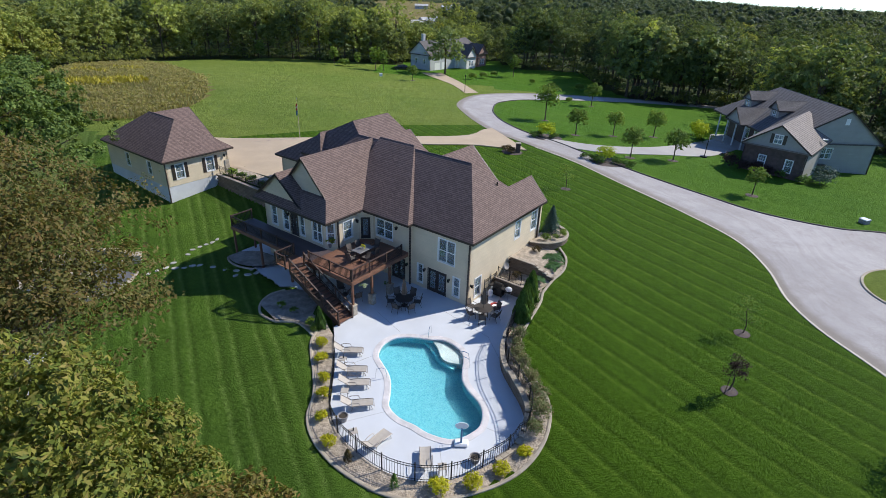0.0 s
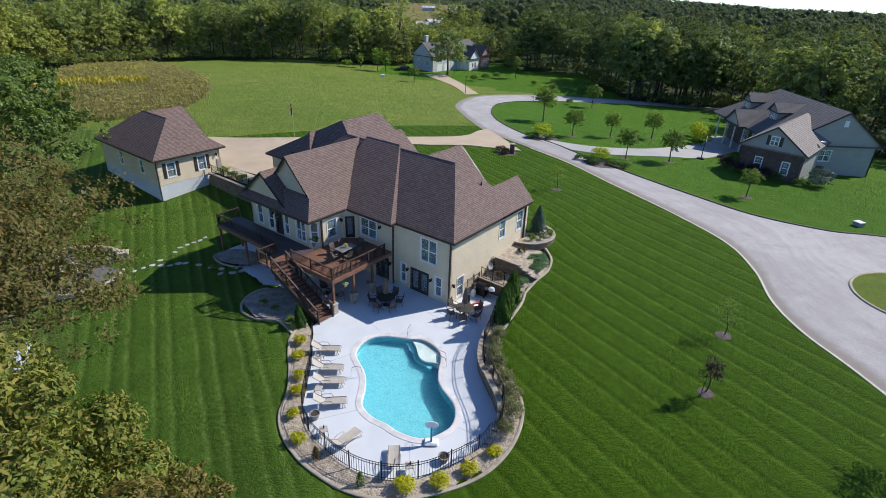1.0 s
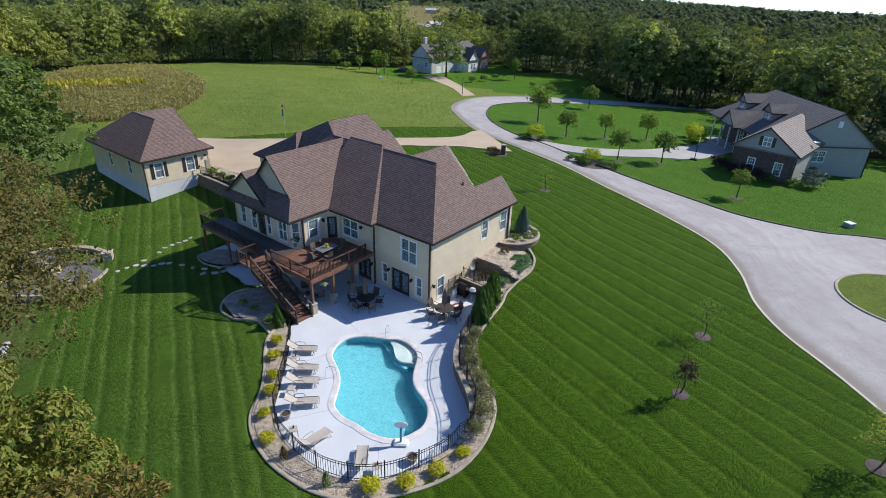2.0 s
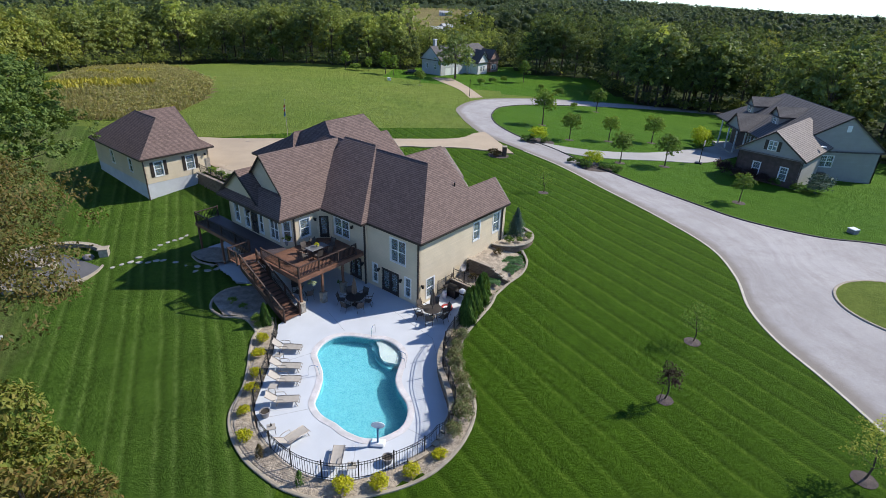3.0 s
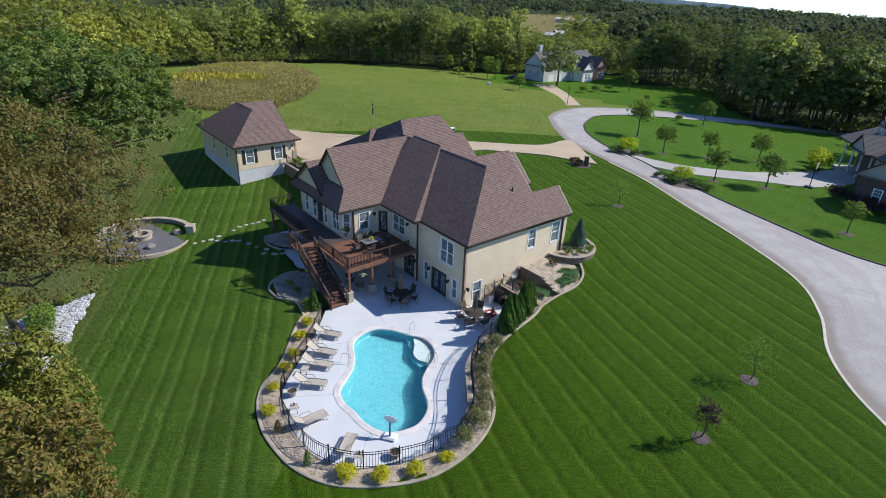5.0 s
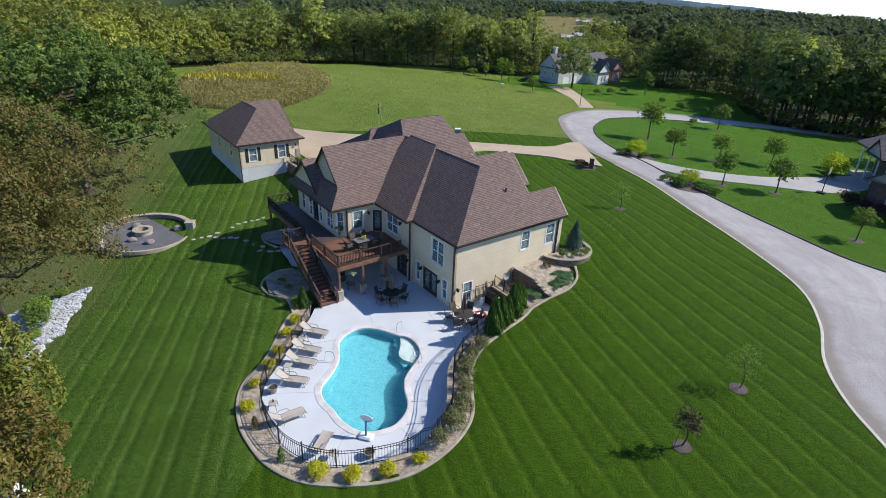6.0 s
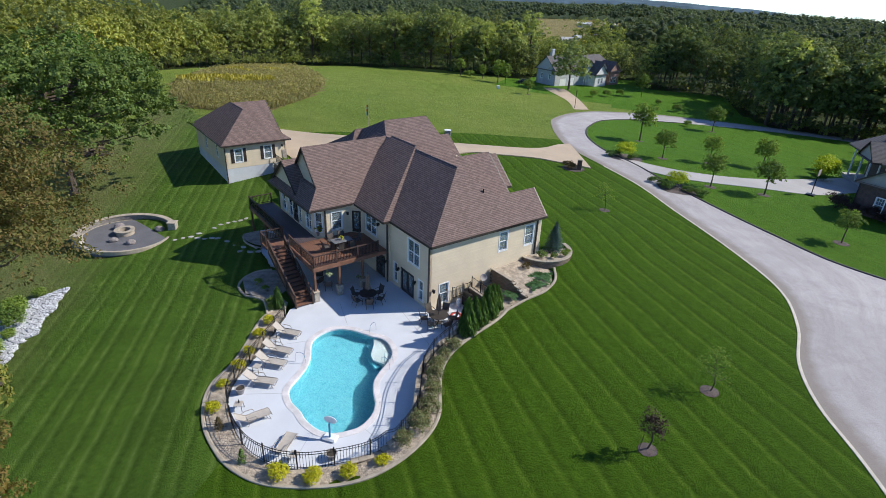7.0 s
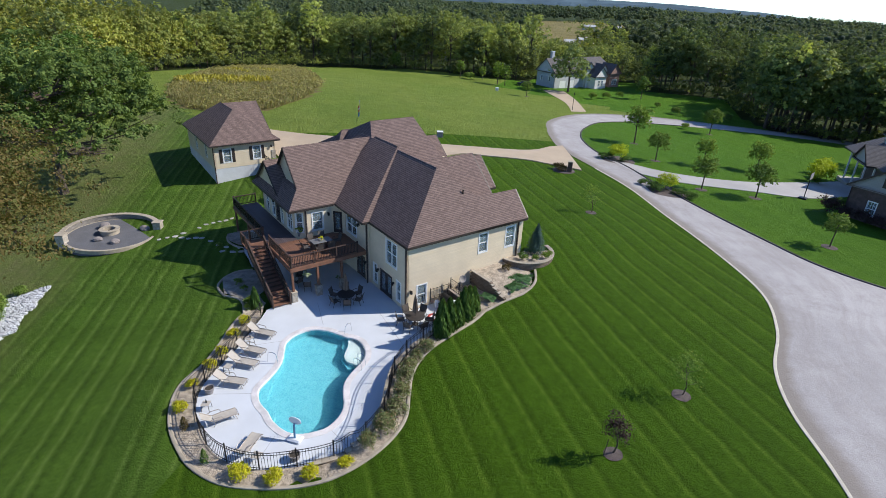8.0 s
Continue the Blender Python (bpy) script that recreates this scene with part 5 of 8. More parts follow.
def far_house():
    N = pose(-9.9, 183.6, 0, 0, 0, -41)
    h = thing("house", "white far house with grey roof and several front gables", "house", m=N)
    W, B, RG = M["siding_white"], M["siding_bright"], M["roof_grey"]
    zf, ze, zr, wide, length = -3.2, 2.0, 5.9, 8.4, 25.0
    o = [(2.0, 2.8, -0.8, 0.7), (5.6, 6.4, -0.8, 0.7)]
    m = wall(h, (0, 0), (wide, 0), zf, ze, o, W)
    for k in o:
        window(h, m, *k)
        backing(h, m, *k)
    gable_wall(h, [(0, 0.01, ze), (wide, 0.01, ze), (wide / 2, 0.01, zr - 0.35)], W)
    of = [(2.2, 4.8, -2.6, -0.4), (5.6, 8.2, -2.6, -0.4)]
    m = wall(h, (wide, 0), (wide, length), zf, ze, of, W)
    for a, b, z0, z1 in of:
        d = part("garage_door", boxes((a, 0.05, z0, b, 0.11, z1, m)), M["trim_white"], h, "white panelled garage door")
        for k in range(4):
            part("panel", boxes((a + 0.08, 0.03, z0 + 0.06 + 0.55 * k, b - 0.08, 0.052, z0 + 0.5 + 0.55 * k, m)), M["trim_white"], d)
    wall(h, (wide, length), (0, length), zf, ze, [], W)
    wall(h, (0, length), (0, 0), zf, ze, [], W)
    roof(h, -0.5, wide + 0.5, -0.5, length + 0.5, ze, (wide / 2, -0.5), (wide / 2, length - 2.5), zr, RG, gable_end="siding_white")
    # front wings, each with its own gable: plan place along the front, depth, half width, eave, ridge
    for y, d, half, e, top, mat in ((13.4, 0.9, 1.3, 3.0, 4.9, B), (15.4, 4.2, 2.4, 0.9, 3.9, B), (18.8, 1.6, 1.5, 2.0, 4.3, B), (22.3, 3.4, 2.2, 1.5, 4.4, M["brick_pink"])):
        x = wide + d
        ow = [(half - 1.05, half - 0.25, -1.9, -0.3), (half + 0.25, half + 1.05, -1.9, -0.3)] if half > 1.6 else [(half - 0.4, half + 0.4, 0.4, 1.6)]
        m = wall(h, (x, y - half), (x, y + half), zf, e, ow, mat)
        for k in ow:
            window(h, m, *k, grid=True)
            backing(h, m, *k)
        wall(h, (wide, y - half), (x, y - half), zf, e, [], mat)
        wall(h, (x, y + half), (wide, y + half), zf, e, [], mat)
        gable_wall(h, [(x, y - half, e), (x, y + half, e), (x, y, top - 0.25)], mat, nrm=(-1, 0, 0))
        roof(h, 4.4, x + 0.4, y - half - 0.4, y + half + 0.4, e, (4.4, y), (x + 0.4, y), top, RG, gable_end="siding_bright" if mat is B else "brick_pink")
    ch = part("chimney", boxes((0.8, 4.0, 3.0, 1.7, 5.0, 7.4), bevel=0.03), W, h)
    part("cap", boxes((0.7, 3.9, 7.4, 1.8, 5.1, 7.52)), M["trim_white"], ch)


M["brick_dark"] = plain("brick_dark", (0.10, 0.07, 0.062), 0.85, 0.3, 2, 12, 0.4)
M["brick_pink"] = plain("brick_pink", (0.33, 0.21, 0.17), 0.85, 0.2, 2, 12, 0.4)
M["siding_bright"] = lapped("siding_bright", (0.78, 0.77, 0.74))
M["siding_white"] = lapped("siding_white", (0.50, 0.515, 0.53))
M["roof_pale"] = shingled("roof_pale", (0.23, 0.20, 0.185))
M["roof_light"] = shingled("roof_light", (0.55, 0.55, 0.54))
neighbour()
far_house()


def tiny_house(x, y, turn, w, d, wallmat):
    z = natural(x, y)
    h = thing("house", "small white far-off house with a pale roof", "house", "far-off houses", m=pose(x, y, z, 0, 0, turn))
    part("wall", boxes((-w / 2, -d / 2, -1, w / 2, d / 2, 2.9)), wallmat, h)
    roof(h, -w / 2 - 0.4, w / 2 + 0.4, -d / 2 - 0.4, d / 2 + 0.4, 2.9, (-w / 2 - 0.4, 0), (w / 2 + 0.4, 0), 4.4, M["roof_light"], gable_end="siding_white")
    for k in (-0.25, 0.25):
        wn = part("window", boxes((k * w - 0.6, -d / 2 - 0.04, 1.0, k * w + 0.6, -d / 2, 2.4)), M["trim_white"], h)
        part("pane", boxes((k * w - 0.5, -d / 2 - 0.06, 1.1, k * w + 0.5, -d / 2 - 0.045, 2.3)), M["glass"], wn)


for row in ((-15.5, 346, 12, 7, 5), (-6.5, 362, -8, 6, 5), (-11, 372, 30, 6, 5), (-29, 279, 20, 7, 6), (-24.5, 287, -10, 6, 5), (-1.5, 392, 0, 7, 5), (4, 540, 10, 10, 6), (-20, 560, 0, 12, 7)):
    tiny_house(*row, M["siding_white"])


# ---- trees ----
def ball(n):
    bm = bmesh.new()
    bmesh.ops.create_icosphere(bm, subdivisions=n, radius=1.0)
    bm.verts.index_update()
    out = np.array([v.co[:] for v in bm.verts]), np.array([[v.index for v in f.verts] for f in bm.faces])
    bm.free()
    return out


BALLS = {1: ball(1)}


def quads(name, pts, normals, length, width, material, rng, droop=0.0, lobes=None, fine=1, per_tree=None):
    """A mesh of small bent leaves, one to a place, facing roughly along the normals; lobes: leaf clumps that fill the crown."""
    n = len(pts)
    a = rng.normal(size=(n, 3))
    a -= (a * normals).sum(1)[:, None] * normals
    a /= np.linalg.norm(a, axis=1)[:, None] + 1e-9
    a[:, 2] -= droop
    b = np.cross(normals, a)
    L = (length * rng.uniform(0.7, 1.3, n))[:, None]
    W = (width * rng.uniform(0.7, 1.3, n))[:, None]
    V = np.empty((n, 4, 3))
    V[:, 0] = pts - a * L * 0.5
    V[:, 1] = pts + b * W * 0.5 + normals * L * 0.08
    V[:, 2] = pts + a * L * 0.5 - normals * L * 0.06
    V[:, 3] = pts - b * W * 0.5 + normals * L * 0.08
    me = bpy.data.meshes.new(name)
    co, idx, tot = V.reshape(-1, 3), np.arange(4 * n), np.full(n, 4)
    if lobes:
        bv, bf = BALLS[fine]
        C = np.array([c for c, _ in lobes])[:, None, :]
        R = np.array([r for _, r in lobes])[:, None, :]
        B = C + bv[None] * R * 0.5 * (1 + 0.16 * rng.normal(size=(len(lobes), len(bv), 1)))
        F = bf[None] + (4 * n + len(bv) * np.arange(len(lobes)))[:, None, None]
        co = np.concatenate([co, B.reshape(-1, 3)])
        idx = np.concatenate([idx, F.ravel()])
        tot = np.concatenate([tot, np.full(len(lobes) * len(bf), 3)])
    me.vertices.add(len(co))
    me.loops.add(len(idx))
    me.polygons.add(len(tot))
    me.vertices.foreach_set("co", co.ravel())
    me.loops.foreach_set("vertex_index", idx.astype(np.int32))
    me.polygons.foreach_set("loop_start", (np.cumsum(tot) - tot).astype(np.int32))
    me.polygons.foreach_set("loop_total", tot.astype(np.int32))
    me.update(calc_edges=True)
    if per_tree is not None:
        me.attributes.new("tree_tint", "FLOAT", "FACE").data.foreach_set("value", per_tree(len(BALLS[fine][1])).astype(np.float32))
    me.materials.append(material)
    return me


def unit(v):
    return v / (np.linalg.norm(v, axis=-1, keepdims=True) + 1e-9)


def crown_points(rng, lobes, n, twig=0.45, shell=0.55, wild=0.55, bunch=14):
    """Leaf places on ragged lobes (centre, radii): leaves sit in twig clumps near each lobe's skin."""
    w = np.array([r[0] * r[2] for _, r in lobes], float)
    per = rng.multinomial(n, w / w.sum())
    P, N = [], []
    for (c, r), k in zip(lobes, per):
        if k == 0:
            continue
        tw = max(3, k // bunch)
        d = unit(rng.normal(size=(tw, 3)))
        d[:, 2] = np.where(d[:, 2] < -0.45, -d[:, 2] * 0.6, d[:, 2])
        rad = shell + (1.08 - shell) * rng.random(tw) ** 0.6
        base = np.array(c) + d * np.array(r) * rad[:, None]
        pick = rng.integers(0, tw, k)
        P.append(base[pick] + rng.normal(size=(k, 3)) * twig * np.array((1, 1, 0.7)))
        N.append(unit(d[pick] * 0.8 + rng.normal(size=(k, 3)) * wild + np.array((0, 0, 0.45))))
    return np.concatenate(P), np.concatenate(N)


def skeleton_of(rng, height, radius, bare=0.3, limbs=8, base_r=0.2, lobe=1.0):
    """Trunk and limb tubes, and the lobes that the limbs carry."""
    bm = bmesh.new()
    lean = rng.normal(size=2) * 0.03 * height
    top = height * 0.72
    trunk = [Vector((lean[0] * t + 0.15 * math.sin(5 * t + lean[1]), lean[1] * t, top * t)) for t in (0, 0.1, 0.3, 0.55, 0.8, 1.0)]
    tube(bm, trunk, [base_r * k for k in (1.35, 1.0, 0.85, 0.65, 0.4, 0.18)], 8)
    lobes = [((trunk[-1].x, trunk[-1].y, height * 0.8), (radius * 0.5, radius * 0.5, height * 0.2))]
    for k in range(limbs):
        t = bare + (0.9 - bare) * (k + 0.5) / limbs
        a = k * 2.4 + rng.uniform(-0.4, 0.4)
        p = Vector((lean[0] * t, lean[1] * t, top * t))
        reach = radius * (1.0 - 0.55 * abs(t - 0.45)) * rng.uniform(0.6, 0.85)
        q = p + Vector((math.cos(a) * reach, math.sin(a) * reach, height * rng.uniform(0.08, 0.2)))
        mid = p.lerp(q, 0.5) + Vector((0, 0, -0.04 * height))
        tube(bm, [p, mid, q], [base_r * 0.42, base_r * 0.25, base_r * 0.06], 5)
        s = radius * rng.uniform(0.3, 0.46) * lobe
        lobes.append(((q.x, q.y, q.z), (s * 1.1, s * 1.1, s * 0.8)))
        q2 = p.lerp(q, 0.6) + Vector((rng.normal() * s * 0.7, rng.normal() * s * 0.7, s * 0.6))
        tube(bm, [mid, q2], [base_r * 0.2, base_r * 0.04], 4)
        lobes.append(((q2.x, q2.y, q2.z), (s * 0.75, s * 0.75, s * 0.6)))
    return bm, lobes


def grow(seed, height, radius, leaves, size, material, bare=0.3, limbs=8, base_r=0.2, twig=0.45, shell=0.55, slim=0.55, droop=0.0, wild=0.55, bunch=14, lobe=1.0):
    rng = np.random.default_rng(seed)
    bm, lobes = skeleton_of(rng, height, radius, bare, limbs, base_r, lobe)
    me = bpy.data.meshes.new("trunk")
    bmesh.ops.recalc_face_normals(bm, faces=bm.faces)
    bm.to_mesh(me)
    bm.free()
    me.materials.append(M["bark"])
    P, N = crown_points(rng, lobes, leaves, twig, shell, wild, bunch)
    return me, quads("crown", P, N, size, size * slim, material, rng, droop)


def plant_tree(meshes, x, y, z, scale=1.0, turn=0.0, label="", category="tree", group="", name="tree"):
    t = thing(name, label, category, group, m=Matrix.Translation((x, y, z)) @ Matrix.Rotation(turn, 4, "Z") @ Matrix.Diagonal((scale, scale, scale, 1)))
    part("trunk", meshes[0], M["bark"], t)
    part("crown", meshes[1], None, t)
    return t


def dome(height, radius, rng, bare=0.12, knobs=16, lump=(0.3, 0.46), reach=(0.6, 0.84)):
    """Lobes of a rounded crown: knobs over a dome, and a full middle."""
    zc = height * (bare + 0.42 * (1 - bare))
    up = height * 0.5 * (1 - bare)
    lobes = [((0, 0, zc), (radius * 0.66, radius * 0.66, up * 0.7))]
    turn = rng.uniform(0, 6.28)
    for k in range(knobs):
        u = 1 - 1.5 * (k + 0.5) / knobs
        a = turn + k * 2.4 + rng.normal() * 0.25
        w = math.sqrt(max(0.05, 1 - u * u))
        s = radius * rng.uniform(*lump)
        d = rng.uniform(*reach)
        lobes.append(((radius * w * math.cos(a) * d, radius * w * math.sin(a) * d, zc + up * u * rng.uniform(0.72, 0.95)), (s, s, s * 0.85)))
    return lobes


def grow_dome(seed, height, radius, leaves, size, material, bare=0.12, knobs=16, base_r=0.2, slim=0.75, wild=0.3, lump=(0.3, 0.46), droop=0.0, shell=0.86):
    """A tree whose crown is a rounded mass of knobs."""
    rng = np.random.default_rng(seed)
    lobes = dome(height, radius, rng, bare, knobs, lump)
    bm = bmesh.new()
    zc = lobes[0][0][2]
    tube(bm, [(0, 0, -0.3), (0.03, 0, zc * 0.35), (-0.04, 0.05, zc * 0.8), (0, 0, zc * 1.4)], [base_r * 1.3, base_r, base_r * 0.75, base_r * 0.2], 7)
    for c, r in lobes[1::2]:
        tube(bm, [(0, 0, zc * rng.uniform(0.55, 0.9)), (c[0] * 0.5, c[1] * 0.5, c[2] * 0.88), c], [base_r * 0.4, base_r * 0.25, base_r * 0.05], 4)
    me = bpy.data.meshes.new("trunk")
    bmesh.ops.recalc_face_normals(bm, faces=bm.faces)
    bm.to_mesh(me)
    bm.free()
    me.materials.append(M["bark"])
    P, N = crown_points(rng, lobes, leaves, size * 0.4, shell, wild, 8)
    return me, quads("crown", P, N, size, size * slim, material, rng, droop)


# tall trees beside the camera's way
near_a = grow_dome(11, 18.2, 6.1, 76000, 0.215, M["leaf_oak"], bare=0.2, knobs=90, base_r=0.26, slim=0.4, wild=0.5, lump=(0.11, 0.22), droop=0.3, shell=0.7)
plant_tree(near_a, -12.0, 9.7, -1.1, 1.0, 0.5, "tall hickory with yellowing green leaves")
near_b = grow(5, 19.8, 8.6, 50000, 0.215, M["leaf_brown"], bare=0.57, limbs=19, base_r=0.3, twig=0.3, shell=0.5, slim=0.5, droop=0.2, bunch=45, wild=0.5)
plant_tree(near_b, -21.7, 21.2, -1.6, 1.0, 1.1, "tall oak with browning autumn leaves")
near_e = grow_dome(12, 13.4, 2.5, 11000, 0.2, M["leaf_brown"], bare=0.35, knobs=34, base_r=0.14, slim=0.42, wild=0.5, lump=(0.16, 0.3), droop=0.3, shell=0.6)
plant_tree(near_e, -5.8, 9.9, -0.9, 1.0, 0.4, "slender hickory with browning leaf tips")
near_c = grow(7, 8.5, 3.2, 9000, 0.24, M["leaf_brown"], bare=0.35, limbs=9, base_r=0.22, twig=0.35, shell=0.5, bunch=30)
plant_tree(near_c, -38.5, 37.2, -1.2, 1.0, 0.2, "oak with browning leaves beside the fire pit")
near_d = grow(9, 18.8, 14.0, 66000, 0.34, M["leaf_oak_green"], bare=0.4, limbs=40, base_r=0.45, twig=0.2, shell=0.7, slim=0.6, bunch=30, wild=0.45, lobe=0.5)
plant_tree(near_d, -45.0, 48.0, -0.6, 1.0, 0.7, "broad green oak at the edge of the lawn")


def woods():
    kinds = [grow_dome(20 + k, 17.0 + 1.1 * k, 4.2 + 0.3 * k, 1700, 0.72, M["leaf_single"], bare=0.06 + 0.03 * (k % 3), knobs=26 + k, wild=0.5, lump=(0.26, 0.42), shell=0.6) for k in range(6)]
    golden = [grow_dome(40 + k, 14.5 + k, 4.9, 1800, 0.7, M["leaf_single_yellow"], bare=0.04, knobs=24, wild=0.5, lump=(0.26, 0.42), shell=0.6) for k in range(3)]
    cedar = [grow_dome(50 + k, 13.0, 3.1, 1300, 0.6, M["leaf_dark"], bare=0.02, knobs=22, wild=0.5, shell=0.6) for k in range(2)]
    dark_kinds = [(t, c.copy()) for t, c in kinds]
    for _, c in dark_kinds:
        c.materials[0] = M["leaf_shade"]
    rng = np.random.default_rng(3)
    W = [(p.x, p.y) for p in spline(WOOD_EDGE[:19], 220)]
    # the wood's edge, tree by tree
    singles = 0
    for k in range(len(W)):
        for row in range(2):
            if singles >= 215:
                break
            x, y = W[k]
            nx, ny = (W[min(k + 1, 219)][0] - W[max(k - 1, 0)][0], W[min(k + 1, 219)][1] - W[max(k - 1, 0)][1])
            L = math.hypot(nx, ny) + 1e-6
            off = 3.0 + row * 7 + rng.uniform(-1.5, 1.5)
            px, py = x - ny / L * off + rng.uniform(-1.5, 1.5), y + nx / L * off + rng.uniform(-1.5, 1.5)
            if (k + row) % 2 or gap(px, py, WOOD_EDGE) > 1:
                continue
            left = px < -55 and py < 150
            pick = rng.random()
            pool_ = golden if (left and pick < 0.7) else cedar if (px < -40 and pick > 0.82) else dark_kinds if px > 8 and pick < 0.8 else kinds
            s = rng.uniform(0.72, 1.1) * (0.9 if left else 0.62 if -16 < px < 26 and py > 180 else 1.0)
            plant_tree(pool_[rng.integers(len(pool_))], px, py, natural(px, py) - 0.2, s, rng.uniform(0, 6.28), "yellow-green broadleaf tree at the wood's edge" if pool_ is golden else "dark green dense tree at the wood's edge" if pool_ is cedar else "leafy broadleaf tree at the wood's edge", group="trees at the edge of the wood")
            singles += 1

    def mass(name, label, spots, leaves, size, material, knobs=9, fine=1, category="woods", reach=(0.5, 0.7), lump=(0.34, 0.48), shell=0.6, core=False):
        P, N, T, A = [], [], [], []
        for x, y, h, r in spots:
            lob = [((x + c[0], y + c[1], natural(x, y) + c[2]), q) for c, q in dome(h, r, rng, 0.12, knobs, lump, reach)]
            p, n = crown_points(rng, lob, leaves, size * 0.35, shell, 0.5, 6)
            P.append(p)
            N.append(n)
            T.append((len(p), len(lob) if core else 0, rng.random()))
            A += lob if core else []
        tints = lambda k: np.concatenate([np.full(a, v) for a, b, v in T] + [np.full(b * k, v) for a, b, v in T])
        me = quads(name, np.concatenate(P), np.concatenate(N), size, size * 0.7, material, rng, 0.0, A, fine, tints)
        tagged(new(name, me), label, category, kind="stuff")

    def scatter(n, box_, test, apart=0.0):
        out, tries = [], 0
        while len(out) < n and tries < n * 40:
            tries += 1
            x, y = rng.uniform(box_[0], box_[1]), rng.uniform(box_[2], box_[3])
            if apart and out:
                Q = np.array(out)[:, :2] - (x, y)
                if (Q ** 2).sum(1).min() < apart * apart:
                    continue
            if test(x, y):
                big_ = rng.random()
                low = 0.55 if -40 < x < 30 and 196 < y < 275 else 1.0
                out.append((x, y, low * (14 + 7 * big_ * rng.uniform(0.7, 1.0)), 3.8 + 2.4 * big_))
        return out

    under = []
    for x, y in W:
        for _ in range(3):
            px, py = x + rng.normal() * 1.6, y + rng.normal() * 1.6
            if gap(px, py, WOOD_EDGE) < 0.5:
                under.append((px, py, rng.uniform(2.4, 5.2), rng.uniform(1.4, 2.6)))
    under += [(-58 + 3.2 * k + rng.normal(), 60 + 2.2 * k + rng.normal() * 1.5, rng.uniform(3, 6), rng.uniform(2, 3)) for k in range(-4, 3)]
    mass("undergrowth", "leafy undergrowth along the wood's edge", under, 90, 0.55, M["leaf_canopy"], 5)

    inside = lambda x, y: gap(x, y, WOOD_EDGE) < -9 and gap(x, y, CLEARING) > 0 and -0.95 * (y + 30) < x < 0.95 * (y + 30)
    gold_side = lambda x, y: -150 < x < -64 and 60 < y < 150 and gap(x, y, WOOD_EDGE) < -8
    mass("woodland_trees", "yellow-green woodland beside the meadow", scatter(95, (-150, -64, 50, 150), gold_side, 5.5), 640, 0.82, M["leaf_yellow_canopy"], 13)
    deep = lambda x, y: inside(x, y) and not gold_side(x, y)
    mass("woodland_trees", "dense green woodland behind the field", scatter(270, (-170, 15, 60, 285), deep, 6.2), 520, 0.92, M["leaf_canopy"], 11)
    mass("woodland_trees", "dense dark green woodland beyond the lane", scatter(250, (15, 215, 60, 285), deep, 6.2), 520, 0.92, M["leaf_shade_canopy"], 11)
    mass("woodland_trees", "yellowing trees scattered in the woodland", scatter(45, (-200, 240, 60, 330), deep), 420, 0.9, M["leaf_yellow_canopy"], 10)
    far = lambda x, y: gap(x, y, CLEARING) > 4 and -0.8 * y < x < 0.88 * y
    hedge = [(rng.uniform(-90, 34), y + rng.normal() * 5, rng.uniform(4, 7), rng.uniform(2.0, 3.5)) for y in (300, 330, 470, 640) for _ in range(16)]
    hedge = [q for q in hedge if gap(q[0], q[1], CLEARING) < 0]
    mass("hedgerow", "hedgerow trees across the far clearing", hedge, 60, 0.8, M["leaf_canopy"], 6)
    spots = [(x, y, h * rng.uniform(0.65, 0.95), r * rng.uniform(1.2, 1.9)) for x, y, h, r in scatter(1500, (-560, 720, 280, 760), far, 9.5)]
    mass("woodland_trees", "distant woodland canopy", spots, 110, 1.6, M["leaf_far_hazy"], 7, core=True)
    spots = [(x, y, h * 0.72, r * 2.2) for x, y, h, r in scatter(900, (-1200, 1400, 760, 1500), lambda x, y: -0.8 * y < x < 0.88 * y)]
    mass("woodland_trees", "distant woodland canopy", spots, 32, 3.0, M["leaf_far_hazy"], 7, core=True)
    # waist-high growth of the meadow
    scrub = []
    while len(scrub) < 480:
        x, y = rng.uniform(-99, -40), rng.uniform(80, 166)
        if gap(x, y, MEADOW) < -0.6 and noise.noise((x * 0.09, y * 0.09, 2.0)) > rng.uniform(-0.5, 0.25):
            scrub.append((x, y, rng.uniform(0.5, 1.0), rng.uniform(1.0, 2.4)))
    mass("meadow_scrub", "rough brown-green scrub in the tall meadow grass", scrub, 110, 0.3, M["leaf_scrub"], 4, category="scrub", lump=(0.4, 0.55))


def ridge():
    """The low wooded ridge on the skyline, its distance haze painted in as blue."""
    bm = bmesh.new()
    rows = []
    for k in range(120):
        x = -2600 + 28 * k
        top = 19 - 17 * step(60, 480, x) - 45 * step(420, 900, x) + 3.0 * noise.noise((x * 0.004, 0, 7)) + 1.6 * noise.noise((x * 0.03, 3, 7))
        rows.append([bm.verts.new((x, 2250 + 90 * i + 40 * noise.noise((x * 0.01, i, 0)), -80 + (top + 80) * (1 - (1 - i / 3) ** 2))) for i in range(4)])
    for a, b in zip(rows, rows[1:]):
        for i in range(3):
            bm.faces.new((a[i], b[i], b[i + 1], a[i + 1]))
    tagged(part("backdrop", bm, M["hazy_ridge"]), "low wooded ridge on the horizon, painted haze blue", "hills", kind="structure")


# The blue base colour stands in for haze over the distance.
M["hazy_ridge"] = plain("hazy_ridge", (0.10, 0.145, 0.175), 1.0, 0.2, 0.01, 0.06, 0.3, 2.0, spec=0.0)
ridge()
woods()

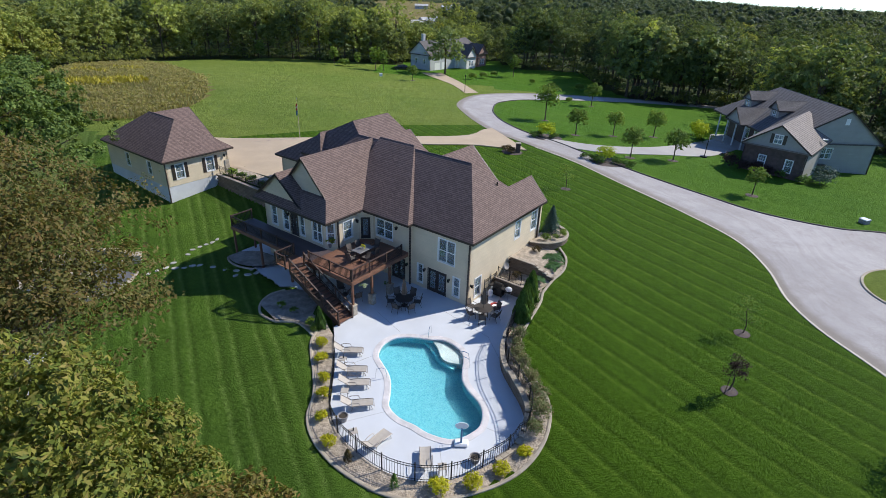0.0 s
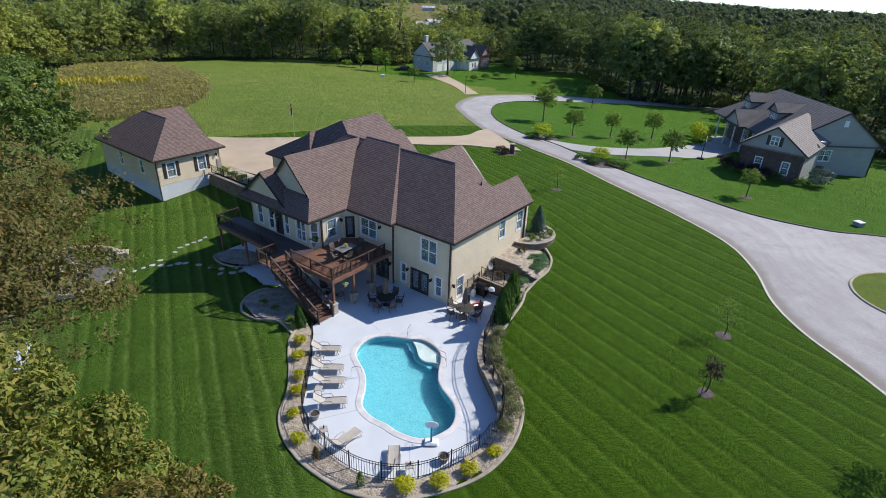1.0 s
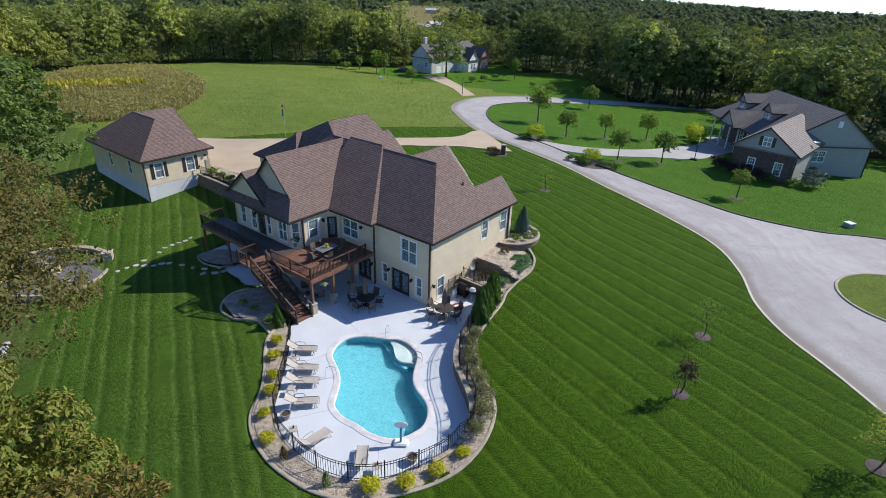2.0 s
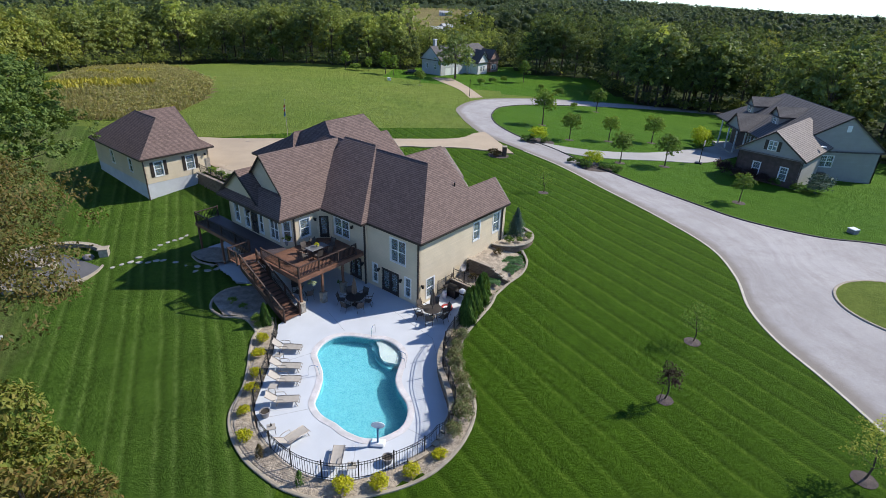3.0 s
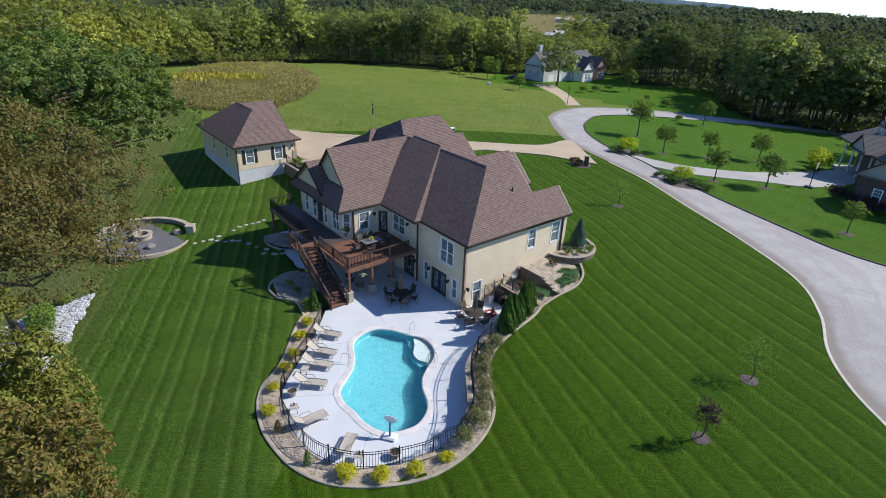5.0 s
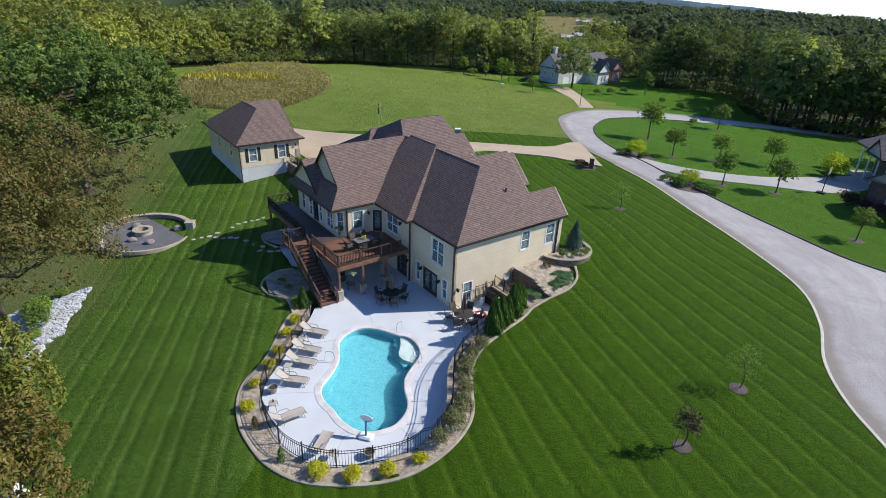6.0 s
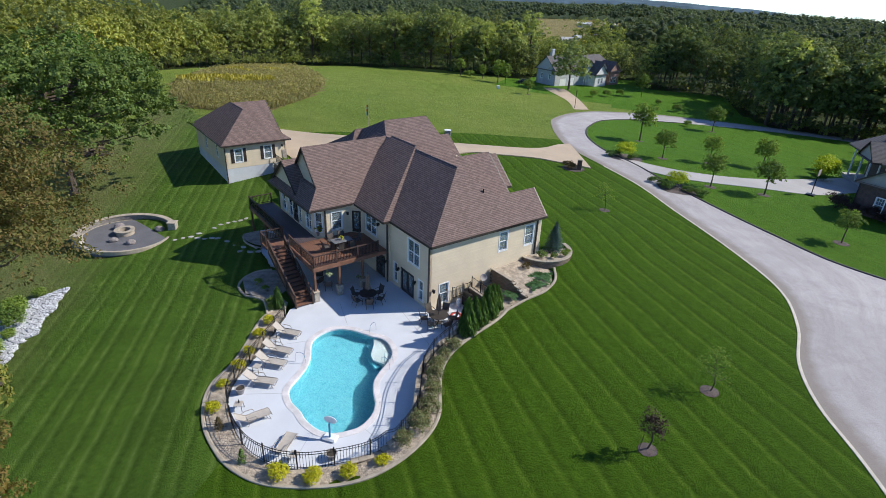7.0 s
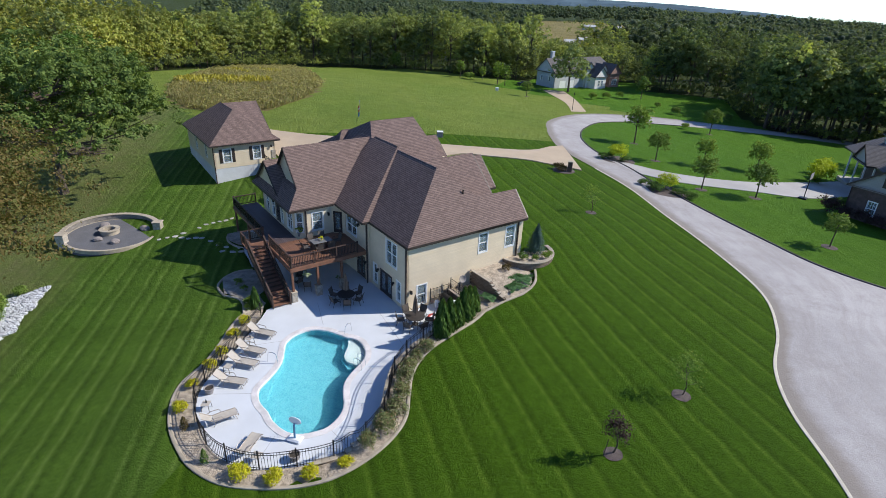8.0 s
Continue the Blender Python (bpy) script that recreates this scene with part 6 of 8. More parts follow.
# ---- walls of blocks ----
def along(path):
    run = [0.0]
    for a, b in zip(path, path[1:]):
        run.append(run[-1] + (Vector(b[:2]) - Vector(a[:2])).length)

    def at(s):
        s = min(max(s, 0), run[-1] - 1e-6)
        k = max(i for i in range(len(run) - 1) if run[i] <= s)
        a, b = Vector((*path[k][:2], 0)), Vector((*path[k + 1][:2], 0))
        d = b - a
        return a + d * ((s - run[k]) / max(1e-9, run[k + 1] - run[k])), math.atan2(d.y, d.x)
    return at, run[-1]


_block = {}


def shaped(key, x, y, z, bevel, material):
    if key not in _block:
        bm = boxes((-x / 2, -y / 2, 0, x / 2, y / 2, z), bevel=bevel)
        me = bpy.data.meshes.new(key)
        bmesh.ops.recalc_face_normals(bm, faces=bm.faces)
        bm.to_mesh(me)
        bm.free()
        me.materials.append(material)
        _block[key] = me
    return _block[key]


def block_wall(label, path, z0, top, deep=0.26, course=0.15, size=0.42, name="retaining_wall", cap=True, material="block", capmat="cap"):
    """A dry wall of split blocks along a plan path. top: height, or a function of the run and the place."""
    w = thing(name, label, "wall", kind="structure")
    at, length = along(path)
    rng = random.Random(len(path) * 7 + int(length * 10))
    n = max(1, round(length / size))
    step_ = length / n
    get = top if callable(top) else (lambda s, p: top)
    me = shaped("block_%s_%.3f_%.2f" % (material, step_, deep), step_ * 0.985, deep, course * 0.97, 0.012, M[material])
    mc = shaped("cap_%s_%.3f_%.2f" % (capmat, step_, deep), step_ * 0.99, deep + 0.1, 0.08, 0.015, M[capmat])
    for k in range(n):
        p, a = at((k + 0.5) * step_)
        zt = get((k + 0.5) * step_, p)
        c = max(1, round((zt - z0) / course))
        for i in range(c):
            q, b = at((k + (0.5 if i % 2 else 0.98)) * step_)
            ob = part("block", me, None, w)
            ob.matrix_basis = Matrix.Translation((q.x + rng.uniform(-0.008, 0.008), q.y + rng.uniform(-0.008, 0.008), z0 + i * course)) @ Matrix.Rotation(b, 4, "Z")
        if cap:
            ob = part("cap", mc, None, w)
            ob.matrix_basis = Matrix.Translation((p.x, p.y, z0 + c * course)) @ Matrix.Rotation(a + rng.uniform(-0.01, 0.01), 4, "Z")
    return w


_edge = [(p.x, p.y) for p in spline(DECK_EDGE, 160)]
_right = [p for p in _edge if p[0] > 3.2 and p[1] > 21.2]
block_wall("curved tan block wall along the pool deck", [(x + 0.12, y) for x, y in _right], 0.0, lambda s, p: 0.12 + 0.75 * step(3.5, 5.2, p.x) * step(21.5, 25, p.y))
block_wall("low brown block wall behind the grill", [spot(-0.2, 4.05), spot(3.0, 4.05)], 0.0, 0.98)
block_wall("stepped brown block wall of the upper terrace", [spot(-0.2, 6.4), spot(3.9, 6.4)], 0.75, lambda s, p: 2.15 - 0.6 * step(1.8, 4.1, s))
_ring = [spot(-0.5 + 2.55 * math.cos(a), 12.5 + 2.55 * math.sin(a)) for a in [radians(-84 + 8 * k) for k in range(22)]]
block_wall("curved tan block wall of a raised bed", _ring, 1.2, 2.25, size=0.36)
block_wall("brown block wall below the forecourt", [spot(-36.5, 1.3), spot(-30, 1.3), spot(-24.0, 1.3), spot(-22.6, 0.4)], 0.2, 2.6, size=0.6, course=0.2)


def terrace(A, B, za, zb, label, stuff="stone_mulch"):
    bm = bmesh.new()
    P, Q = spline(A, 16), spline(B, 16)
    rows = []
    for i, (p, q) in enumerate(zip(P, Q)):
        t = i / 15
        row = []
        for k in range(7):
            r = p.lerp(q, k / 6)
            z = (za[0] * (1 - t) + za[1] * t) * (1 - k / 6) + (zb(q) * k / 6) + 0.03 * noise.noise((r.x * 2, r.y * 2, 4))
            row.append(bm.verts.new((r.x, r.y, z)))
        rows.append(row)
    for r, s in zip(rows, rows[1:]):
        for k in range(6):
            bm.faces.new((r[k], r[k + 1], s[k + 1], s[k]))
    tagged(part("planting_bed", bm, M[stuff]), label, "planting bed", kind="structure")


_out = lambda q: natural(q.x, q.y) + 0.05
terrace([spot(-0.3, 4.1)[:2], spot(-0.3, 5.2)[:2], spot(-0.3, 6.35)[:2]], [(8.65, 37.9), (9.1, 38.9), (9.8, 39.8)], (0.8, 0.8), lambda q: natural(q.x, q.y) - 0.05, "stone mulch terrace between two block walls")
terrace([spot(-0.3, 6.45)[:2], spot(-0.3, 8.4)[:2], spot(-0.3, 10.4)[:2]], [(9.8, 39.8), (11.0, 41.4), (11.6, 43.3)], (1.9, 2.0), _out, "stone mulch terrace beside the house")
terrace([spot(-0.3, 10.4)[:2], spot(-0.3, 11.0)[:2]], [(11.6, 43.3), (11.3, 45.0)], (2.0, 2.0), _out, "stone mulch at the foot of the raised bed")
bm = bmesh.new()
_c = bm.verts.new(spot(-0.5, 12.5, 2.2))
_r = [bm.verts.new(spot(-0.5 + 2.5 * math.cos(a), 12.5 + 2.5 * math.sin(a), 2.17)) for a in [radians(-90 + 10 * k) for k in range(20)]]
for _a, _b in zip(_r, _r[1:]):
    bm.faces.new((_c, _a, _b))
tagged(part("planting_bed", bm, M["stone_mulch"]), "raised round bed with stone mulch", "planting bed", kind="structure")
terrace([spot(x, 4.3)[:2] for x in (-36.2, -30.0, -23.0)], [spot(x, 1.95)[:2] for x in (-36.2, -30.0, -23.0)], (2.62, 2.62), lambda q: 2.6, "stone mulch strip behind the forecourt wall")
terrace([(-13.9, 36.6), (-13.6, 38.1), (-11.6, 39.2), (-9.4, 37.8)], [(-12.2, 34.6), (-11.2, 35.2), (-10.2, 35.0), (-9.6, 34.6)], (0.06, 0.06), lambda q: 0.06, "kidney bed of grey pebbles beside the stairs", "pebble_grey")
kerbing("kerb", [(-12.2, 34.6), (-13.6, 35.6), (-14.0, 36.9), (-13.6, 38.2), (-12.6, 39.0)], M["edging"], "curved edging of the kidney bed", w=0.18, h=0.12, n=50)
terrace([(-8.4, 34.6), (-9.4, 35.4), (-10.6, 36.6)], [(-8.9, 32.6), (-10.4, 34.4), (-12.2, 34.7)], (0.05, 0.05), lambda q: 0.05, "pebble bed at the foot of the stairs", "pebble_grey")
kerbing("kerb", [(-8.85, 32.6), (-10.4, 34.3), (-12.2, 34.6)], M["edging"], "curved edging beside the stairs", w=0.18, h=0.12, n=30)


# ---- fence round the pool ----
def fence():
    f = thing("pool_fence", "black iron picket fence round the pool deck", "fence")
    path = [Vector((p[0] + (0.32 if p[0] > 3.6 and p[1] > 23 else 0.0), p[1], 0)) for p in _edge]
    at, length = along([tuple(p) for p in path])
    n = 20
    picket = shaped("picket", 0.019, 0.019, 1.2, 0.0, M["iron"])

    def base(s):
        p, a = at(s)
        return Vector((p.x, p.y, 0.02 + 0.78 * step(3.7, 5.2, p.x) * step(21.7, 25, p.y))), a
    for k in range(n + 1):
        p, a = base(length * k / n)
        post = part("post", boxes((-0.032, -0.032, -0.1, 0.032, 0.032, 1.27), bevel=0.006), M["iron"], f)
        post.matrix_basis = Matrix.Translation(p) @ Matrix.Rotation(a, 4, "Z")
        part("finial", lathe(bmesh.new(), [(0.036, 0), (0.045, 0.02), (0.03, 0.05), (0.01, 0.07)], 0, 0, 1.27, 8), M["iron"], post)
    for k in range(n):
        s0, s1 = length * k / n, length * (k + 1) / n
        for h in (0.12, 1.0, 1.16):
            pts = [base(s0 + (s1 - s0) * i / 4)[0] + Vector((0, 0, h)) for i in range(5)]
            part("rail", tube(bmesh.new(), pts, 0.018, 4), M["iron"], f)
        m = int((s1 - s0) / 0.15)
        for i in range(1, m):
            p, a = base(s0 + (s1 - s0) * i / m)
            ob = part("picket", picket, None, f)
            ob.matrix_basis = Matrix.Translation(p) @ Matrix.Rotation(a, 4, "Z")


fence()


def short_fence(a, b, z, n=3):
    f = thing("terrace_fence", "short black iron fence on the block wall", "fence")
    a, b = Vector(a), Vector(b)
    for k in range(n):
        p = a.lerp(b, k / (n - 1))
        part("post", boxes((p.x - 0.03, p.y - 0.03, z - 0.1, p.x + 0.03, p.y + 0.03, z + 1.1)), M["iron"], f)
    for h in (0.1, 1.0):
        part("rail", tube(bmesh.new(), [a + Vector((0, 0, z + h)), b + Vector((0, 0, z + h))], 0.02, 4), M["iron"], f)
    m = int((b - a).length / 0.13)
    bar = bpy.data.meshes.new("picket")
    bm = boxes((-0.009, -0.009, 0.1, 0.009, 0.009, 1.0))
    bm.to_mesh(bar)
    bm.free()
    bar.materials.append(M["iron"])
    for k in range(1, m):
        p = a.lerp(b, k / m)
        part("picket", bar, None, f).matrix_basis = Matrix.Translation((p.x, p.y, z))


short_fence(spot(0.05, 4.1)[:] , spot(2.3, 4.1)[:], 1.05)
short_fence(spot(-0.05, 2.2)[:], spot(-0.05, 4.0)[:], 0.55, 2)
short_fence(spot(-24.0, 1.5)[:], spot(-36.2, 1.5)[:], 2.6, 6)


# ---- furniture by the pool ----
M["sling"] = plain("sling_fabric", (0.42, 0.38, 0.33), 0.8, 0.08, 4, 60, 0.15, 0.003, each=0.1)
M["frame_tan"] = plain("tan_aluminium", (0.33, 0.29, 0.25), 0.4, 0.1, 5, 30, 0.05, metal=0.5)
M["chair_dark"] = plain("dark_bronze", (0.05, 0.042, 0.038), 0.5, 0.2, 5, 30, 0.1, metal=0.3)
M["mesh_dark"] = plain("dark_sling", (0.09, 0.075, 0.065), 0.85, 0.15, 5, 60, 0.15)
M["umbrella"] = plain("umbrella_cloth", (0.20, 0.15, 0.115), 0.9, 0.15, 5, 40, 0.2)
M["pot"] = plain("grey_pot", (0.27, 0.25, 0.24), 0.8, 0.2, 4, 20, 0.3)
M["soil"] = plain("soil", (0.05, 0.04, 0.03), 0.95, 0.3, 6, 30, 0.5)
M["chrome"] = plain("chrome", (0.7, 0.72, 0.74), 0.2, 0.05, 4, 30, 0.02, metal=1.0)
M["plastic_white"] = plain("white_plastic", (0.75, 0.76, 0.78), 0.4, 0.05, 3, 30, 0.05)
M["plastic_blue"] = plain("blue_plastic", (0.04, 0.16, 0.30), 0.4, 0.1, 3, 30, 0.05)
M["red"] = plain("red_paint", (0.45, 0.04, 0.03), 0.45, 0.15, 3, 30, 0.05)
M["slate"] = plain("slate_top", (0.15, 0.15, 0.155), 0.5, 0.15, 5, 30, 0.15)


def build_lounger():
    t = thing("sun_lounger", "tan sling sun lounger with its back raised", "sun lounger", "sun loungers by the pool")
    F = M["frame_tan"]
    for y in (-0.31, 0.31):
        part("side_rail", tube(bmesh.new(), [(1.05, y, 0.24), (0.98, y, 0.34), (0.2, y, 0.37), (-0.32, y, 0.35)], 0.02, 6), F, t)
        part("back_rail", tube(bmesh.new(), [(-0.32, y, 0.36), (-0.95, y, 0.86)], 0.019, 6), F, t)
        part("armrest", tube(bmesh.new(), [(-0.5, y * 1.12, 0.55), (-0.3, y * 1.15, 0.62), (0.12, y * 1.15, 0.6), (0.22, y * 1.12, 0.38)], 0.02, 6), F, t)
        part("leg", tube(bmesh.new(), [(0.82, y, 0.35), (0.95, y, 0.0)], 0.018, 6), F, t)
        part("leg", tube(bmesh.new(), [(-0.2, y, 0.36), (-0.35, y, 0.0)], 0.018, 6), F, t)
    part("foot_bar", tube(bmesh.new(), [(1.05, -0.31, 0.24), (1.05, 0.31, 0.24)], 0.019, 6), F, t)
    bm = bmesh.new()
    grid_sheet(bm, [(1.0, 0.335), (0.6, 0.33), (0.2, 0.345), (-0.3, 0.34)], 0.3)
    part("seat", bm, M["sling"], t, "taut tan mesh seat")
    bm = bmesh.new()
    grid_sheet(bm, [(-0.34, 0.36), (-0.62, 0.57), (-0.95, 0.85)], 0.3)
    part("backrest", bm, M["sling"], t)
    return t


def grid_sheet(bm, profile, half, thick=0.015, seg=4):
    """A thin cloth that sags between its rails."""
    top, low = [], []
    for x, z in profile:
        top.append([bm.verts.new((x, -half + 2 * half * k / seg, z - 0.02 * math.sin(math.pi * k / seg))) for k in range(seg + 1)])
        low.append([bm.verts.new((x, -half + 2 * half * k / seg, z - thick - 0.02 * math.sin(math.pi * k / seg))) for k in range(seg + 1)])
    for S_, flip in ((top, False), (low, True)):
        for r, s in zip(S_, S_[1:]):
            for k in range(seg):
                q = (r[k], r[k + 1], s[k + 1], s[k])
                bm.faces.new(q[::-1] if flip else q)
    for k in range(seg):
        bm.faces.new((top[0][k], low[0][k], low[0][k + 1], top[0][k + 1]))
        bm.faces.new((top[-1][k], top[-1][k + 1], low[-1][k + 1], low[-1][k]))
    for k in (0, seg):
        for i in range(len(profile) - 1):
            bm.faces.new((top[i][k], top[i + 1][k], low[i + 1][k], low[i][k]))


lounger = build_lounger()
lounger.matrix_basis = pose(-6.05, 30.75, 0.0, 0, 0, 3)
for x, y, a in ((-5.5, 28.72, 3), (-5.15, 27.4, 5), (-4.7, 25.5, 10), (-3.2, 22.5, 52), (-0.35, 21.2, 94)):
    copy_thing(lounger, pose(x, y, 0, 0, 0, a))


def build_side_table():
    t = thing("side_table", "small square tan metal side table", "side table", "side tables by the pool")
    part("tabletop", boxes((-0.24, -0.24, 0.42, 0.24, 0.24, 0.45), bevel=0.01), M["sling"], t)
    for x in (-0.2, 0.2):
        for y in (-0.2, 0.2):
            part("leg", tube(bmesh.new(), [(x, y, 0.42), (x * 1.15, y * 1.15, 0.0)], 0.016, 6), M["chair_dark"], t)
    return t


side_table = build_side_table()
side_table.matrix_basis = pose(-6.25, 29.65, 0, 0, 0, -12)
for x, y, a in ((-5.6, 26.5, 0), (-4.55, 23.1, 20), (0.55, 20.75, 5)):
    copy_thing(side_table, pose(x, y, 0, 0, 0, a))
for x, y, z in ((-4.55, 23.15, 0.455), (0.57, 20.8, 0.455), (-6.2, 29.7, 0.455)):
    b = thing("bottle", "small dark bottle on the side table", "bottle", m=pose(x, y, z))
    part("body", lathe(bmesh.new(), [(0.04, 0), (0.042, 0.14), (0.02, 0.19), (0.018, 0.24)], sides=10), M["iron"], b)


def flower_pot(x, y, label="round grey planter pot with bare soil"):
    t = thing("plant_pot", label, "plant pot", m=pose(x, y, 0))
    part("pot", lathe(bmesh.new(), [(0.2, 0), (0.29, 0.34), (0.32, 0.36), (0.32, 0.42), (0.27, 0.42), (0.25, 0.34)], sides=20), M["pot"], t)
    part("soil", lathe(bmesh.new(), [(0.25, 0.30), (0.24, 0.36)], sides=20), M["soil"], t)


flower_pot(-5.35, 24.35)
flower_pot(2.35, 21.5)


def build_chair():
    t = thing("patio_chair", "dark bronze patio chair with a mesh seat", "chair", "patio chairs")
    C = M["chair_dark"]
    bm = bmesh.new()
    grid_sheet(bm, [(0.25, 0.44), (0.0, 0.43), (-0.24, 0.42)], 0.25)
    part("seat", bm, M["mesh_dark"], t)
    bm = bmesh.new()
    grid_sheet(bm, [(-0.24, 0.43), (-0.3, 0.7), (-0.4, 0.98)], 0.25)
    part("backrest", bm, M["mesh_dark"], t)
    for y in (-0.27, 0.27):
        part("side_rail", tube(bmesh.new(), [(0.27, y, 0.44), (-0.24, y, 0.42), (-0.31, y, 0.72), (-0.42, y, 1.02)], 0.018, 6), C, t)
        part("armrest", tube(bmesh.new(), [(-0.3, y * 1.06, 0.66), (0.0, y * 1.1, 0.67), (0.26, y * 1.08, 0.63), (0.28, y, 0.44)], 0.02, 6), C, t)
        part("leg", tube(bmesh.new(), [(0.25, y, 0.44), (0.3, y, 0.0)], 0.017, 6), C, t)
        part("leg", tube(bmesh.new(), [(-0.2, y, 0.42), (-0.36, y, 0.0)], 0.017, 6), C, t)
    return t


def build_table(x, y, z=0.0, r=0.72, sx=1.0, material="chair_dark", label="round dark bronze patio table", m=None):
    t = thing("patio_table", label, "table", m=m or pose(x, y, z))
    bm = lathe(bmesh.new(), [(r * 0.96, 0.70), (r, 0.705), (r, 0.73), (r * 0.97, 0.74)], sides=28)
    bmesh.ops.scale(bm, vec=(sx, 1, 1), verts=bm.verts)
    part("tabletop", bm, M[material], t)
    for k in range(4):
        a = k * math.pi / 2 + 0.78
        c, s = math.cos(a), math.sin(a)
        part("leg", tube(bmesh.new(), [(c * 0.5 * sx, s * 0.5, 0.0), (c * 0.42 * sx, s * 0.42, 0.35), (c * 0.5 * sx, s * 0.5, 0.7)], 0.022, 6), M["chair_dark"], t)
    return t


def closed_umbrella(x, y):
    t = thing("parasol", "closed brown parasol standing in the table", "parasol", m=pose(x, y, 0))
    part("pole", tube(bmesh.new(), [(0, 0, 0.05), (0, 0, 2.55)], 0.024, 8), M["chair_dark"], t)
    part("base", lathe(bmesh.new(), [(0.26, 0), (0.26, 0.05), (0.08, 0.09), (0.04, 0.3)], sides=18), M["chair_dark"], t)
    bm = bmesh.new()
    rings = []
    for r, z in ((0.05, 1.05), (0.17, 1.12), (0.15, 1.5), (0.11, 2.0), (0.05, 2.4), (0.015, 2.52)):
        rings.append([bm.verts.new(((r * (1 + 0.35 * math.cos(8 * a))) * math.cos(a), (r * (1 + 0.35 * math.cos(8 * a))) * math.sin(a), z)) for a in [2 * math.pi * k / 32 for k in range(32)]])
    for p, q in zip(rings, rings[1:]):
        for k in range(32):
            bm.faces.new((p[k], p[(k + 1) % 32], q[(k + 1) % 32], q[k]))
    bm.faces.new(rings[0][::-1])
    bm.faces.new(rings[-1])
    part("canopy", bm, M["umbrella"], t, "folded brown cloth")


chair = build_chair()
chair.matrix_basis = pose(-2.55 + 1.05, 37.2, 0, 0, 0, 180)


def chairs_round(x, y, z, r, n, skip=(), start=0.0, first=False):
    for k in range(n):
        if k in skip:
            continue
        a = start + 2 * math.pi * k / n
        copy_thing(chair, pose(x + r * math.cos(a), y + r * math.sin(a), z, 0, 0, math.degrees(a) + 180))


build_table(-2.55, 37.2)
closed_umbrella(-2.55, 37.2)
chairs_round(-2.55, 37.2, 0, 1.05, 6, skip=(0,))
build_table(3.75, 36.1, r=0.75)
closed_umbrella(3.75, 36.1)
chairs_round(3.75, 36.1, 0, 1.08, 6, start=0.4)
_t = spot(-8.7, -3.1)
table_ = thing("dining_table", "oblong dark slate-topped dining table on the deck", "table", m=pose(_t.x, _t.y, ZD, 0, 0, -37 + 90))
part("tabletop", boxes((-0.85, -0.5, 0.70, 0.85, 0.5, 0.74), bevel=0.012), M["slate"], table_)
for lx in (-0.75, 0.75):
    for ly in (-0.4, 0.4):
        part("leg", tube(bmesh.new(), [(lx, ly, 0.0), (lx, ly, 0.7)], 0.025, 6), M["chair_dark"], table_)
for lx, ly, a in ((-9.5, -3.6, 0), (-9.5, -2.6, 0), (-7.9, -3.6, 180), (-7.9, -2.6, 180), (-8.7, -1.7, -90), (-8.7, -4.5, 90)):
    p = spot(lx, ly)
    copy_thing(chair, pose(p.x, p.y, ZD, 0, 0, a - 37))
p = spot(-8.6, -5.6)
for lx, ly, a in ((-8.6, -5.4, 200), (-9.6, -4.9, -30), (-7.6, -5.0, 160)):
    p = spot(lx, ly)
    copy_thing(chair, pose(p.x, p.y, 0, 0, 0, a - 37))


def ball_plant(name, label, x, y, z, r, material, n=500, size=0.1, seed=1, flat=0.8, category="plant"):
    rng = np.random.default_rng(seed)
    P, N = crown_points(rng, [((0, 0, r * flat), (r, r, r * flat))] + [((rng.normal() * r * 0.4, rng.normal() * r * 0.4, r * flat * rng.uniform(0.9, 1.4)), (r * 0.55, r * 0.55, r * 0.5)) for _ in range(4)], n, r * 0.12, 0.75)
    P[:, 2] = np.maximum(P[:, 2], 0.02)
    t = thing(name, label, category, m=pose(x, y, z))
    part("foliage", quads("foliage", P, N, size, size * 0.55, material, rng), None, t)
    part("stem", tube(bmesh.new(), [(0, 0, -0.05), (0, 0, r)], 0.03, 5), M["bark"], t)
    return t


M["flower_pale"] = leafy("flower_pale", [(0.55, 0.58, 0.45), (0.3, 0.4, 0.15), (0.65, 0.66, 0.55)], 0.3, 0.05)
p = spot(-6.5, -5.4)
ball_plant("hanging_basket", "hanging basket of pale flowers under the deck", p.x, p.y, 1.75, 0.3, M["flower_pale"], 420, 0.09, 2)
part("chain", tube(bmesh.new(), [(0, 0, 0.4), (0, 0, 0.95)], 0.008, 4), M["iron"], bpy.data.objects["hanging_basket"])
p = spot(-12.0, -3.7)
ball_plant("potted_plant", "leafy green plant in a pot on the deck", p.x, p.y, ZD + 0.35, 0.36, M["leaf_green"], 300, 0.2, 3)
part("pot", lathe(bmesh.new(), [(0.16, -0.36), (0.22, 0.0), (0.2, 0.05)], sides=16), M["pot"], bpy.data.objects["potted_plant"])
ball_plant("table_plant", "low green plant on the deck table", _t.x, _t.y, ZD + 0.75, 0.22, M["leaf_gold"], 160, 0.1, 4)
p = spot(-6.42, -2.4)
ball_plant("pedestal_plant", "small dark plant on a stone pedestal", p.x - 0.3, p.y - 0.2, 0.92, 0.16, M["leaf_dark"], 120, 0.09, 5)

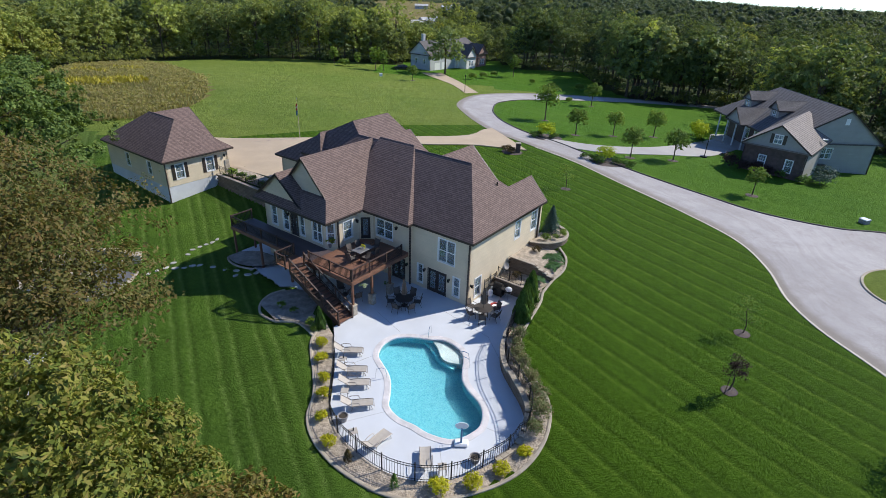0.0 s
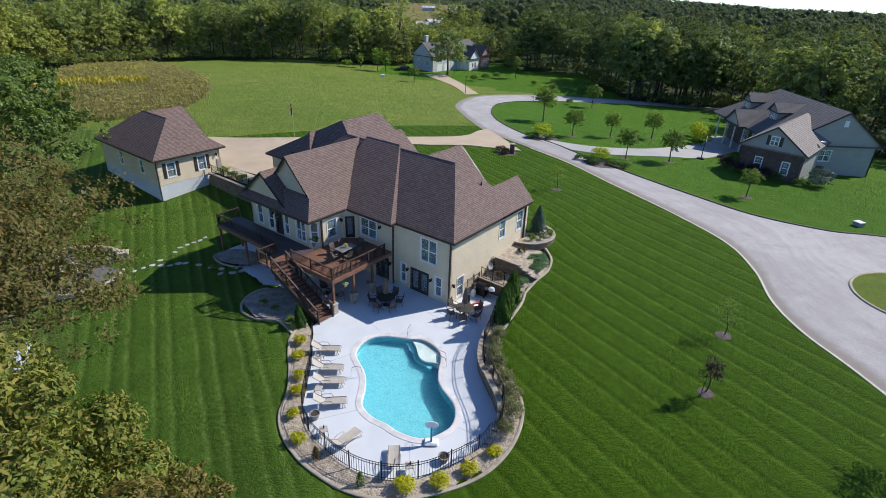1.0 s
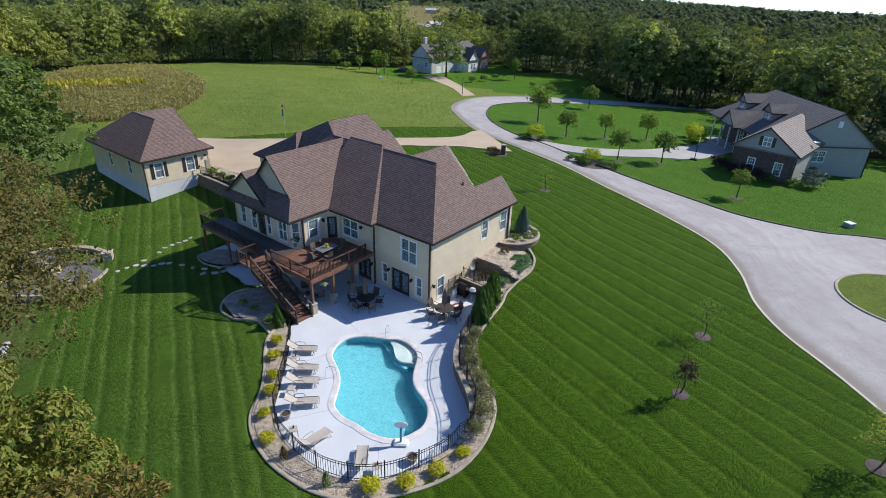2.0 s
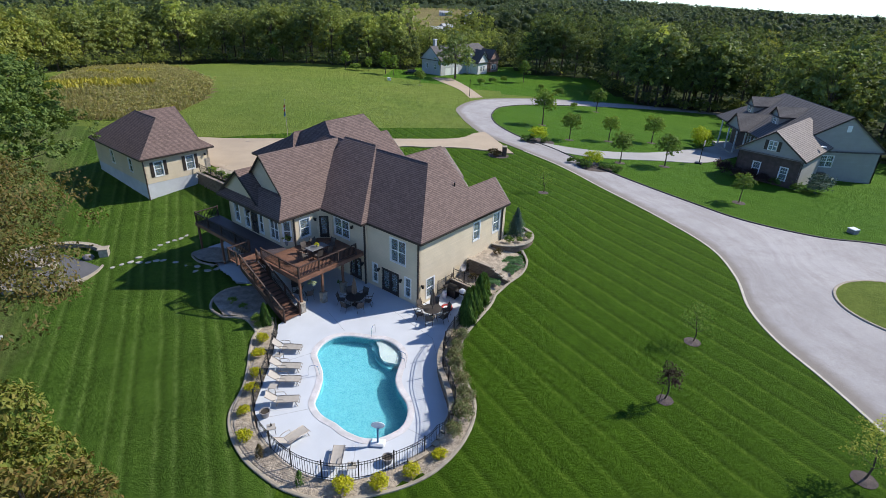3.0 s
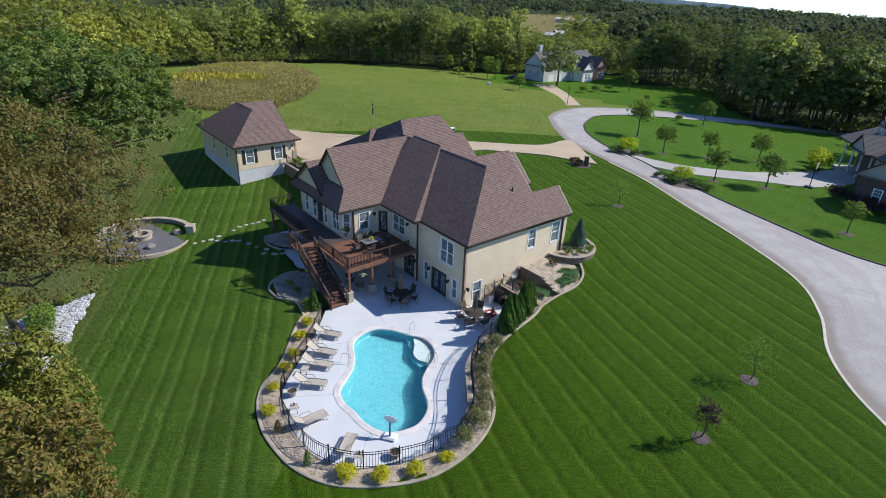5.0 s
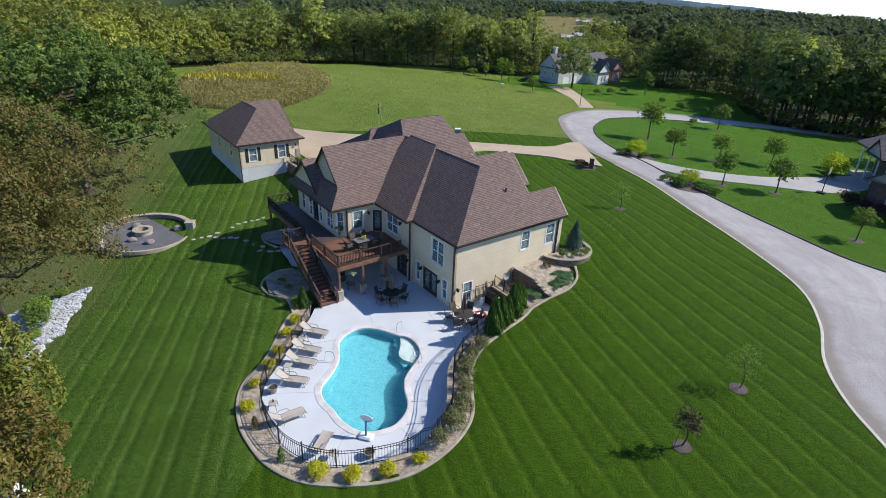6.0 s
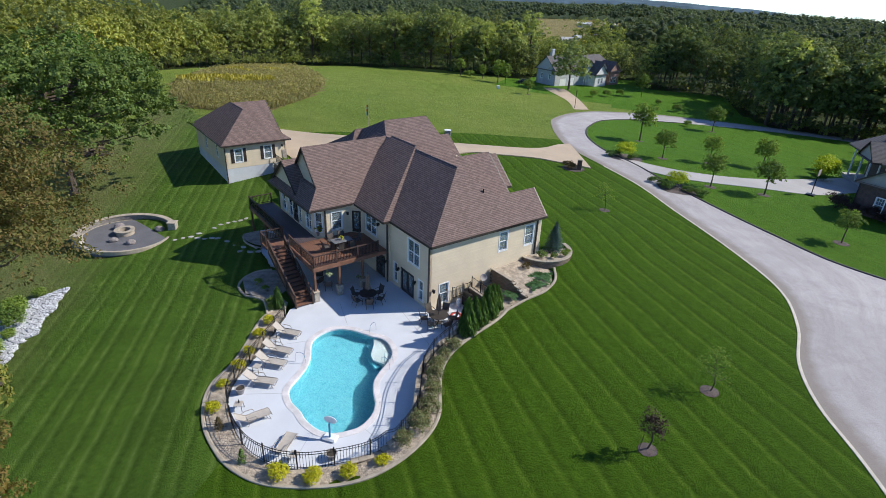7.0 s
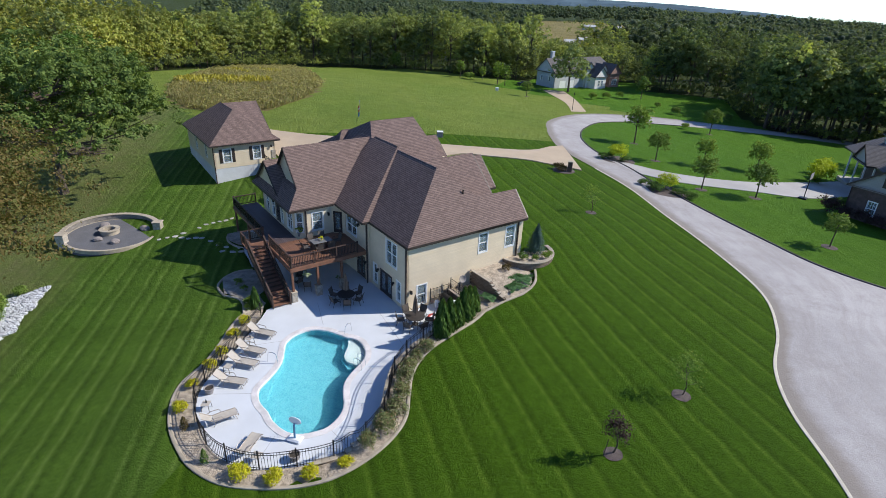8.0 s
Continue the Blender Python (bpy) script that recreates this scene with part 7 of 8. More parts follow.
# grill corner
g = thing("gas_grill", "black gas grill under its hood", "grill", m=pose(*spot(0.75, 3.2)[:2], 0, 0, 0, -37 + 180))
part("cart", boxes((-0.45, -0.28, 0.08, 0.45, 0.28, 0.78), bevel=0.02), M["iron"], g)
part("shelf", boxes((-0.85, -0.25, 0.8, 0.85, 0.25, 0.84), bevel=0.01), M["chair_dark"], g)
bm = bmesh.new()
tube(bm, [(-0.4, 0, 0.92), (0.4, 0, 0.92)], 0.26, 14)
part("hood", bm, M["iron"], g)
part("handle", tube(bmesh.new(), [(-0.3, -0.3, 0.95), (0.3, -0.3, 0.95)], 0.015, 6), M["chrome"], g)
for x in (-0.4, 0.4):
    part("wheel", tube(bmesh.new(), [(x - 0.03, 0.2, 0.09), (x + 0.03, 0.2, 0.09)], 0.09, 12), M["iron"], g)
k = thing("kettle_grill", "round kettle grill with a pale lid", "grill", m=pose(*spot(1.65, 3.3)[:2], 0))
part("bowl", lathe(bmesh.new(), [(0.05, 0.5), (0.22, 0.58), (0.29, 0.75), (0.29, 0.78)], sides=18), M["iron"], k)
part("lid", lathe(bmesh.new(), [(0.3, 0.78), (0.27, 0.92), (0.16, 1.02), (0.03, 1.06)], sides=18), M["plastic_white"], k)
for a in (0.3, 2.4, 4.5):
    part("leg", tube(bmesh.new(), [(0.16 * math.cos(a), 0.16 * math.sin(a), 0.56), (0.32 * math.cos(a), 0.32 * math.sin(a), 0)], 0.015, 5), M["chrome"], k)
for n_, (lx, ly) in enumerate(((0.15, 3.3), (0.35, 2.6))):
    b = thing("garden_pot", "pale round pot in the grill corner", "plant pot", m=pose(*spot(lx, ly)[:2], 0))
    part("pot", lathe(bmesh.new(), [(0.14, 0), (0.2, 0.2), (0.21, 0.5), (0.15, 0.62), (0.1, 0.6)], sides=16), M["plastic_white"], b)
b = thing("pool_float", "red and white ring float leaning by the grill", "pool float", m=pose(*spot(1.6, 1.4)[:2], 0.02))
bm = bmesh.new()
tube(bm, [(0.38 * math.cos(a), 0.38 * math.sin(a), 0.1) for a in [2 * math.pi * i / 24 for i in range(25)]], 0.11, 10, caps=False)
part("ring", bm, M["red"], b)
part("seat", lathe(bmesh.new(), [(0.28, 0.08), (0.28, 0.12)], sides=20), M["plastic_white"], b)
d = thing("satellite_dish", "grey satellite dish beside the house wall", "satellite dish", m=pose(*spot(0.1, 5.2)[:2], 0.95))
part("mast", tube(bmesh.new(), [(0, 0, -0.1), (0, 0, 0.75)], 0.025, 6), M["chrome"], d)
dish = part("dish", lathe(bmesh.new(), [(0.02, 0.0), (0.15, 0.03), (0.28, 0.1), (0.3, 0.12), (0.27, 0.115), (0.14, 0.045), (0.02, 0.02)], sides=22), M["pot"], d)
dish.matrix_basis = pose(0.02, -0.05, 0.8, 62, 0, 40)

# poolside fittings
h = thing("basketball_hoop", "poolside basketball hoop with a white board", "basketball hoop", m=pose(1.62, 22.75, 0, 0, 0, 0))
part("base", boxes((-0.42, -0.28, 0, 0.42, 0.28, 0.2), bevel=0.08), M["plastic_white"], h, "white rounded water-filled base")
part("post", tube(bmesh.new(), [(0, -0.05, 0.15), (0, 0.0, 1.15)], 0.06, 10), M["plastic_blue"], h)
bm = lathe(bmesh.new(), [(0.36, -0.03), (0.39, -0.015), (0.39, 0.015), (0.36, 0.03)], sides=24)
bmesh.ops.transform(bm, matrix=pose(0, 0.12, 1.28, 90, 0, 0) @ Matrix.Diagonal((1, 0.62, 1, 1)), verts=bm.verts)
bd = part("backboard", bm, M["plastic_white"], h)
for k_ in range(7):
    a = radians(20 + 23.3 * k_)
    part("mark", boxes((0.25 * math.cos(a) - 0.03, 0.155, 1.26 + 0.14 * math.sin(a) - 0.02, 0.25 * math.cos(a) + 0.03, 0.165, 1.26 + 0.14 * math.sin(a) + 0.02)), M["pot"], bd)
part("rim", tube(bmesh.new(), [(0.2 * math.cos(a), 0.36 + 0.2 * math.sin(a), 1.12) for a in [2 * math.pi * i / 16 for i in range(17)]], 0.012, 5, caps=False), M["plastic_blue"], h)


def hand_rail(x, y, turn, label="bent chrome pool rail"):
    t = thing("pool_rail", label, "pool rail", m=pose(x, y, 0, 0, 0, turn))
    part("rail", tube(bmesh.new(), [(0.3, 0, -0.3), (0.3, 0, 0.35), (0.22, 0, 0.72), (-0.02, 0, 0.82), (-0.32, 0, 0.72), (-0.42, 0, 0.3), (-0.42, 0, 0.0)], 0.022, 8), M["chrome"], t)


hand_rail(-0.4, 33.15, -105)
hand_rail(-3.45, 28.3, 5)
hand_rail(2.0, 29.7, 165)
hand_rail(2.0, 30.3, 165)
t = thing("skimmer_pole", "long pool pole lying on the deck", "pool pole", m=pose(1.0, 22.45, 0.02, 0, 0, 8))
part("pole", tube(bmesh.new(), [(-1.3, 0, 0.02), (0.4, 0, 0.02)], 0.02, 6), M["chrome"], t)


# saw cuts in the concrete
def joint(a, b):
    d = Vector(b) - Vector(a)
    m = Matrix.Translation((*a, 0)) @ Matrix.Rotation(math.atan2(d.y, d.x), 4, "Z")
    part("joint", boxes((0, -0.012, 0.0, d.length, 0.012, 0.004, m)), M["joint"], bpy.data.objects["patio"])


M["joint"] = plain("joint_filler", (0.34, 0.34, 0.35), 0.9, 0.15, 3, 20, 0.2)
for a, b in (((0.6, 36.6), (3.95, 33.2)), ((3.95, 33.2), (4.55, 30.6)), ((-2.6, 33.5), (-4.6, 36.2)), ((-3.9, 30.9), (-6.6, 29.0)), ((-2.9, 25.2), (-5.9, 24.0)), ((0.4, 22.6), (0.6, 20.3)), ((2.9, 24.2), (4.9, 23.1))):
    joint(a, b)

# pebble bed under the outer deck posts
terrace([(-18.4, 45.2), (-17.2, 45.4), (-15.9, 45.0), (-14.4, 44.0)], [(-19.2, 44.2), (-18.0, 43.0), (-16.2, 42.5), (-14.9, 43.0)], (0.33, 0.42), lambda q: 0.3, "pebble bed beneath the outer deck posts", "pebble_grey")
kerbing("kerb", [(-18.6, 45.3), (-19.2, 44.3), (-18.0, 42.95), (-16.2, 42.4), (-14.8, 42.9)], M["edging"], "curved edging of the pebble bed", w=0.16, h=0.14, n=40)

# ---- planting round the pool ----
def shrub_mesh(seed, r, hgt, n, size, material, lobes=6, slim=0.5, twig=0.12):
    rng = np.random.default_rng(seed)
    L = [((0, 0, hgt * 0.5), (r * 0.85, r * 0.85, hgt * 0.5))]
    for k in range(lobes):
        a = k * 2.4
        L.append(((r * 0.5 * math.cos(a), r * 0.5 * math.sin(a), hgt * rng.uniform(0.45, 0.75)), (r * 0.5, r * 0.5, hgt * 0.33)))
    P, N = crown_points(rng, L, n, r * twig, 0.75)
    P[:, 2] = np.maximum(P[:, 2], 0.01)
    return quads("foliage", P, N, size, size * slim, material, rng)


def shrubs(name, label, mesh, places, group, category="shrub", vary=0.12, lift=None):
    rng = random.Random(len(places) * 13)
    for x, y, *s in places:
        z = lift(x, y) if callable(lift) else (lift if lift is not None else land(x, y))
        k = (s[0] if s else 1.0) * rng.uniform(1 - vary, 1 + vary)
        t = thing(name, label, category, group, m=Matrix.Translation((x, y, z - 0.02)) @ Matrix.Rotation(rng.uniform(0, 6.28), 4, "Z") @ Matrix.Diagonal((k, k, k * rng.uniform(0.92, 1.08), 1)))
        part("foliage", mesh, None, t)


gold = shrub_mesh(1, 0.44, 0.6, 3200, 0.06, M["leaf_gold"], lobes=10, twig=0.07)
shrubs("gold_shrub", "round golden yellow dwarf shrub in the stone mulch", gold, [(-8.05, 31.6), (-7.75, 29.9), (-7.15, 27.85), (-6.9, 26.35), (-6.65, 24.4), (-5.85, 22.45, 1.1), (0.35, 19.55, 1.15), (2.15, 19.85, 1.1), (3.72, 20.75), (5.15, 21.95)], "golden shrubs in the pool bed", lift=0.04)


def cone_mesh(seed, r, hgt, n, size, material, power=1.0, slim=0.45, tiers=0, rise=0.0):
    """A columnar or conical evergreen."""
    rng = np.random.default_rng(seed)
    z = rng.random(n) ** 0.85
    a = rng.uniform(0, 2 * math.pi, n)
    ragged = 1 + 0.22 * np.sin(a * 5 + z * 9) + 0.15 * rng.normal(size=n)
    rad = r * (1 - z) ** power * ragged
    if tiers:
        rad *= 0.55 + 0.45 * ((1 - z) * tiers % 1.0)
    rad *= np.sqrt(rng.uniform(0.35, 1, n))
    P = np.stack([rad * np.cos(a), rad * np.sin(a), 0.03 + z * hgt], 1)
    N = unit(np.stack([np.cos(a), np.sin(a), 0.5 + 0 * a], 1) + rng.normal(size=(n, 3)) * 0.4)
    return quads("foliage", P, N, size, size * slim, material, rng, -rise)


dwarf = cone_mesh(2, 0.28, 0.95, 700, 0.09, M["leaf_dark"], 0.6)
shrubs("dwarf_conifer", "small dark green conical evergreen", dwarf, [(-1.95, 19.75)], "", "shrub", lift=0.03)
M["leaf_rust"] = leafy("leaf_rust", [(0.10, 0.07, 0.03), (0.13, 0.09, 0.035), (0.07, 0.075, 0.025)], 0.2, 0.1)
rusty = cone_mesh(3, 0.3, 0.9, 700, 0.09, M["leaf_rust"], 0.6)
shrubs("dwarf_conifer", "small rust-brown conical evergreen", rusty, [(-4.6, 21.35)], "", "shrub", lift=0.03)
rose = shrub_mesh(4, 0.6, 1.2, 1700, 0.11, M["leaf_pink"], lobes=9, twig=0.16)
shrubs("rose_bush", "loose rose bush with fading pink blooms", rose, [(6.0, 32.2, 0.8), (5.75, 31.0, 0.8), (5.6, 29.9, 0.8), (5.8, 28.7, 0.85), (6.15, 27.4, 0.95), (6.4, 25.9), (6.3, 24.5, 1.05), (5.85, 23.2, 0.8)], "rose bushes along the pool wall", lift=0.55)
M["leaf_arborvitae"] = leafy("leaf_arborvitae", [(0.055, 0.115, 0.025), (0.085, 0.165, 0.038), (0.12, 0.215, 0.05)], 0.3, 0.15)
arb = cone_mesh(5, 0.6, 2.5, 4200, 0.2, M["leaf_arborvitae"], 0.55, 0.22, rise=1.6)
shrubs("arborvitae", "upright dark green arborvitae", arb, [(6.45, 34.2), (6.75, 35.0), (7.1, 35.8), (7.35, 36.6), (7.55, 37.3, 1.0), (7.75, 38.0, 0.95)], "row of arborvitae", lift=0.75)
shrubs("arborvitae", "upright dark green arborvitae", arb, [(-8.6, 33.75, 0.72)], "", lift=0.05)
spruce = cone_mesh(6, 1.05, 2.7, 4200, 0.2, M["leaf_blue"], 0.85, 0.3, 9)
p = spot(0.2, 13.3)
t = thing("spruce", "blue-green young spruce in the raised bed", "tree", m=pose(p.x, p.y, 2.2))
part("foliage", spruce, None, t)
part("trunk", tube(bmesh.new(), [(0, 0, 0), (0, 0, 2.4)], [0.06, 0.01], 6), M["bark"], t)
M["leaf_juniper"] = leafy("leaf_juniper", [(0.11, 0.23, 0.09), (0.15, 0.29, 0.12), (0.10, 0.20, 0.085)], 0.3, 0.1)


def star_mesh(seed, arms, reach, n, size, material):
    """A low juniper whose branches spread like a star."""
    rng = np.random.default_rng(seed)
    k = rng.integers(0, arms, n)
    u = rng.random(n) ** 0.8
    a = k * 2 * math.pi / arms + 0.35 * np.sin(k * 5.1)
    far = reach * (0.75 + 0.25 * np.sin(k * 3.7)) * u
    side = rng.normal(size=n) * (0.05 + 0.11 * (1 - u)) * reach
    P = np.stack([far * np.cos(a) - side * np.sin(a), far * np.sin(a) + side * np.cos(a), 0.06 + 0.28 * np.sqrt(u) * (1.25 - u) + 0.05 * rng.random(n)], 1)
    N = unit(np.stack([0.3 * np.cos(a), 0.3 * np.sin(a), 1 + 0 * a], 1) + rng.normal(size=(n, 3)) * 0.4)
    return quads("foliage", P, N, size, size * 0.3, material, rng)


juniper = star_mesh(7, 9, 1.45, 2600, 0.2, M["leaf_juniper"])
shrubs("spreading_juniper", "low spreading green juniper", juniper, [(*spot(2.3, 9.6)[:2], 1.0), (*spot(3.1, 8.3)[:2], 0.8), (*spot(3.0, 5.6)[:2], 0.7)], "", lift=lambda x, y: natural(x, y) + 0.15)
small = shrub_mesh(8, 0.38, 0.5, 600, 0.09, M["leaf_green"])
shrubs("shrub", "small green shrub in the stone mulch", small, [(*spot(0.7, 11.3)[:2], 1.1), (*spot(1.3, 12.2)[:2], 0.9), (*spot(1.5, 13.2)[:2], 0.9), (*spot(1.2, 14.0)[:2], 0.8)], "", lift=2.2)
shrubs("shrub", "small rust-brown shrub on the terrace", shrub_mesh(9, 0.4, 0.5, 600, 0.09, M["leaf_rust"]), [(*spot(0.9, 9.3)[:2], 1.0), (*spot(1.2, 5.3)[:2], 1.0)], "", lift=lambda x, y: 1.0 if (HI @ Vector((x, y, 0))).y < 6 else 1.8)
grassy = shrub_mesh(10, 0.55, 1.1, 1100, 0.2, M["leaf_green"], 5, 0.25, 0.2)
shrubs("shrub", "upright green shrub at the foot of the stairs", grassy, [(-9.35, 33.9, 0.6), (-9.0, 33.3, 0.45)], "", lift=0.05)
shrubs("shrub", "round dark shrub in the kidney bed", small, [(-12.2, 36.4, 1.1), (-11.0, 35.6, 1.0), (-18.3, 41.8, 1.0)], "", lift=0.06)
shrubs("shrub", "bushy green shrub by the forecourt wall", shrub_mesh(12, 0.6, 0.9, 900, 0.13, M["leaf_green"]), [(*spot(x, 2.3)[:2],) for x in (-35.0, -33.2, -31.4, -29.4, -27.0)], "shrubs along the forecourt wall")

# ---- young trees ----
M["mulch"] = plain("dark_mulch", (0.11, 0.085, 0.075), 0.95, 0.35, 3, 18, 0.8, 0.03)


def mulch_disc(x, y, r, label="round patch of dark bark mulch"):
    bm = bmesh.new()
    c = bm.verts.new((x, y, land(x, y) + 0.1))
    ring = []
    for k in range(24):
        a = 2 * math.pi * k / 24
        rr = r * (1 + 0.08 * noise.noise((x + math.cos(a) * 2, y + math.sin(a) * 2, 0)))
        ring.append(bm.verts.new((x + rr * math.cos(a), y + rr * math.sin(a), land(x + rr * math.cos(a), y + rr * math.sin(a)) + 0.03)))
    for k in range(24):
        bm.faces.new((c, ring[k], ring[(k + 1) % 24]))
    tagged(part("mulch_ring", bm, M["mulch"]), label, "mulch ring")


maple = grow_dome(60, 4.5, 1.6, 2600, 0.22, M["leaf_green"], bare=0.3, knobs=15, base_r=0.08, slim=0.6, wild=0.5)
maple2 = grow_dome(61, 4.6, 1.5, 2500, 0.22, M["leaf_green"], bare=0.32, knobs=13, base_r=0.08, slim=0.6, wild=0.5)
k_ = 0
for x, y, s in ((22.6, 89.6, 1.0), (29.5, 91.5, 0.95), (37.5, 94.2, 1.05), (27.7, 76.6, 1.0), (34.1, 76.8, 1.05), (19.6, 101.8, 1.45), (35.2, 128.5, 1.2), (38.3, 62.4, 0.8), (-7.7, 152.3, 0.9)):
    k_ += 1
    plant_tree(maple if k_ % 2 else maple2, x, y, land(x, y), s, k_ * 1.3, "young round green lawn tree in a mulch ring", group="young lawn trees")
    mulch_disc(x, y, 0.75)
purple = grow(62, 2.9, 0.62, 900, 0.12, M["leaf_purple"], bare=0.4, limbs=6, base_r=0.05, twig=0.12, shell=0.3)
plant_tree(purple, 18.4, 26.4, land(18.4, 26.4), 1.0, 0.3, "small young tree with dark purple leaves")
mulch_disc(18.4, 26.35, 0.5)
spindly = grow(63, 3.1, 0.95, 420, 0.14, M["leaf_green"], bare=0.35, limbs=7, base_r=0.04, twig=0.2, shell=0.3)
plant_tree(spindly, 22.15, 32.4, land(22.15, 32.4), 1.0, 0.0, "spindly young tree with thin green leaves")
mulch_disc(22.15, 32.4, 0.55)
plant_tree(spindly, 14.9, 60.2, land(14.9, 60.2), 1.05, 1.0, "spindly young tree with thin green leaves")
mulch_disc(14.9, 60.2, 0.6)
gold_tree = grow(64, 3.8, 1.25, 1100, 0.15, M["leaf_yellow"], bare=0.25, limbs=7, base_r=0.05, twig=0.2, shell=0.35)
plant_tree(gold_tree, 26.6, 20.9, land(26.6, 20.9), 1.0, 0.0, "young tree with yellow-green leaves")
mulch_disc(26.6, 20.9, 0.6)
for x, y, a in ((17.9, 26.0, 0.0),):
    t = thing("tree_stake", "thin dark stake beside the young tree", "stake", m=pose(x, y, land(x, y)))
    part("stake", tube(bmesh.new(), [(0, 0, -0.2), (0.12, 0.1, 1.2)], 0.02, 5), M["bark"], t)
big = grow_dome(65, 9.0, 3.5, 2600, 0.42, M["leaf_wood"], bare=0.12, knobs=20, base_r=0.2, wild=0.45)
plant_tree(big, 1.2, 173.5, land(1.2, 173.5) - 0.2, 1.5, 0.4, "full green tree before the far house")
slim_tree = grow_dome(66, 6.0, 1.5, 1200, 0.3, M["leaf_green"], bare=0.14, knobs=14, base_r=0.09, wild=0.45)
for x, y, s in ((-33.5, 178, 1.0), (-26, 177, 0.8), (-20, 172, 1.25), (-17.5, 171, 1.1), (-58, 184, 1.1), (22, 172, 1.2)):
    plant_tree(slim_tree, x, y, land(x, y), s, x, "slim bright green tree at the field's end", group="slim trees at the field's end")
# tall stems with high crowns beyond the loop of the lane
tall = grow_dome(67, 20.5, 5.2, 2600, 0.75, M["leaf_shade"], bare=0.16, knobs=26, base_r=0.34, wild=0.5, shell=0.6)
for k in range(11):
    x = 50 + 2.3 * k
    plant_tree(tall, x, 150 + 2.5 * math.sin(k * 2.1), land(x, 150) - 0.2, 0.9 + 0.1 * math.sin(k), k * 1.7, "tall broadleaf tree with a bare trunk", group="tall trees by the lane")

# neighbour's beds
bush = shrub_mesh(14, 1.1, 1.7, 1500, 0.22, M["leaf_green"])
M["leaf_lime"] = leafy("leaf_lime", [(0.34, 0.46, 0.03), (0.45, 0.56, 0.035), (0.54, 0.60, 0.04)], 0.35, 0.15)
yellow_bush = shrub_mesh(15, 1.2, 2.0, 1600, 0.2, M["leaf_lime"])
dark_bush = shrub_mesh(16, 0.8, 0.9, 900, 0.16, M["leaf_dark"])
shrubs("shrub", "bright yellow-green shrub in the lane bed", yellow_bush, [(17.0, 86.3, 1.0), (23.2, 74.0, 1.05), (45.6, 93.4, 1.3), (48.6, 101.5, 1.4)], "yellow shrubs by the lane")
shrubs("shrub", "dark round shrub in the lane bed", dark_bush, [(15.6, 86.2), (14.9, 85.6), (18.2, 85.6), (21.6, 73.6), (22.0, 72.6), (24.4, 72.6), (25.3, 71.9), (26.2, 71.6, 0.8), (20.6, 74.6), (45.0, 93.0), (44.0, 79.5, 1.3), (47.5, 72.5, 1.3), (49.3, 70.0, 1.2), (45.6, 75.4), (44.8, 76.6)], "dark shrubs by the lane")
shrubs("shrub", "large grey-green shrub before the grey house", shrub_mesh(17, 1.6, 2.2, 1700, 0.22, M["leaf_blue"]), [(52.4, 70.6), (51.0, 69.2, 0.7)], "")
shrubs("shrub", "green shrub near the far house", bush, [(9.0, 163, 1.0), (12.5, 167, 1.0), (26, 160, 0.8), (30, 152, 1.0), (38, 153, 1.2), (42, 152, 1.1), (-29.8, 176, 1.2), (-31, 177, 1.0), (30.5, 131.5, 0.7), (16, 171, 0.9)], "shrubs round the far house")
shrubs("shrub", "reddish-brown shrub beside the mailbox pillar", shrub_mesh(18, 0.7, 0.9, 700, 0.15, M["leaf_rust"]), [(10.3, 75.1), (9.6, 75.7), (9.9, 74.6, 0.8)], "")
_wing = pose(42.9, 76.0, 0, 0, 0, -44)
shrubs("shrub", "dark bushy shrub before the garage wing", shrub_mesh(19, 1.1, 1.9, 1300, 0.2, M["leaf_purple"]), [(*(_wing @ Vector((x, -0.9, 0)))[:2], s_) for x, s_ in ((-0.8, 0.9), (1.0, 0.8), (3.0, 0.75), (4.6, 0.8))], "shrubs before the garage wing")
for k, (x, y) in enumerate(((17.0, 86.0), (23.4, 73.2))):
    mulch_disc(x, y, 2.6, "mulched planting bed beside the lane")


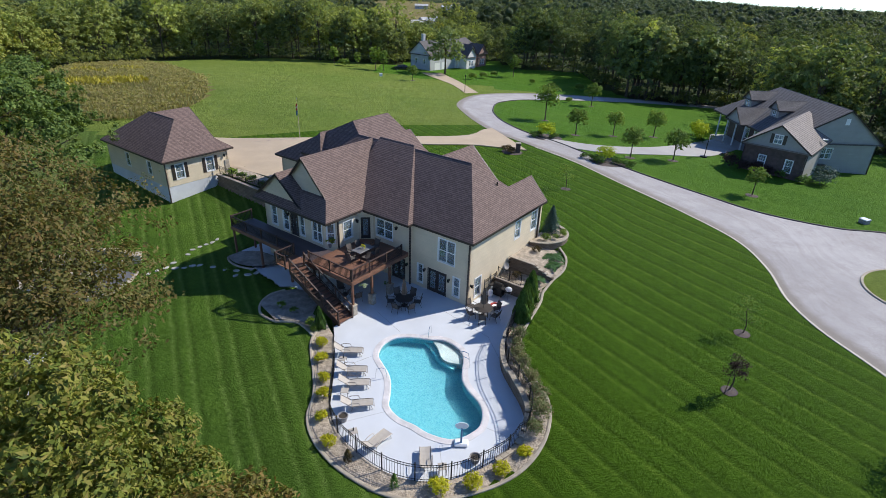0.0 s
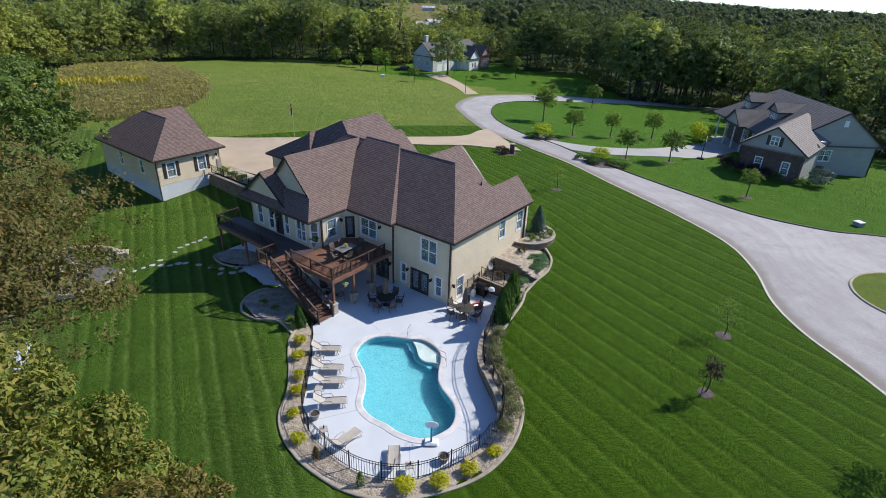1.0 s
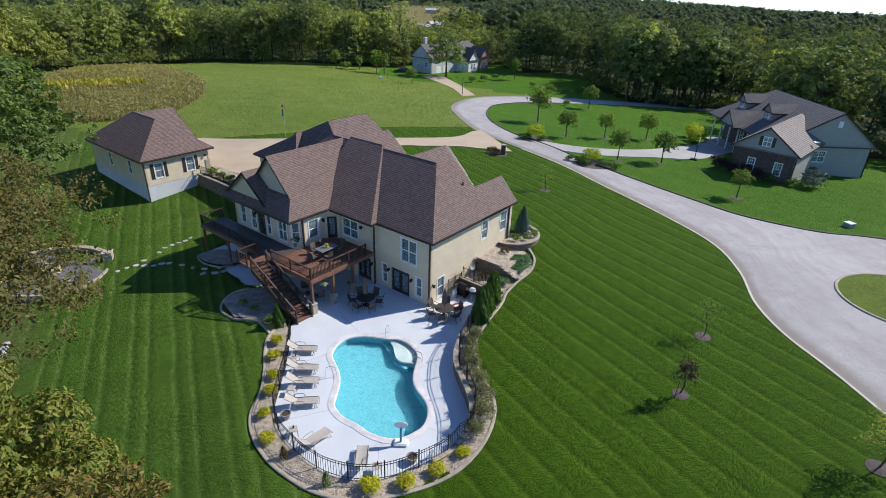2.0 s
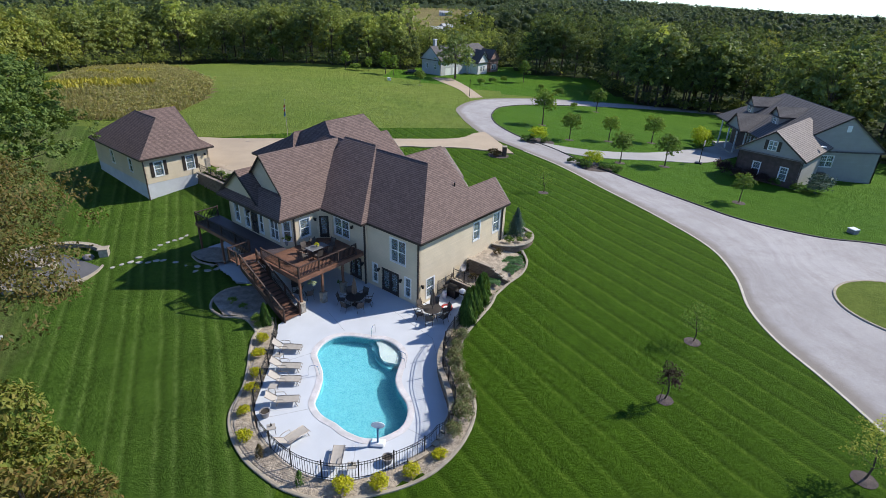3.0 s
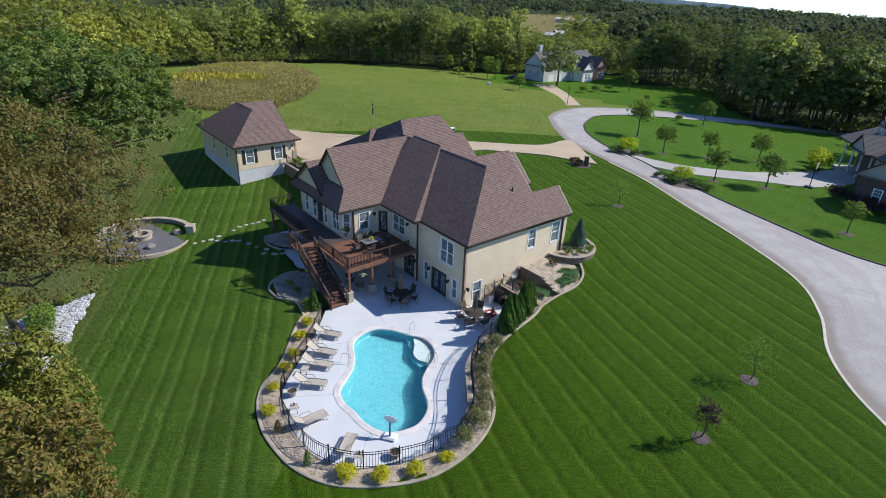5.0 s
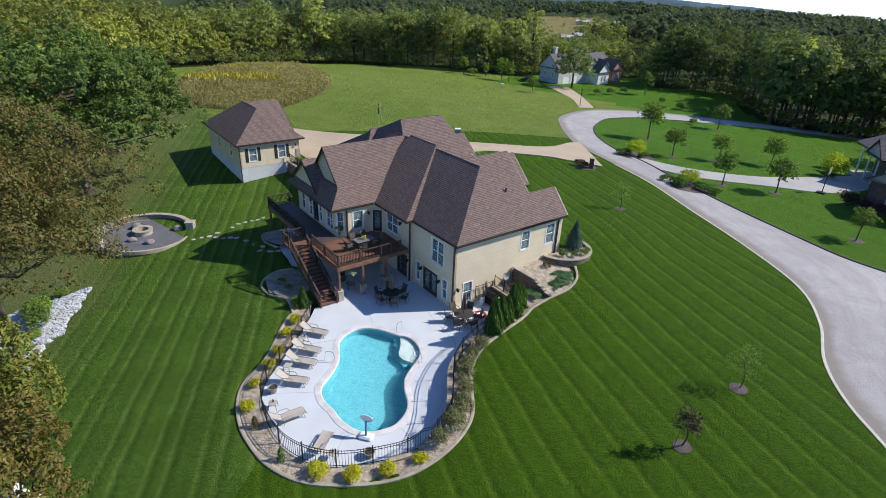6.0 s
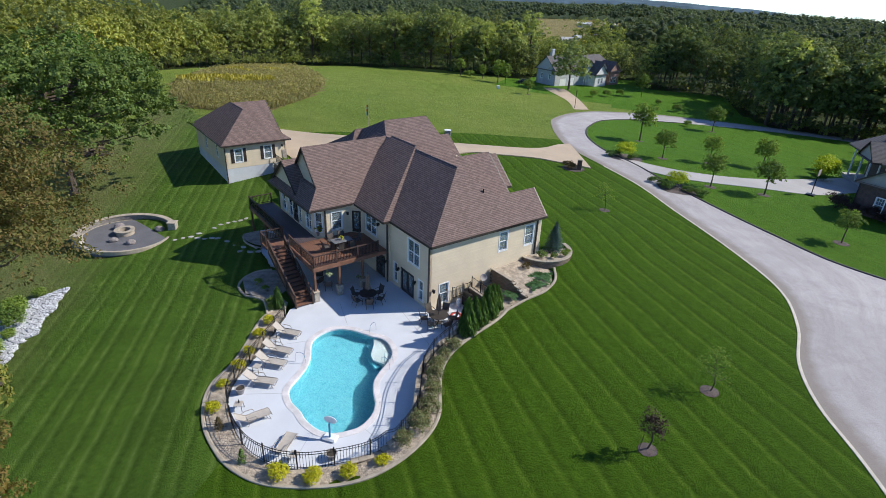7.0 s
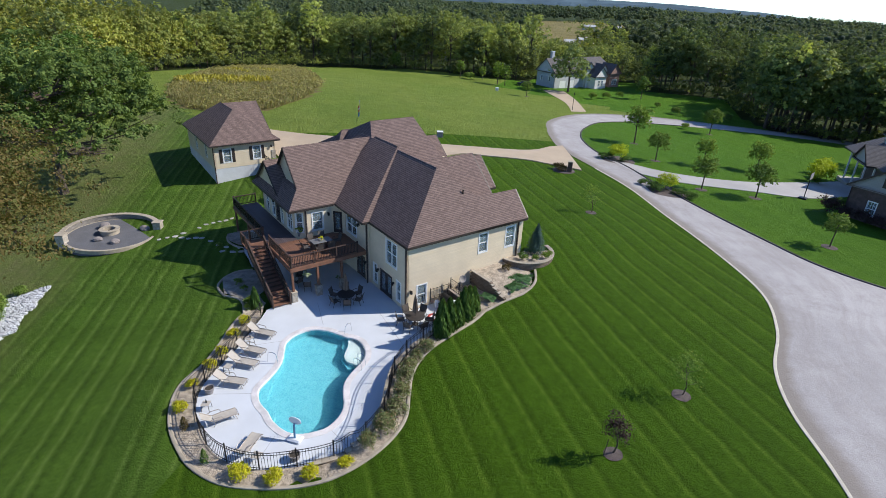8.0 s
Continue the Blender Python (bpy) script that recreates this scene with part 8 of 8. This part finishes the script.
# ---- fire pit terrace ----
def fire_place():
    cx, cy, r = -30.6, 41.1, 4.3
    z = -0.4
    bm = bmesh.new()
    ring = [(cx + r * math.cos(2 * math.pi * k / 48), cy + r * 0.92 * math.sin(2 * math.pi * k / 48)) for k in range(48)]
    prism(bm, ring, z - 0.9, z + 0.02)
    tagged(part("gravel_pad", bm, M["gravel_grey"]), "round grey gravel pad of the fire pit", "patio", kind="structure")
    kerbing("kerb", ring[::4], M["cap"], "pale edging round the gravel pad", w=0.28, h=0.06, n=60, lift=z, closed=True)
    arc = [(cx + (r + 0.1) * math.cos(a), cy + (r + 0.1) * 0.92 * math.sin(a)) for a in [radians(40 + 8.5 * k) for k in range(24)]]
    block_wall("curved pale block seat wall behind the fire pit", arc, z, z + 0.55, deep=0.4, size=0.5, course=0.18, name="seat_wall", material="block_grey")
    for a in (arc[0], arc[-1]):
        t = thing("stone_pier", "square pale stone pier at the end of the seat wall", "pier", m=pose(a[0], a[1], z, 0, 0, 20))
        part("pier", boxes((-0.38, -0.38, -0.5, 0.38, 0.38, 0.85), bevel=0.02), M["stone"], t)
        part("cap", boxes((-0.45, -0.45, 0.85, 0.45, 0.45, 0.95), bevel=0.02), M["cap"], t)
    f = thing("fire_pit", "round pale stone fire pit with a dark hollow", "fire pit", m=pose(cx - 0.3, cy + 0.1, z + 0.02))
    part("ring", lathe(bmesh.new(), [(0.85, 0), (0.85, 0.42), (0.95, 0.42), (0.95, 0.5), (0.55, 0.5), (0.55, 0.1)], sides=28), M["cap"], f)
    part("ash", lathe(bmesh.new(), [(0.6, 0.05), (0.5, 0.14)], sides=20), M["soil"], f)
    for k, (dx, dy, s) in enumerate(((2.2, 2.0, 0.5), (0.1, -1.7, 0.42), (2.0, -1.5, 0.45), (-1.8, 0.9, 0.6))):
        t = thing("boulder", "grey stone seat boulder on the gravel", "boulder", "seat boulders round the fire pit", m=pose(cx + dx, cy + dy, z + 0.02, 0, 0, 40 * k) @ Matrix.Diagonal((s * 1.3, s, s * 0.8, 1)))
        bm = bmesh.new()
        bmesh.ops.create_icosphere(bm, subdivisions=2, radius=0.8)
        for v in bm.verts:
            v.co *= 1 + 0.25 * noise.noise(v.co * 1.3 + Vector((k * 3, 0, 0)))
            v.co.z = max(v.co.z, -0.45) + 0.45
        part("stone", bm, M["boulder"], t)


M["block_grey"] = plain("block_grey", (0.27, 0.245, 0.215), 0.9, 0.25, 2, 12, 0.6, 0.02, each=0.3)
M["gravel_grey"] = plain("gravel_grey", (0.12, 0.12, 0.13), 0.9, 0.15, 0.8, 16, 0.6, 0.02)
M["boulder"] = plain("boulder", (0.24, 0.21, 0.20), 0.9, 0.3, 3, 14, 0.5, 0.02)
fire_place()

# stepping stones
M["flag"] = plain("flagstone", (0.50, 0.48, 0.43), 0.85, 0.2, 2, 14, 0.4, 0.01, each=0.25)
_steps = [(-25.3, 41.65), (-24.75, 42.15), (-24.1, 42.6), (-23.8, 43.4), (-23.3, 42.5), (-22.5, 42.55), (-21.9, 42.9), (-21.3, 43.0), (-23.1, 44.9), (-23.05, 45.8), (-22.6, 46.4), (-22.2, 46.9), (-21.8, 47.4), (-21.55, 48.0), (-20.0, 42.7), (-18.75, 42.2), (-17.45, 41.2), (-17.7, 42.05), (-16.5, 41.4), (-16.4, 42.3), (-15.8, 41.8)]
_srng = random.Random(4)
for x, y in _steps:
    loop = []
    r = _srng.uniform(0.17, 0.26)
    for k in range(7):
        a = 2 * math.pi * k / 7
        q = r * _srng.uniform(0.8, 1.15)
        loop.append((q * 1.25 * math.cos(a), q * 0.85 * math.sin(a)))
    t = thing("stepping_stone", "pale irregular flagstone in the lawn", "stepping stone", "stepping stones to the fire pit", m=pose(x, y, land(x, y) - 0.03, 0, 0, _srng.uniform(0, 90)))
    part("flagstone", prism(bmesh.new(), loop, -0.05, 0.09), M["flag"], t)

# rock-lined ditch
M["limestone"] = plain("limestone", (0.60, 0.58, 0.54), 0.9, 0.2, 3, 14, 0.5, 0.02)
M["riprap"] = plain("riprap", (0.44, 0.45, 0.47), 0.9, 0.3, 1.5, 10, 0.6, 0.03)


def riprap(n, region, name, label, size):
    rng = np.random.default_rng(8)
    phi = (1 + 5 ** 0.5) / 2
    ico = unit(np.array([(-1, phi, 0), (1, phi, 0), (-1, -phi, 0), (1, -phi, 0), (0, -1, phi), (0, 1, phi), (0, -1, -phi), (0, 1, -phi), (phi, 0, -1), (phi, 0, 1), (-phi, 0, -1), (-phi, 0, 1)], float))
    tri = np.array([(0, 11, 5), (0, 5, 1), (0, 1, 7), (0, 7, 10), (0, 10, 11), (1, 5, 9), (5, 11, 4), (11, 10, 2), (10, 7, 6), (7, 1, 8), (3, 9, 4), (3, 4, 2), (3, 2, 6), (3, 6, 8), (3, 8, 9), (4, 9, 5), (2, 4, 11), (6, 2, 10), (8, 6, 7), (9, 8, 1)])
    xs = [p[0] for p in region]
    ys = [p[1] for p in region]
    V, Fc = [], []
    while len(V) < n:
        x, y = rng.uniform(min(xs), max(xs)), rng.uniform(min(ys), max(ys))
        if gap(x, y, region) > 0:
            continue
        s = size * rng.uniform(0.5, 1.5)
        v = ico * (1 + rng.normal(size=(12, 1)) * 0.18) * s * np.array((rng.uniform(0.8, 1.4), rng.uniform(0.7, 1.1), 0.65)) + np.array((x, y, land(x, y) + 0.05))
        Fc.append(tri + 12 * len(V))
        V.append(v)
    me = bpy.data.meshes.new(name)
    me.from_pydata(np.concatenate(V).tolist(), [], np.concatenate(Fc).tolist())
    me.materials.append(M["riprap"])
    return tagged(new(name, me), label, "rocks", kind="stuff")


riprap(3600, [(-28.4, 32.4), (-29.2, 30.8), (-30.0, 29.6), (-31.2, 28.2), (-31.8, 25.5), (-27.6, 22.8), (-24.2, 21.6), (-23.6, 22.6), (-24.3, 24.0), (-25.2, 25.2), (-25.0, 26.6), (-26.4, 28.2), (-26.6, 29.4), (-27.6, 30.8)], "riprap", "pale grey limestone riprap in a ditch", 0.15)
for k, (x, y, r) in enumerate(((-15.0, 14.8, 0.42), (-14.15, 14.7, 0.36), (-13.3, 14.6, 0.38), (-12.5, 14.2, 0.4))):
    t = thing("boulder", "pale limestone boulder at the lawn's edge", "boulder", "pale boulders at the lawn's edge", m=pose(x, y, land(x, y) - 0.05, 0, 0, 50 * k))
    bm = bmesh.new()
    bmesh.ops.create_icosphere(bm, subdivisions=2, radius=r)
    for v in bm.verts:
        v.co *= 1 + 0.3 * noise.noise(v.co * 2.4 + Vector((k * 3.7, 0, 0)))
        v.co.z = max(v.co.z * 0.8, -0.15) + 0.15
    part("stone", bm, M["limestone"], t)
shrubs("shrub", "weedy yellow-green bush among the rocks", bush, [(-27.6, 26.8, 0.8), (-28.8, 27.8, 0.9), (-26.6, 25.6, 0.5), (-25.6, 23.6, 0.7), (-24.6, 22.2, 0.6), (-29.6, 30.6, 0.5)], "")


# ---- meadow of tall grass ----
def tufts(name, label, n, region, hgt, wide, material, seed, lump=0.0):
    rng = np.random.default_rng(seed)
    xs = [p[0] for p in region]
    ys = [p[1] for p in region]
    pts = []
    while len(pts) < n:
        x, y = rng.uniform(min(xs), max(xs)), rng.uniform(min(ys), max(ys))
        d = gap(x, y, region)
        if d < 1.2 * noise.noise((x * 0.25, y * 0.25, 0)) and noise.noise((x * 0.12, y * 0.12, 5.0)) > lump - 0.6:
            pts.append((x, y, natural(x, y)))
    P = np.array(pts)
    h = hgt * rng.uniform(0.5, 1.3, n)
    P[:, 2] += h * 0.45
    a = rng.uniform(0, 2 * math.pi, n)
    lean = rng.normal(size=(n, 2)) * 0.35
    up = unit(np.stack([lean[:, 0], lean[:, 1], np.ones(n)], 1))
    side = np.stack([np.cos(a), np.sin(a), 0 * a], 1) * wide
    V = np.empty((n, 4, 3))
    V[:, 0] = P - up * h[:, None] * 0.5
    V[:, 1] = P + side * 0.5 + up * h[:, None] * 0.2
    V[:, 2] = P + up * h[:, None] * 0.6
    V[:, 3] = P - side * 0.5 + up * h[:, None] * 0.2
    me = bpy.data.meshes.new(name)
    me.from_pydata(V.reshape(-1, 3).tolist(), [], np.arange(4 * n).reshape(-1, 4).tolist())
    me.materials.append(material)
    return tagged(new(name, me), label, "tall grass", kind="stuff")


M["leaf_meadow"] = leafy("leaf_meadow", [(0.30, 0.28, 0.12), (0.38, 0.31, 0.15), (0.30, 0.31, 0.11), (0.40, 0.33, 0.17)], 0.5, 0.0)
M["leaf_goldenrod"] = leafy("leaf_goldenrod", [(0.50, 0.43, 0.06), (0.40, 0.36, 0.07), (0.54, 0.46, 0.07)], 0.3, 0.0)
tufts("meadow_grass", "tall dry brown meadow grass", 34000, MEADOW, 0.8, 0.2, M["leaf_meadow"], 1)
tufts("goldenrod", "yellow goldenrod flowers in the meadow", 1500, [(-76, 102), (-70, 98.5), (-61, 104), (-55, 110), (-62, 112), (-74, 107)], 1.3, 0.5, M["leaf_goldenrod"], 2, 0.5)
tufts("goldenrod", "yellow goldenrod flowers in the meadow", 300, [(-84, 128), (-74, 124), (-70, 134), (-80, 138)], 1.2, 0.5, M["leaf_goldenrod"], 3, 0.5)

# ---- small things of the yard ----
f = thing("flagpole", "thin grey flagpole with a limp flag", "flagpole", m=pose(-19.9, 76.3, land(-19.9, 76.3)))
part("pole", tube(bmesh.new(), [(0, 0, -0.2), (0, 0, 5.6)], [0.05, 0.03], 8), M["chrome"], f)
part("finial", lathe(bmesh.new(), [(0.02, 0), (0.06, 0.05), (0.02, 0.11)], 0, 0, 5.6, 10), M["chrome"], f)
for k, (mat_, z0, z1) in enumerate((("plastic_blue", 3.5, 4.1), ("red", 4.15, 4.45), ("plastic_white", 4.45, 4.7), ("red", 4.7, 5.0))):
    bm = bmesh.new()
    cols = []
    for i in range(5):
        x = -0.04 - 0.05 * i
        cols.append([bm.verts.new((x, 0.06 * math.sin(i * 1.9 + z), z - 0.05 * i)) for z in (z0, (z0 + z1) / 2, z1)])
    for a, b in zip(cols, cols[1:]):
        for i in range(2):
            bm.faces.new((a[i], b[i], b[i + 1], a[i + 1]))
    o = part("flag", bm, M[mat_], f, "limp hanging flag cloth")
    o.modifiers.new("thick", "SOLIDIFY").thickness = 0.01


def utility_box(x, y, label, mat_, w=0.9, h=0.8):
    t = thing("utility_box", label, "utility box", m=pose(x, y, land(x, y), 0, 0, 20))
    part("body", boxes((-w / 2, -w / 2, -0.1, w / 2, w / 2, h), bevel=0.03), M[mat_], t)
    part("lid", boxes((-w / 2 - 0.03, -w / 2 - 0.03, h, w / 2 + 0.03, w / 2 + 0.03, h + 0.08), bevel=0.02), M["plastic_white"], t)


utility_box(-9.75, 83.4, "grey utility box with a pale lid", "pot")
utility_box(47.1, 55.1, "white and grey utility box in the lawn", "pot", 0.8, 0.45)
utility_box(-16.8, 157.0, "small white box in the field", "plastic_white", 0.8, 0.7)
m_ = thing("mailbox_post", "brown brick mailbox pillar in a planted bed", "mailbox", m=pose(11.1, 75.2, land(11.1, 75.2)))
part("pillar", boxes((-0.3, -0.3, -0.1, 0.3, 0.3, 1.35), bevel=0.02), M["brick_dark"], m_)
part("cap", boxes((-0.36, -0.36, 1.35, 0.36, 0.36, 1.45), bevel=0.02), M["cap"], m_)
mulch_disc(10.3, 75.4, 1.5, "mulched bed round the mailbox pillar")


def lamp_post(x, y, h, label, basket=False):
    t = thing("lamp_post", label, "lamp post", m=pose(x, y, land(x, y)))
    part("pole", tube(bmesh.new(), [(0, 0, -0.2), (0, 0, h)], 0.06, 8), M["iron"], t)
    part("lantern", lathe(bmesh.new(), [(0.08, 0), (0.16, 0.3), (0.18, 0.34), (0.03, 0.46)], 0, 0, h, 8), M["iron"], t)


lamp_post(5.9, 136.8, 3.6, "dark lamp post beside the far drive")
b_ = thing("basketball_stand", "portable basketball stand on the neighbour's drive", "basketball hoop", m=pose(40.6, 80.9, land(40.6, 80.9), 0, 0, -30))
part("post", tube(bmesh.new(), [(0, 0, 0), (0, 0, 1.6), (0.05, 0, 3.0)], 0.06, 8), M["iron"], b_)
part("base", boxes((-0.6, -0.4, -0.05, 0.4, 0.4, 0.22), bevel=0.05), M["iron"], b_)
part("backboard", boxes((0.08, -0.6, 2.7, 0.14, 0.6, 3.5), bevel=0.01), M["pot"], b_)
# log pile at the edge of the wood
_lr = random.Random(9)
pile = thing("log_pile", "grey-brown heap of cut brush and logs", "log pile", m=pose(-54.0, 58.5, land(-54, 58.5), 0, 0, 40))
for k in range(60):
    a, b = _lr.uniform(-3, 3), _lr.uniform(-1.2, 1.2)
    hz = max(0.1, 1.1 - abs(b) * 0.7 - abs(a) * 0.15) * _lr.uniform(0.3, 1)
    t = _lr.uniform(-0.6, 0.6)
    part("log", tube(bmesh.new(), [(a - 0.9 * math.cos(t), b - 0.9 * math.sin(t), hz), (a + 0.9 * math.cos(t), b + 0.9 * math.sin(t), hz + _lr.uniform(-0.1, 0.2))], _lr.uniform(0.06, 0.14), 6), M["bark"], pile)


# ---- a parked car by the far house ----
def parked_car(x, y, turn):
    c = thing("car", "dark parked estate car beside the far house", "car", m=pose(x, y, land(x, y), 0, 0, turn))
    bm = bmesh.new()
    side = [(-2.2, 0.45), (-2.25, 0.8), (-1.95, 0.95), (-1.5, 1.0), (-0.9, 1.45), (1.3, 1.5), (2.0, 1.0), (2.2, 0.9), (2.25, 0.45)]
    L_ = [[bm.verts.new((px_, w * (0.85 if pz > 1.2 else 0.95), pz)) for px_, pz in side] for w in (-0.9, 0.9)]
    bm.faces.new(L_[0])
    bm.faces.new(L_[1][::-1])
    for k in range(len(side)):
        q = (k + 1) % len(side)
        bm.faces.new((L_[0][k], L_[0][q], L_[1][q], L_[1][k]))
    part("body", bm, M["car_paint"], c)
    part("windscreen", boxes((-1.3, -0.72, 1.05, -0.85, 0.72, 1.42)), M["glass"], c)
    for px_ in (-1.4, 1.4):
        for py_ in (-0.82, 0.82):
            w = part("wheel", tube(bmesh.new(), [(px_, py_ - 0.1, 0.33), (px_, py_ + 0.1, 0.33)], 0.33, 14), M["iron"], c)
            part("rim", tube(bmesh.new(), [(px_, py_ - 0.11, 0.33), (px_, py_ + 0.11, 0.33)], 0.2, 10), M["chrome"], w)


M["car_paint"] = plain("car_paint", (0.03, 0.035, 0.045), 0.3, 0.1, 3, 30, 0.02, metal=0.4)
parked_car(-12.4, 176.5, 20)
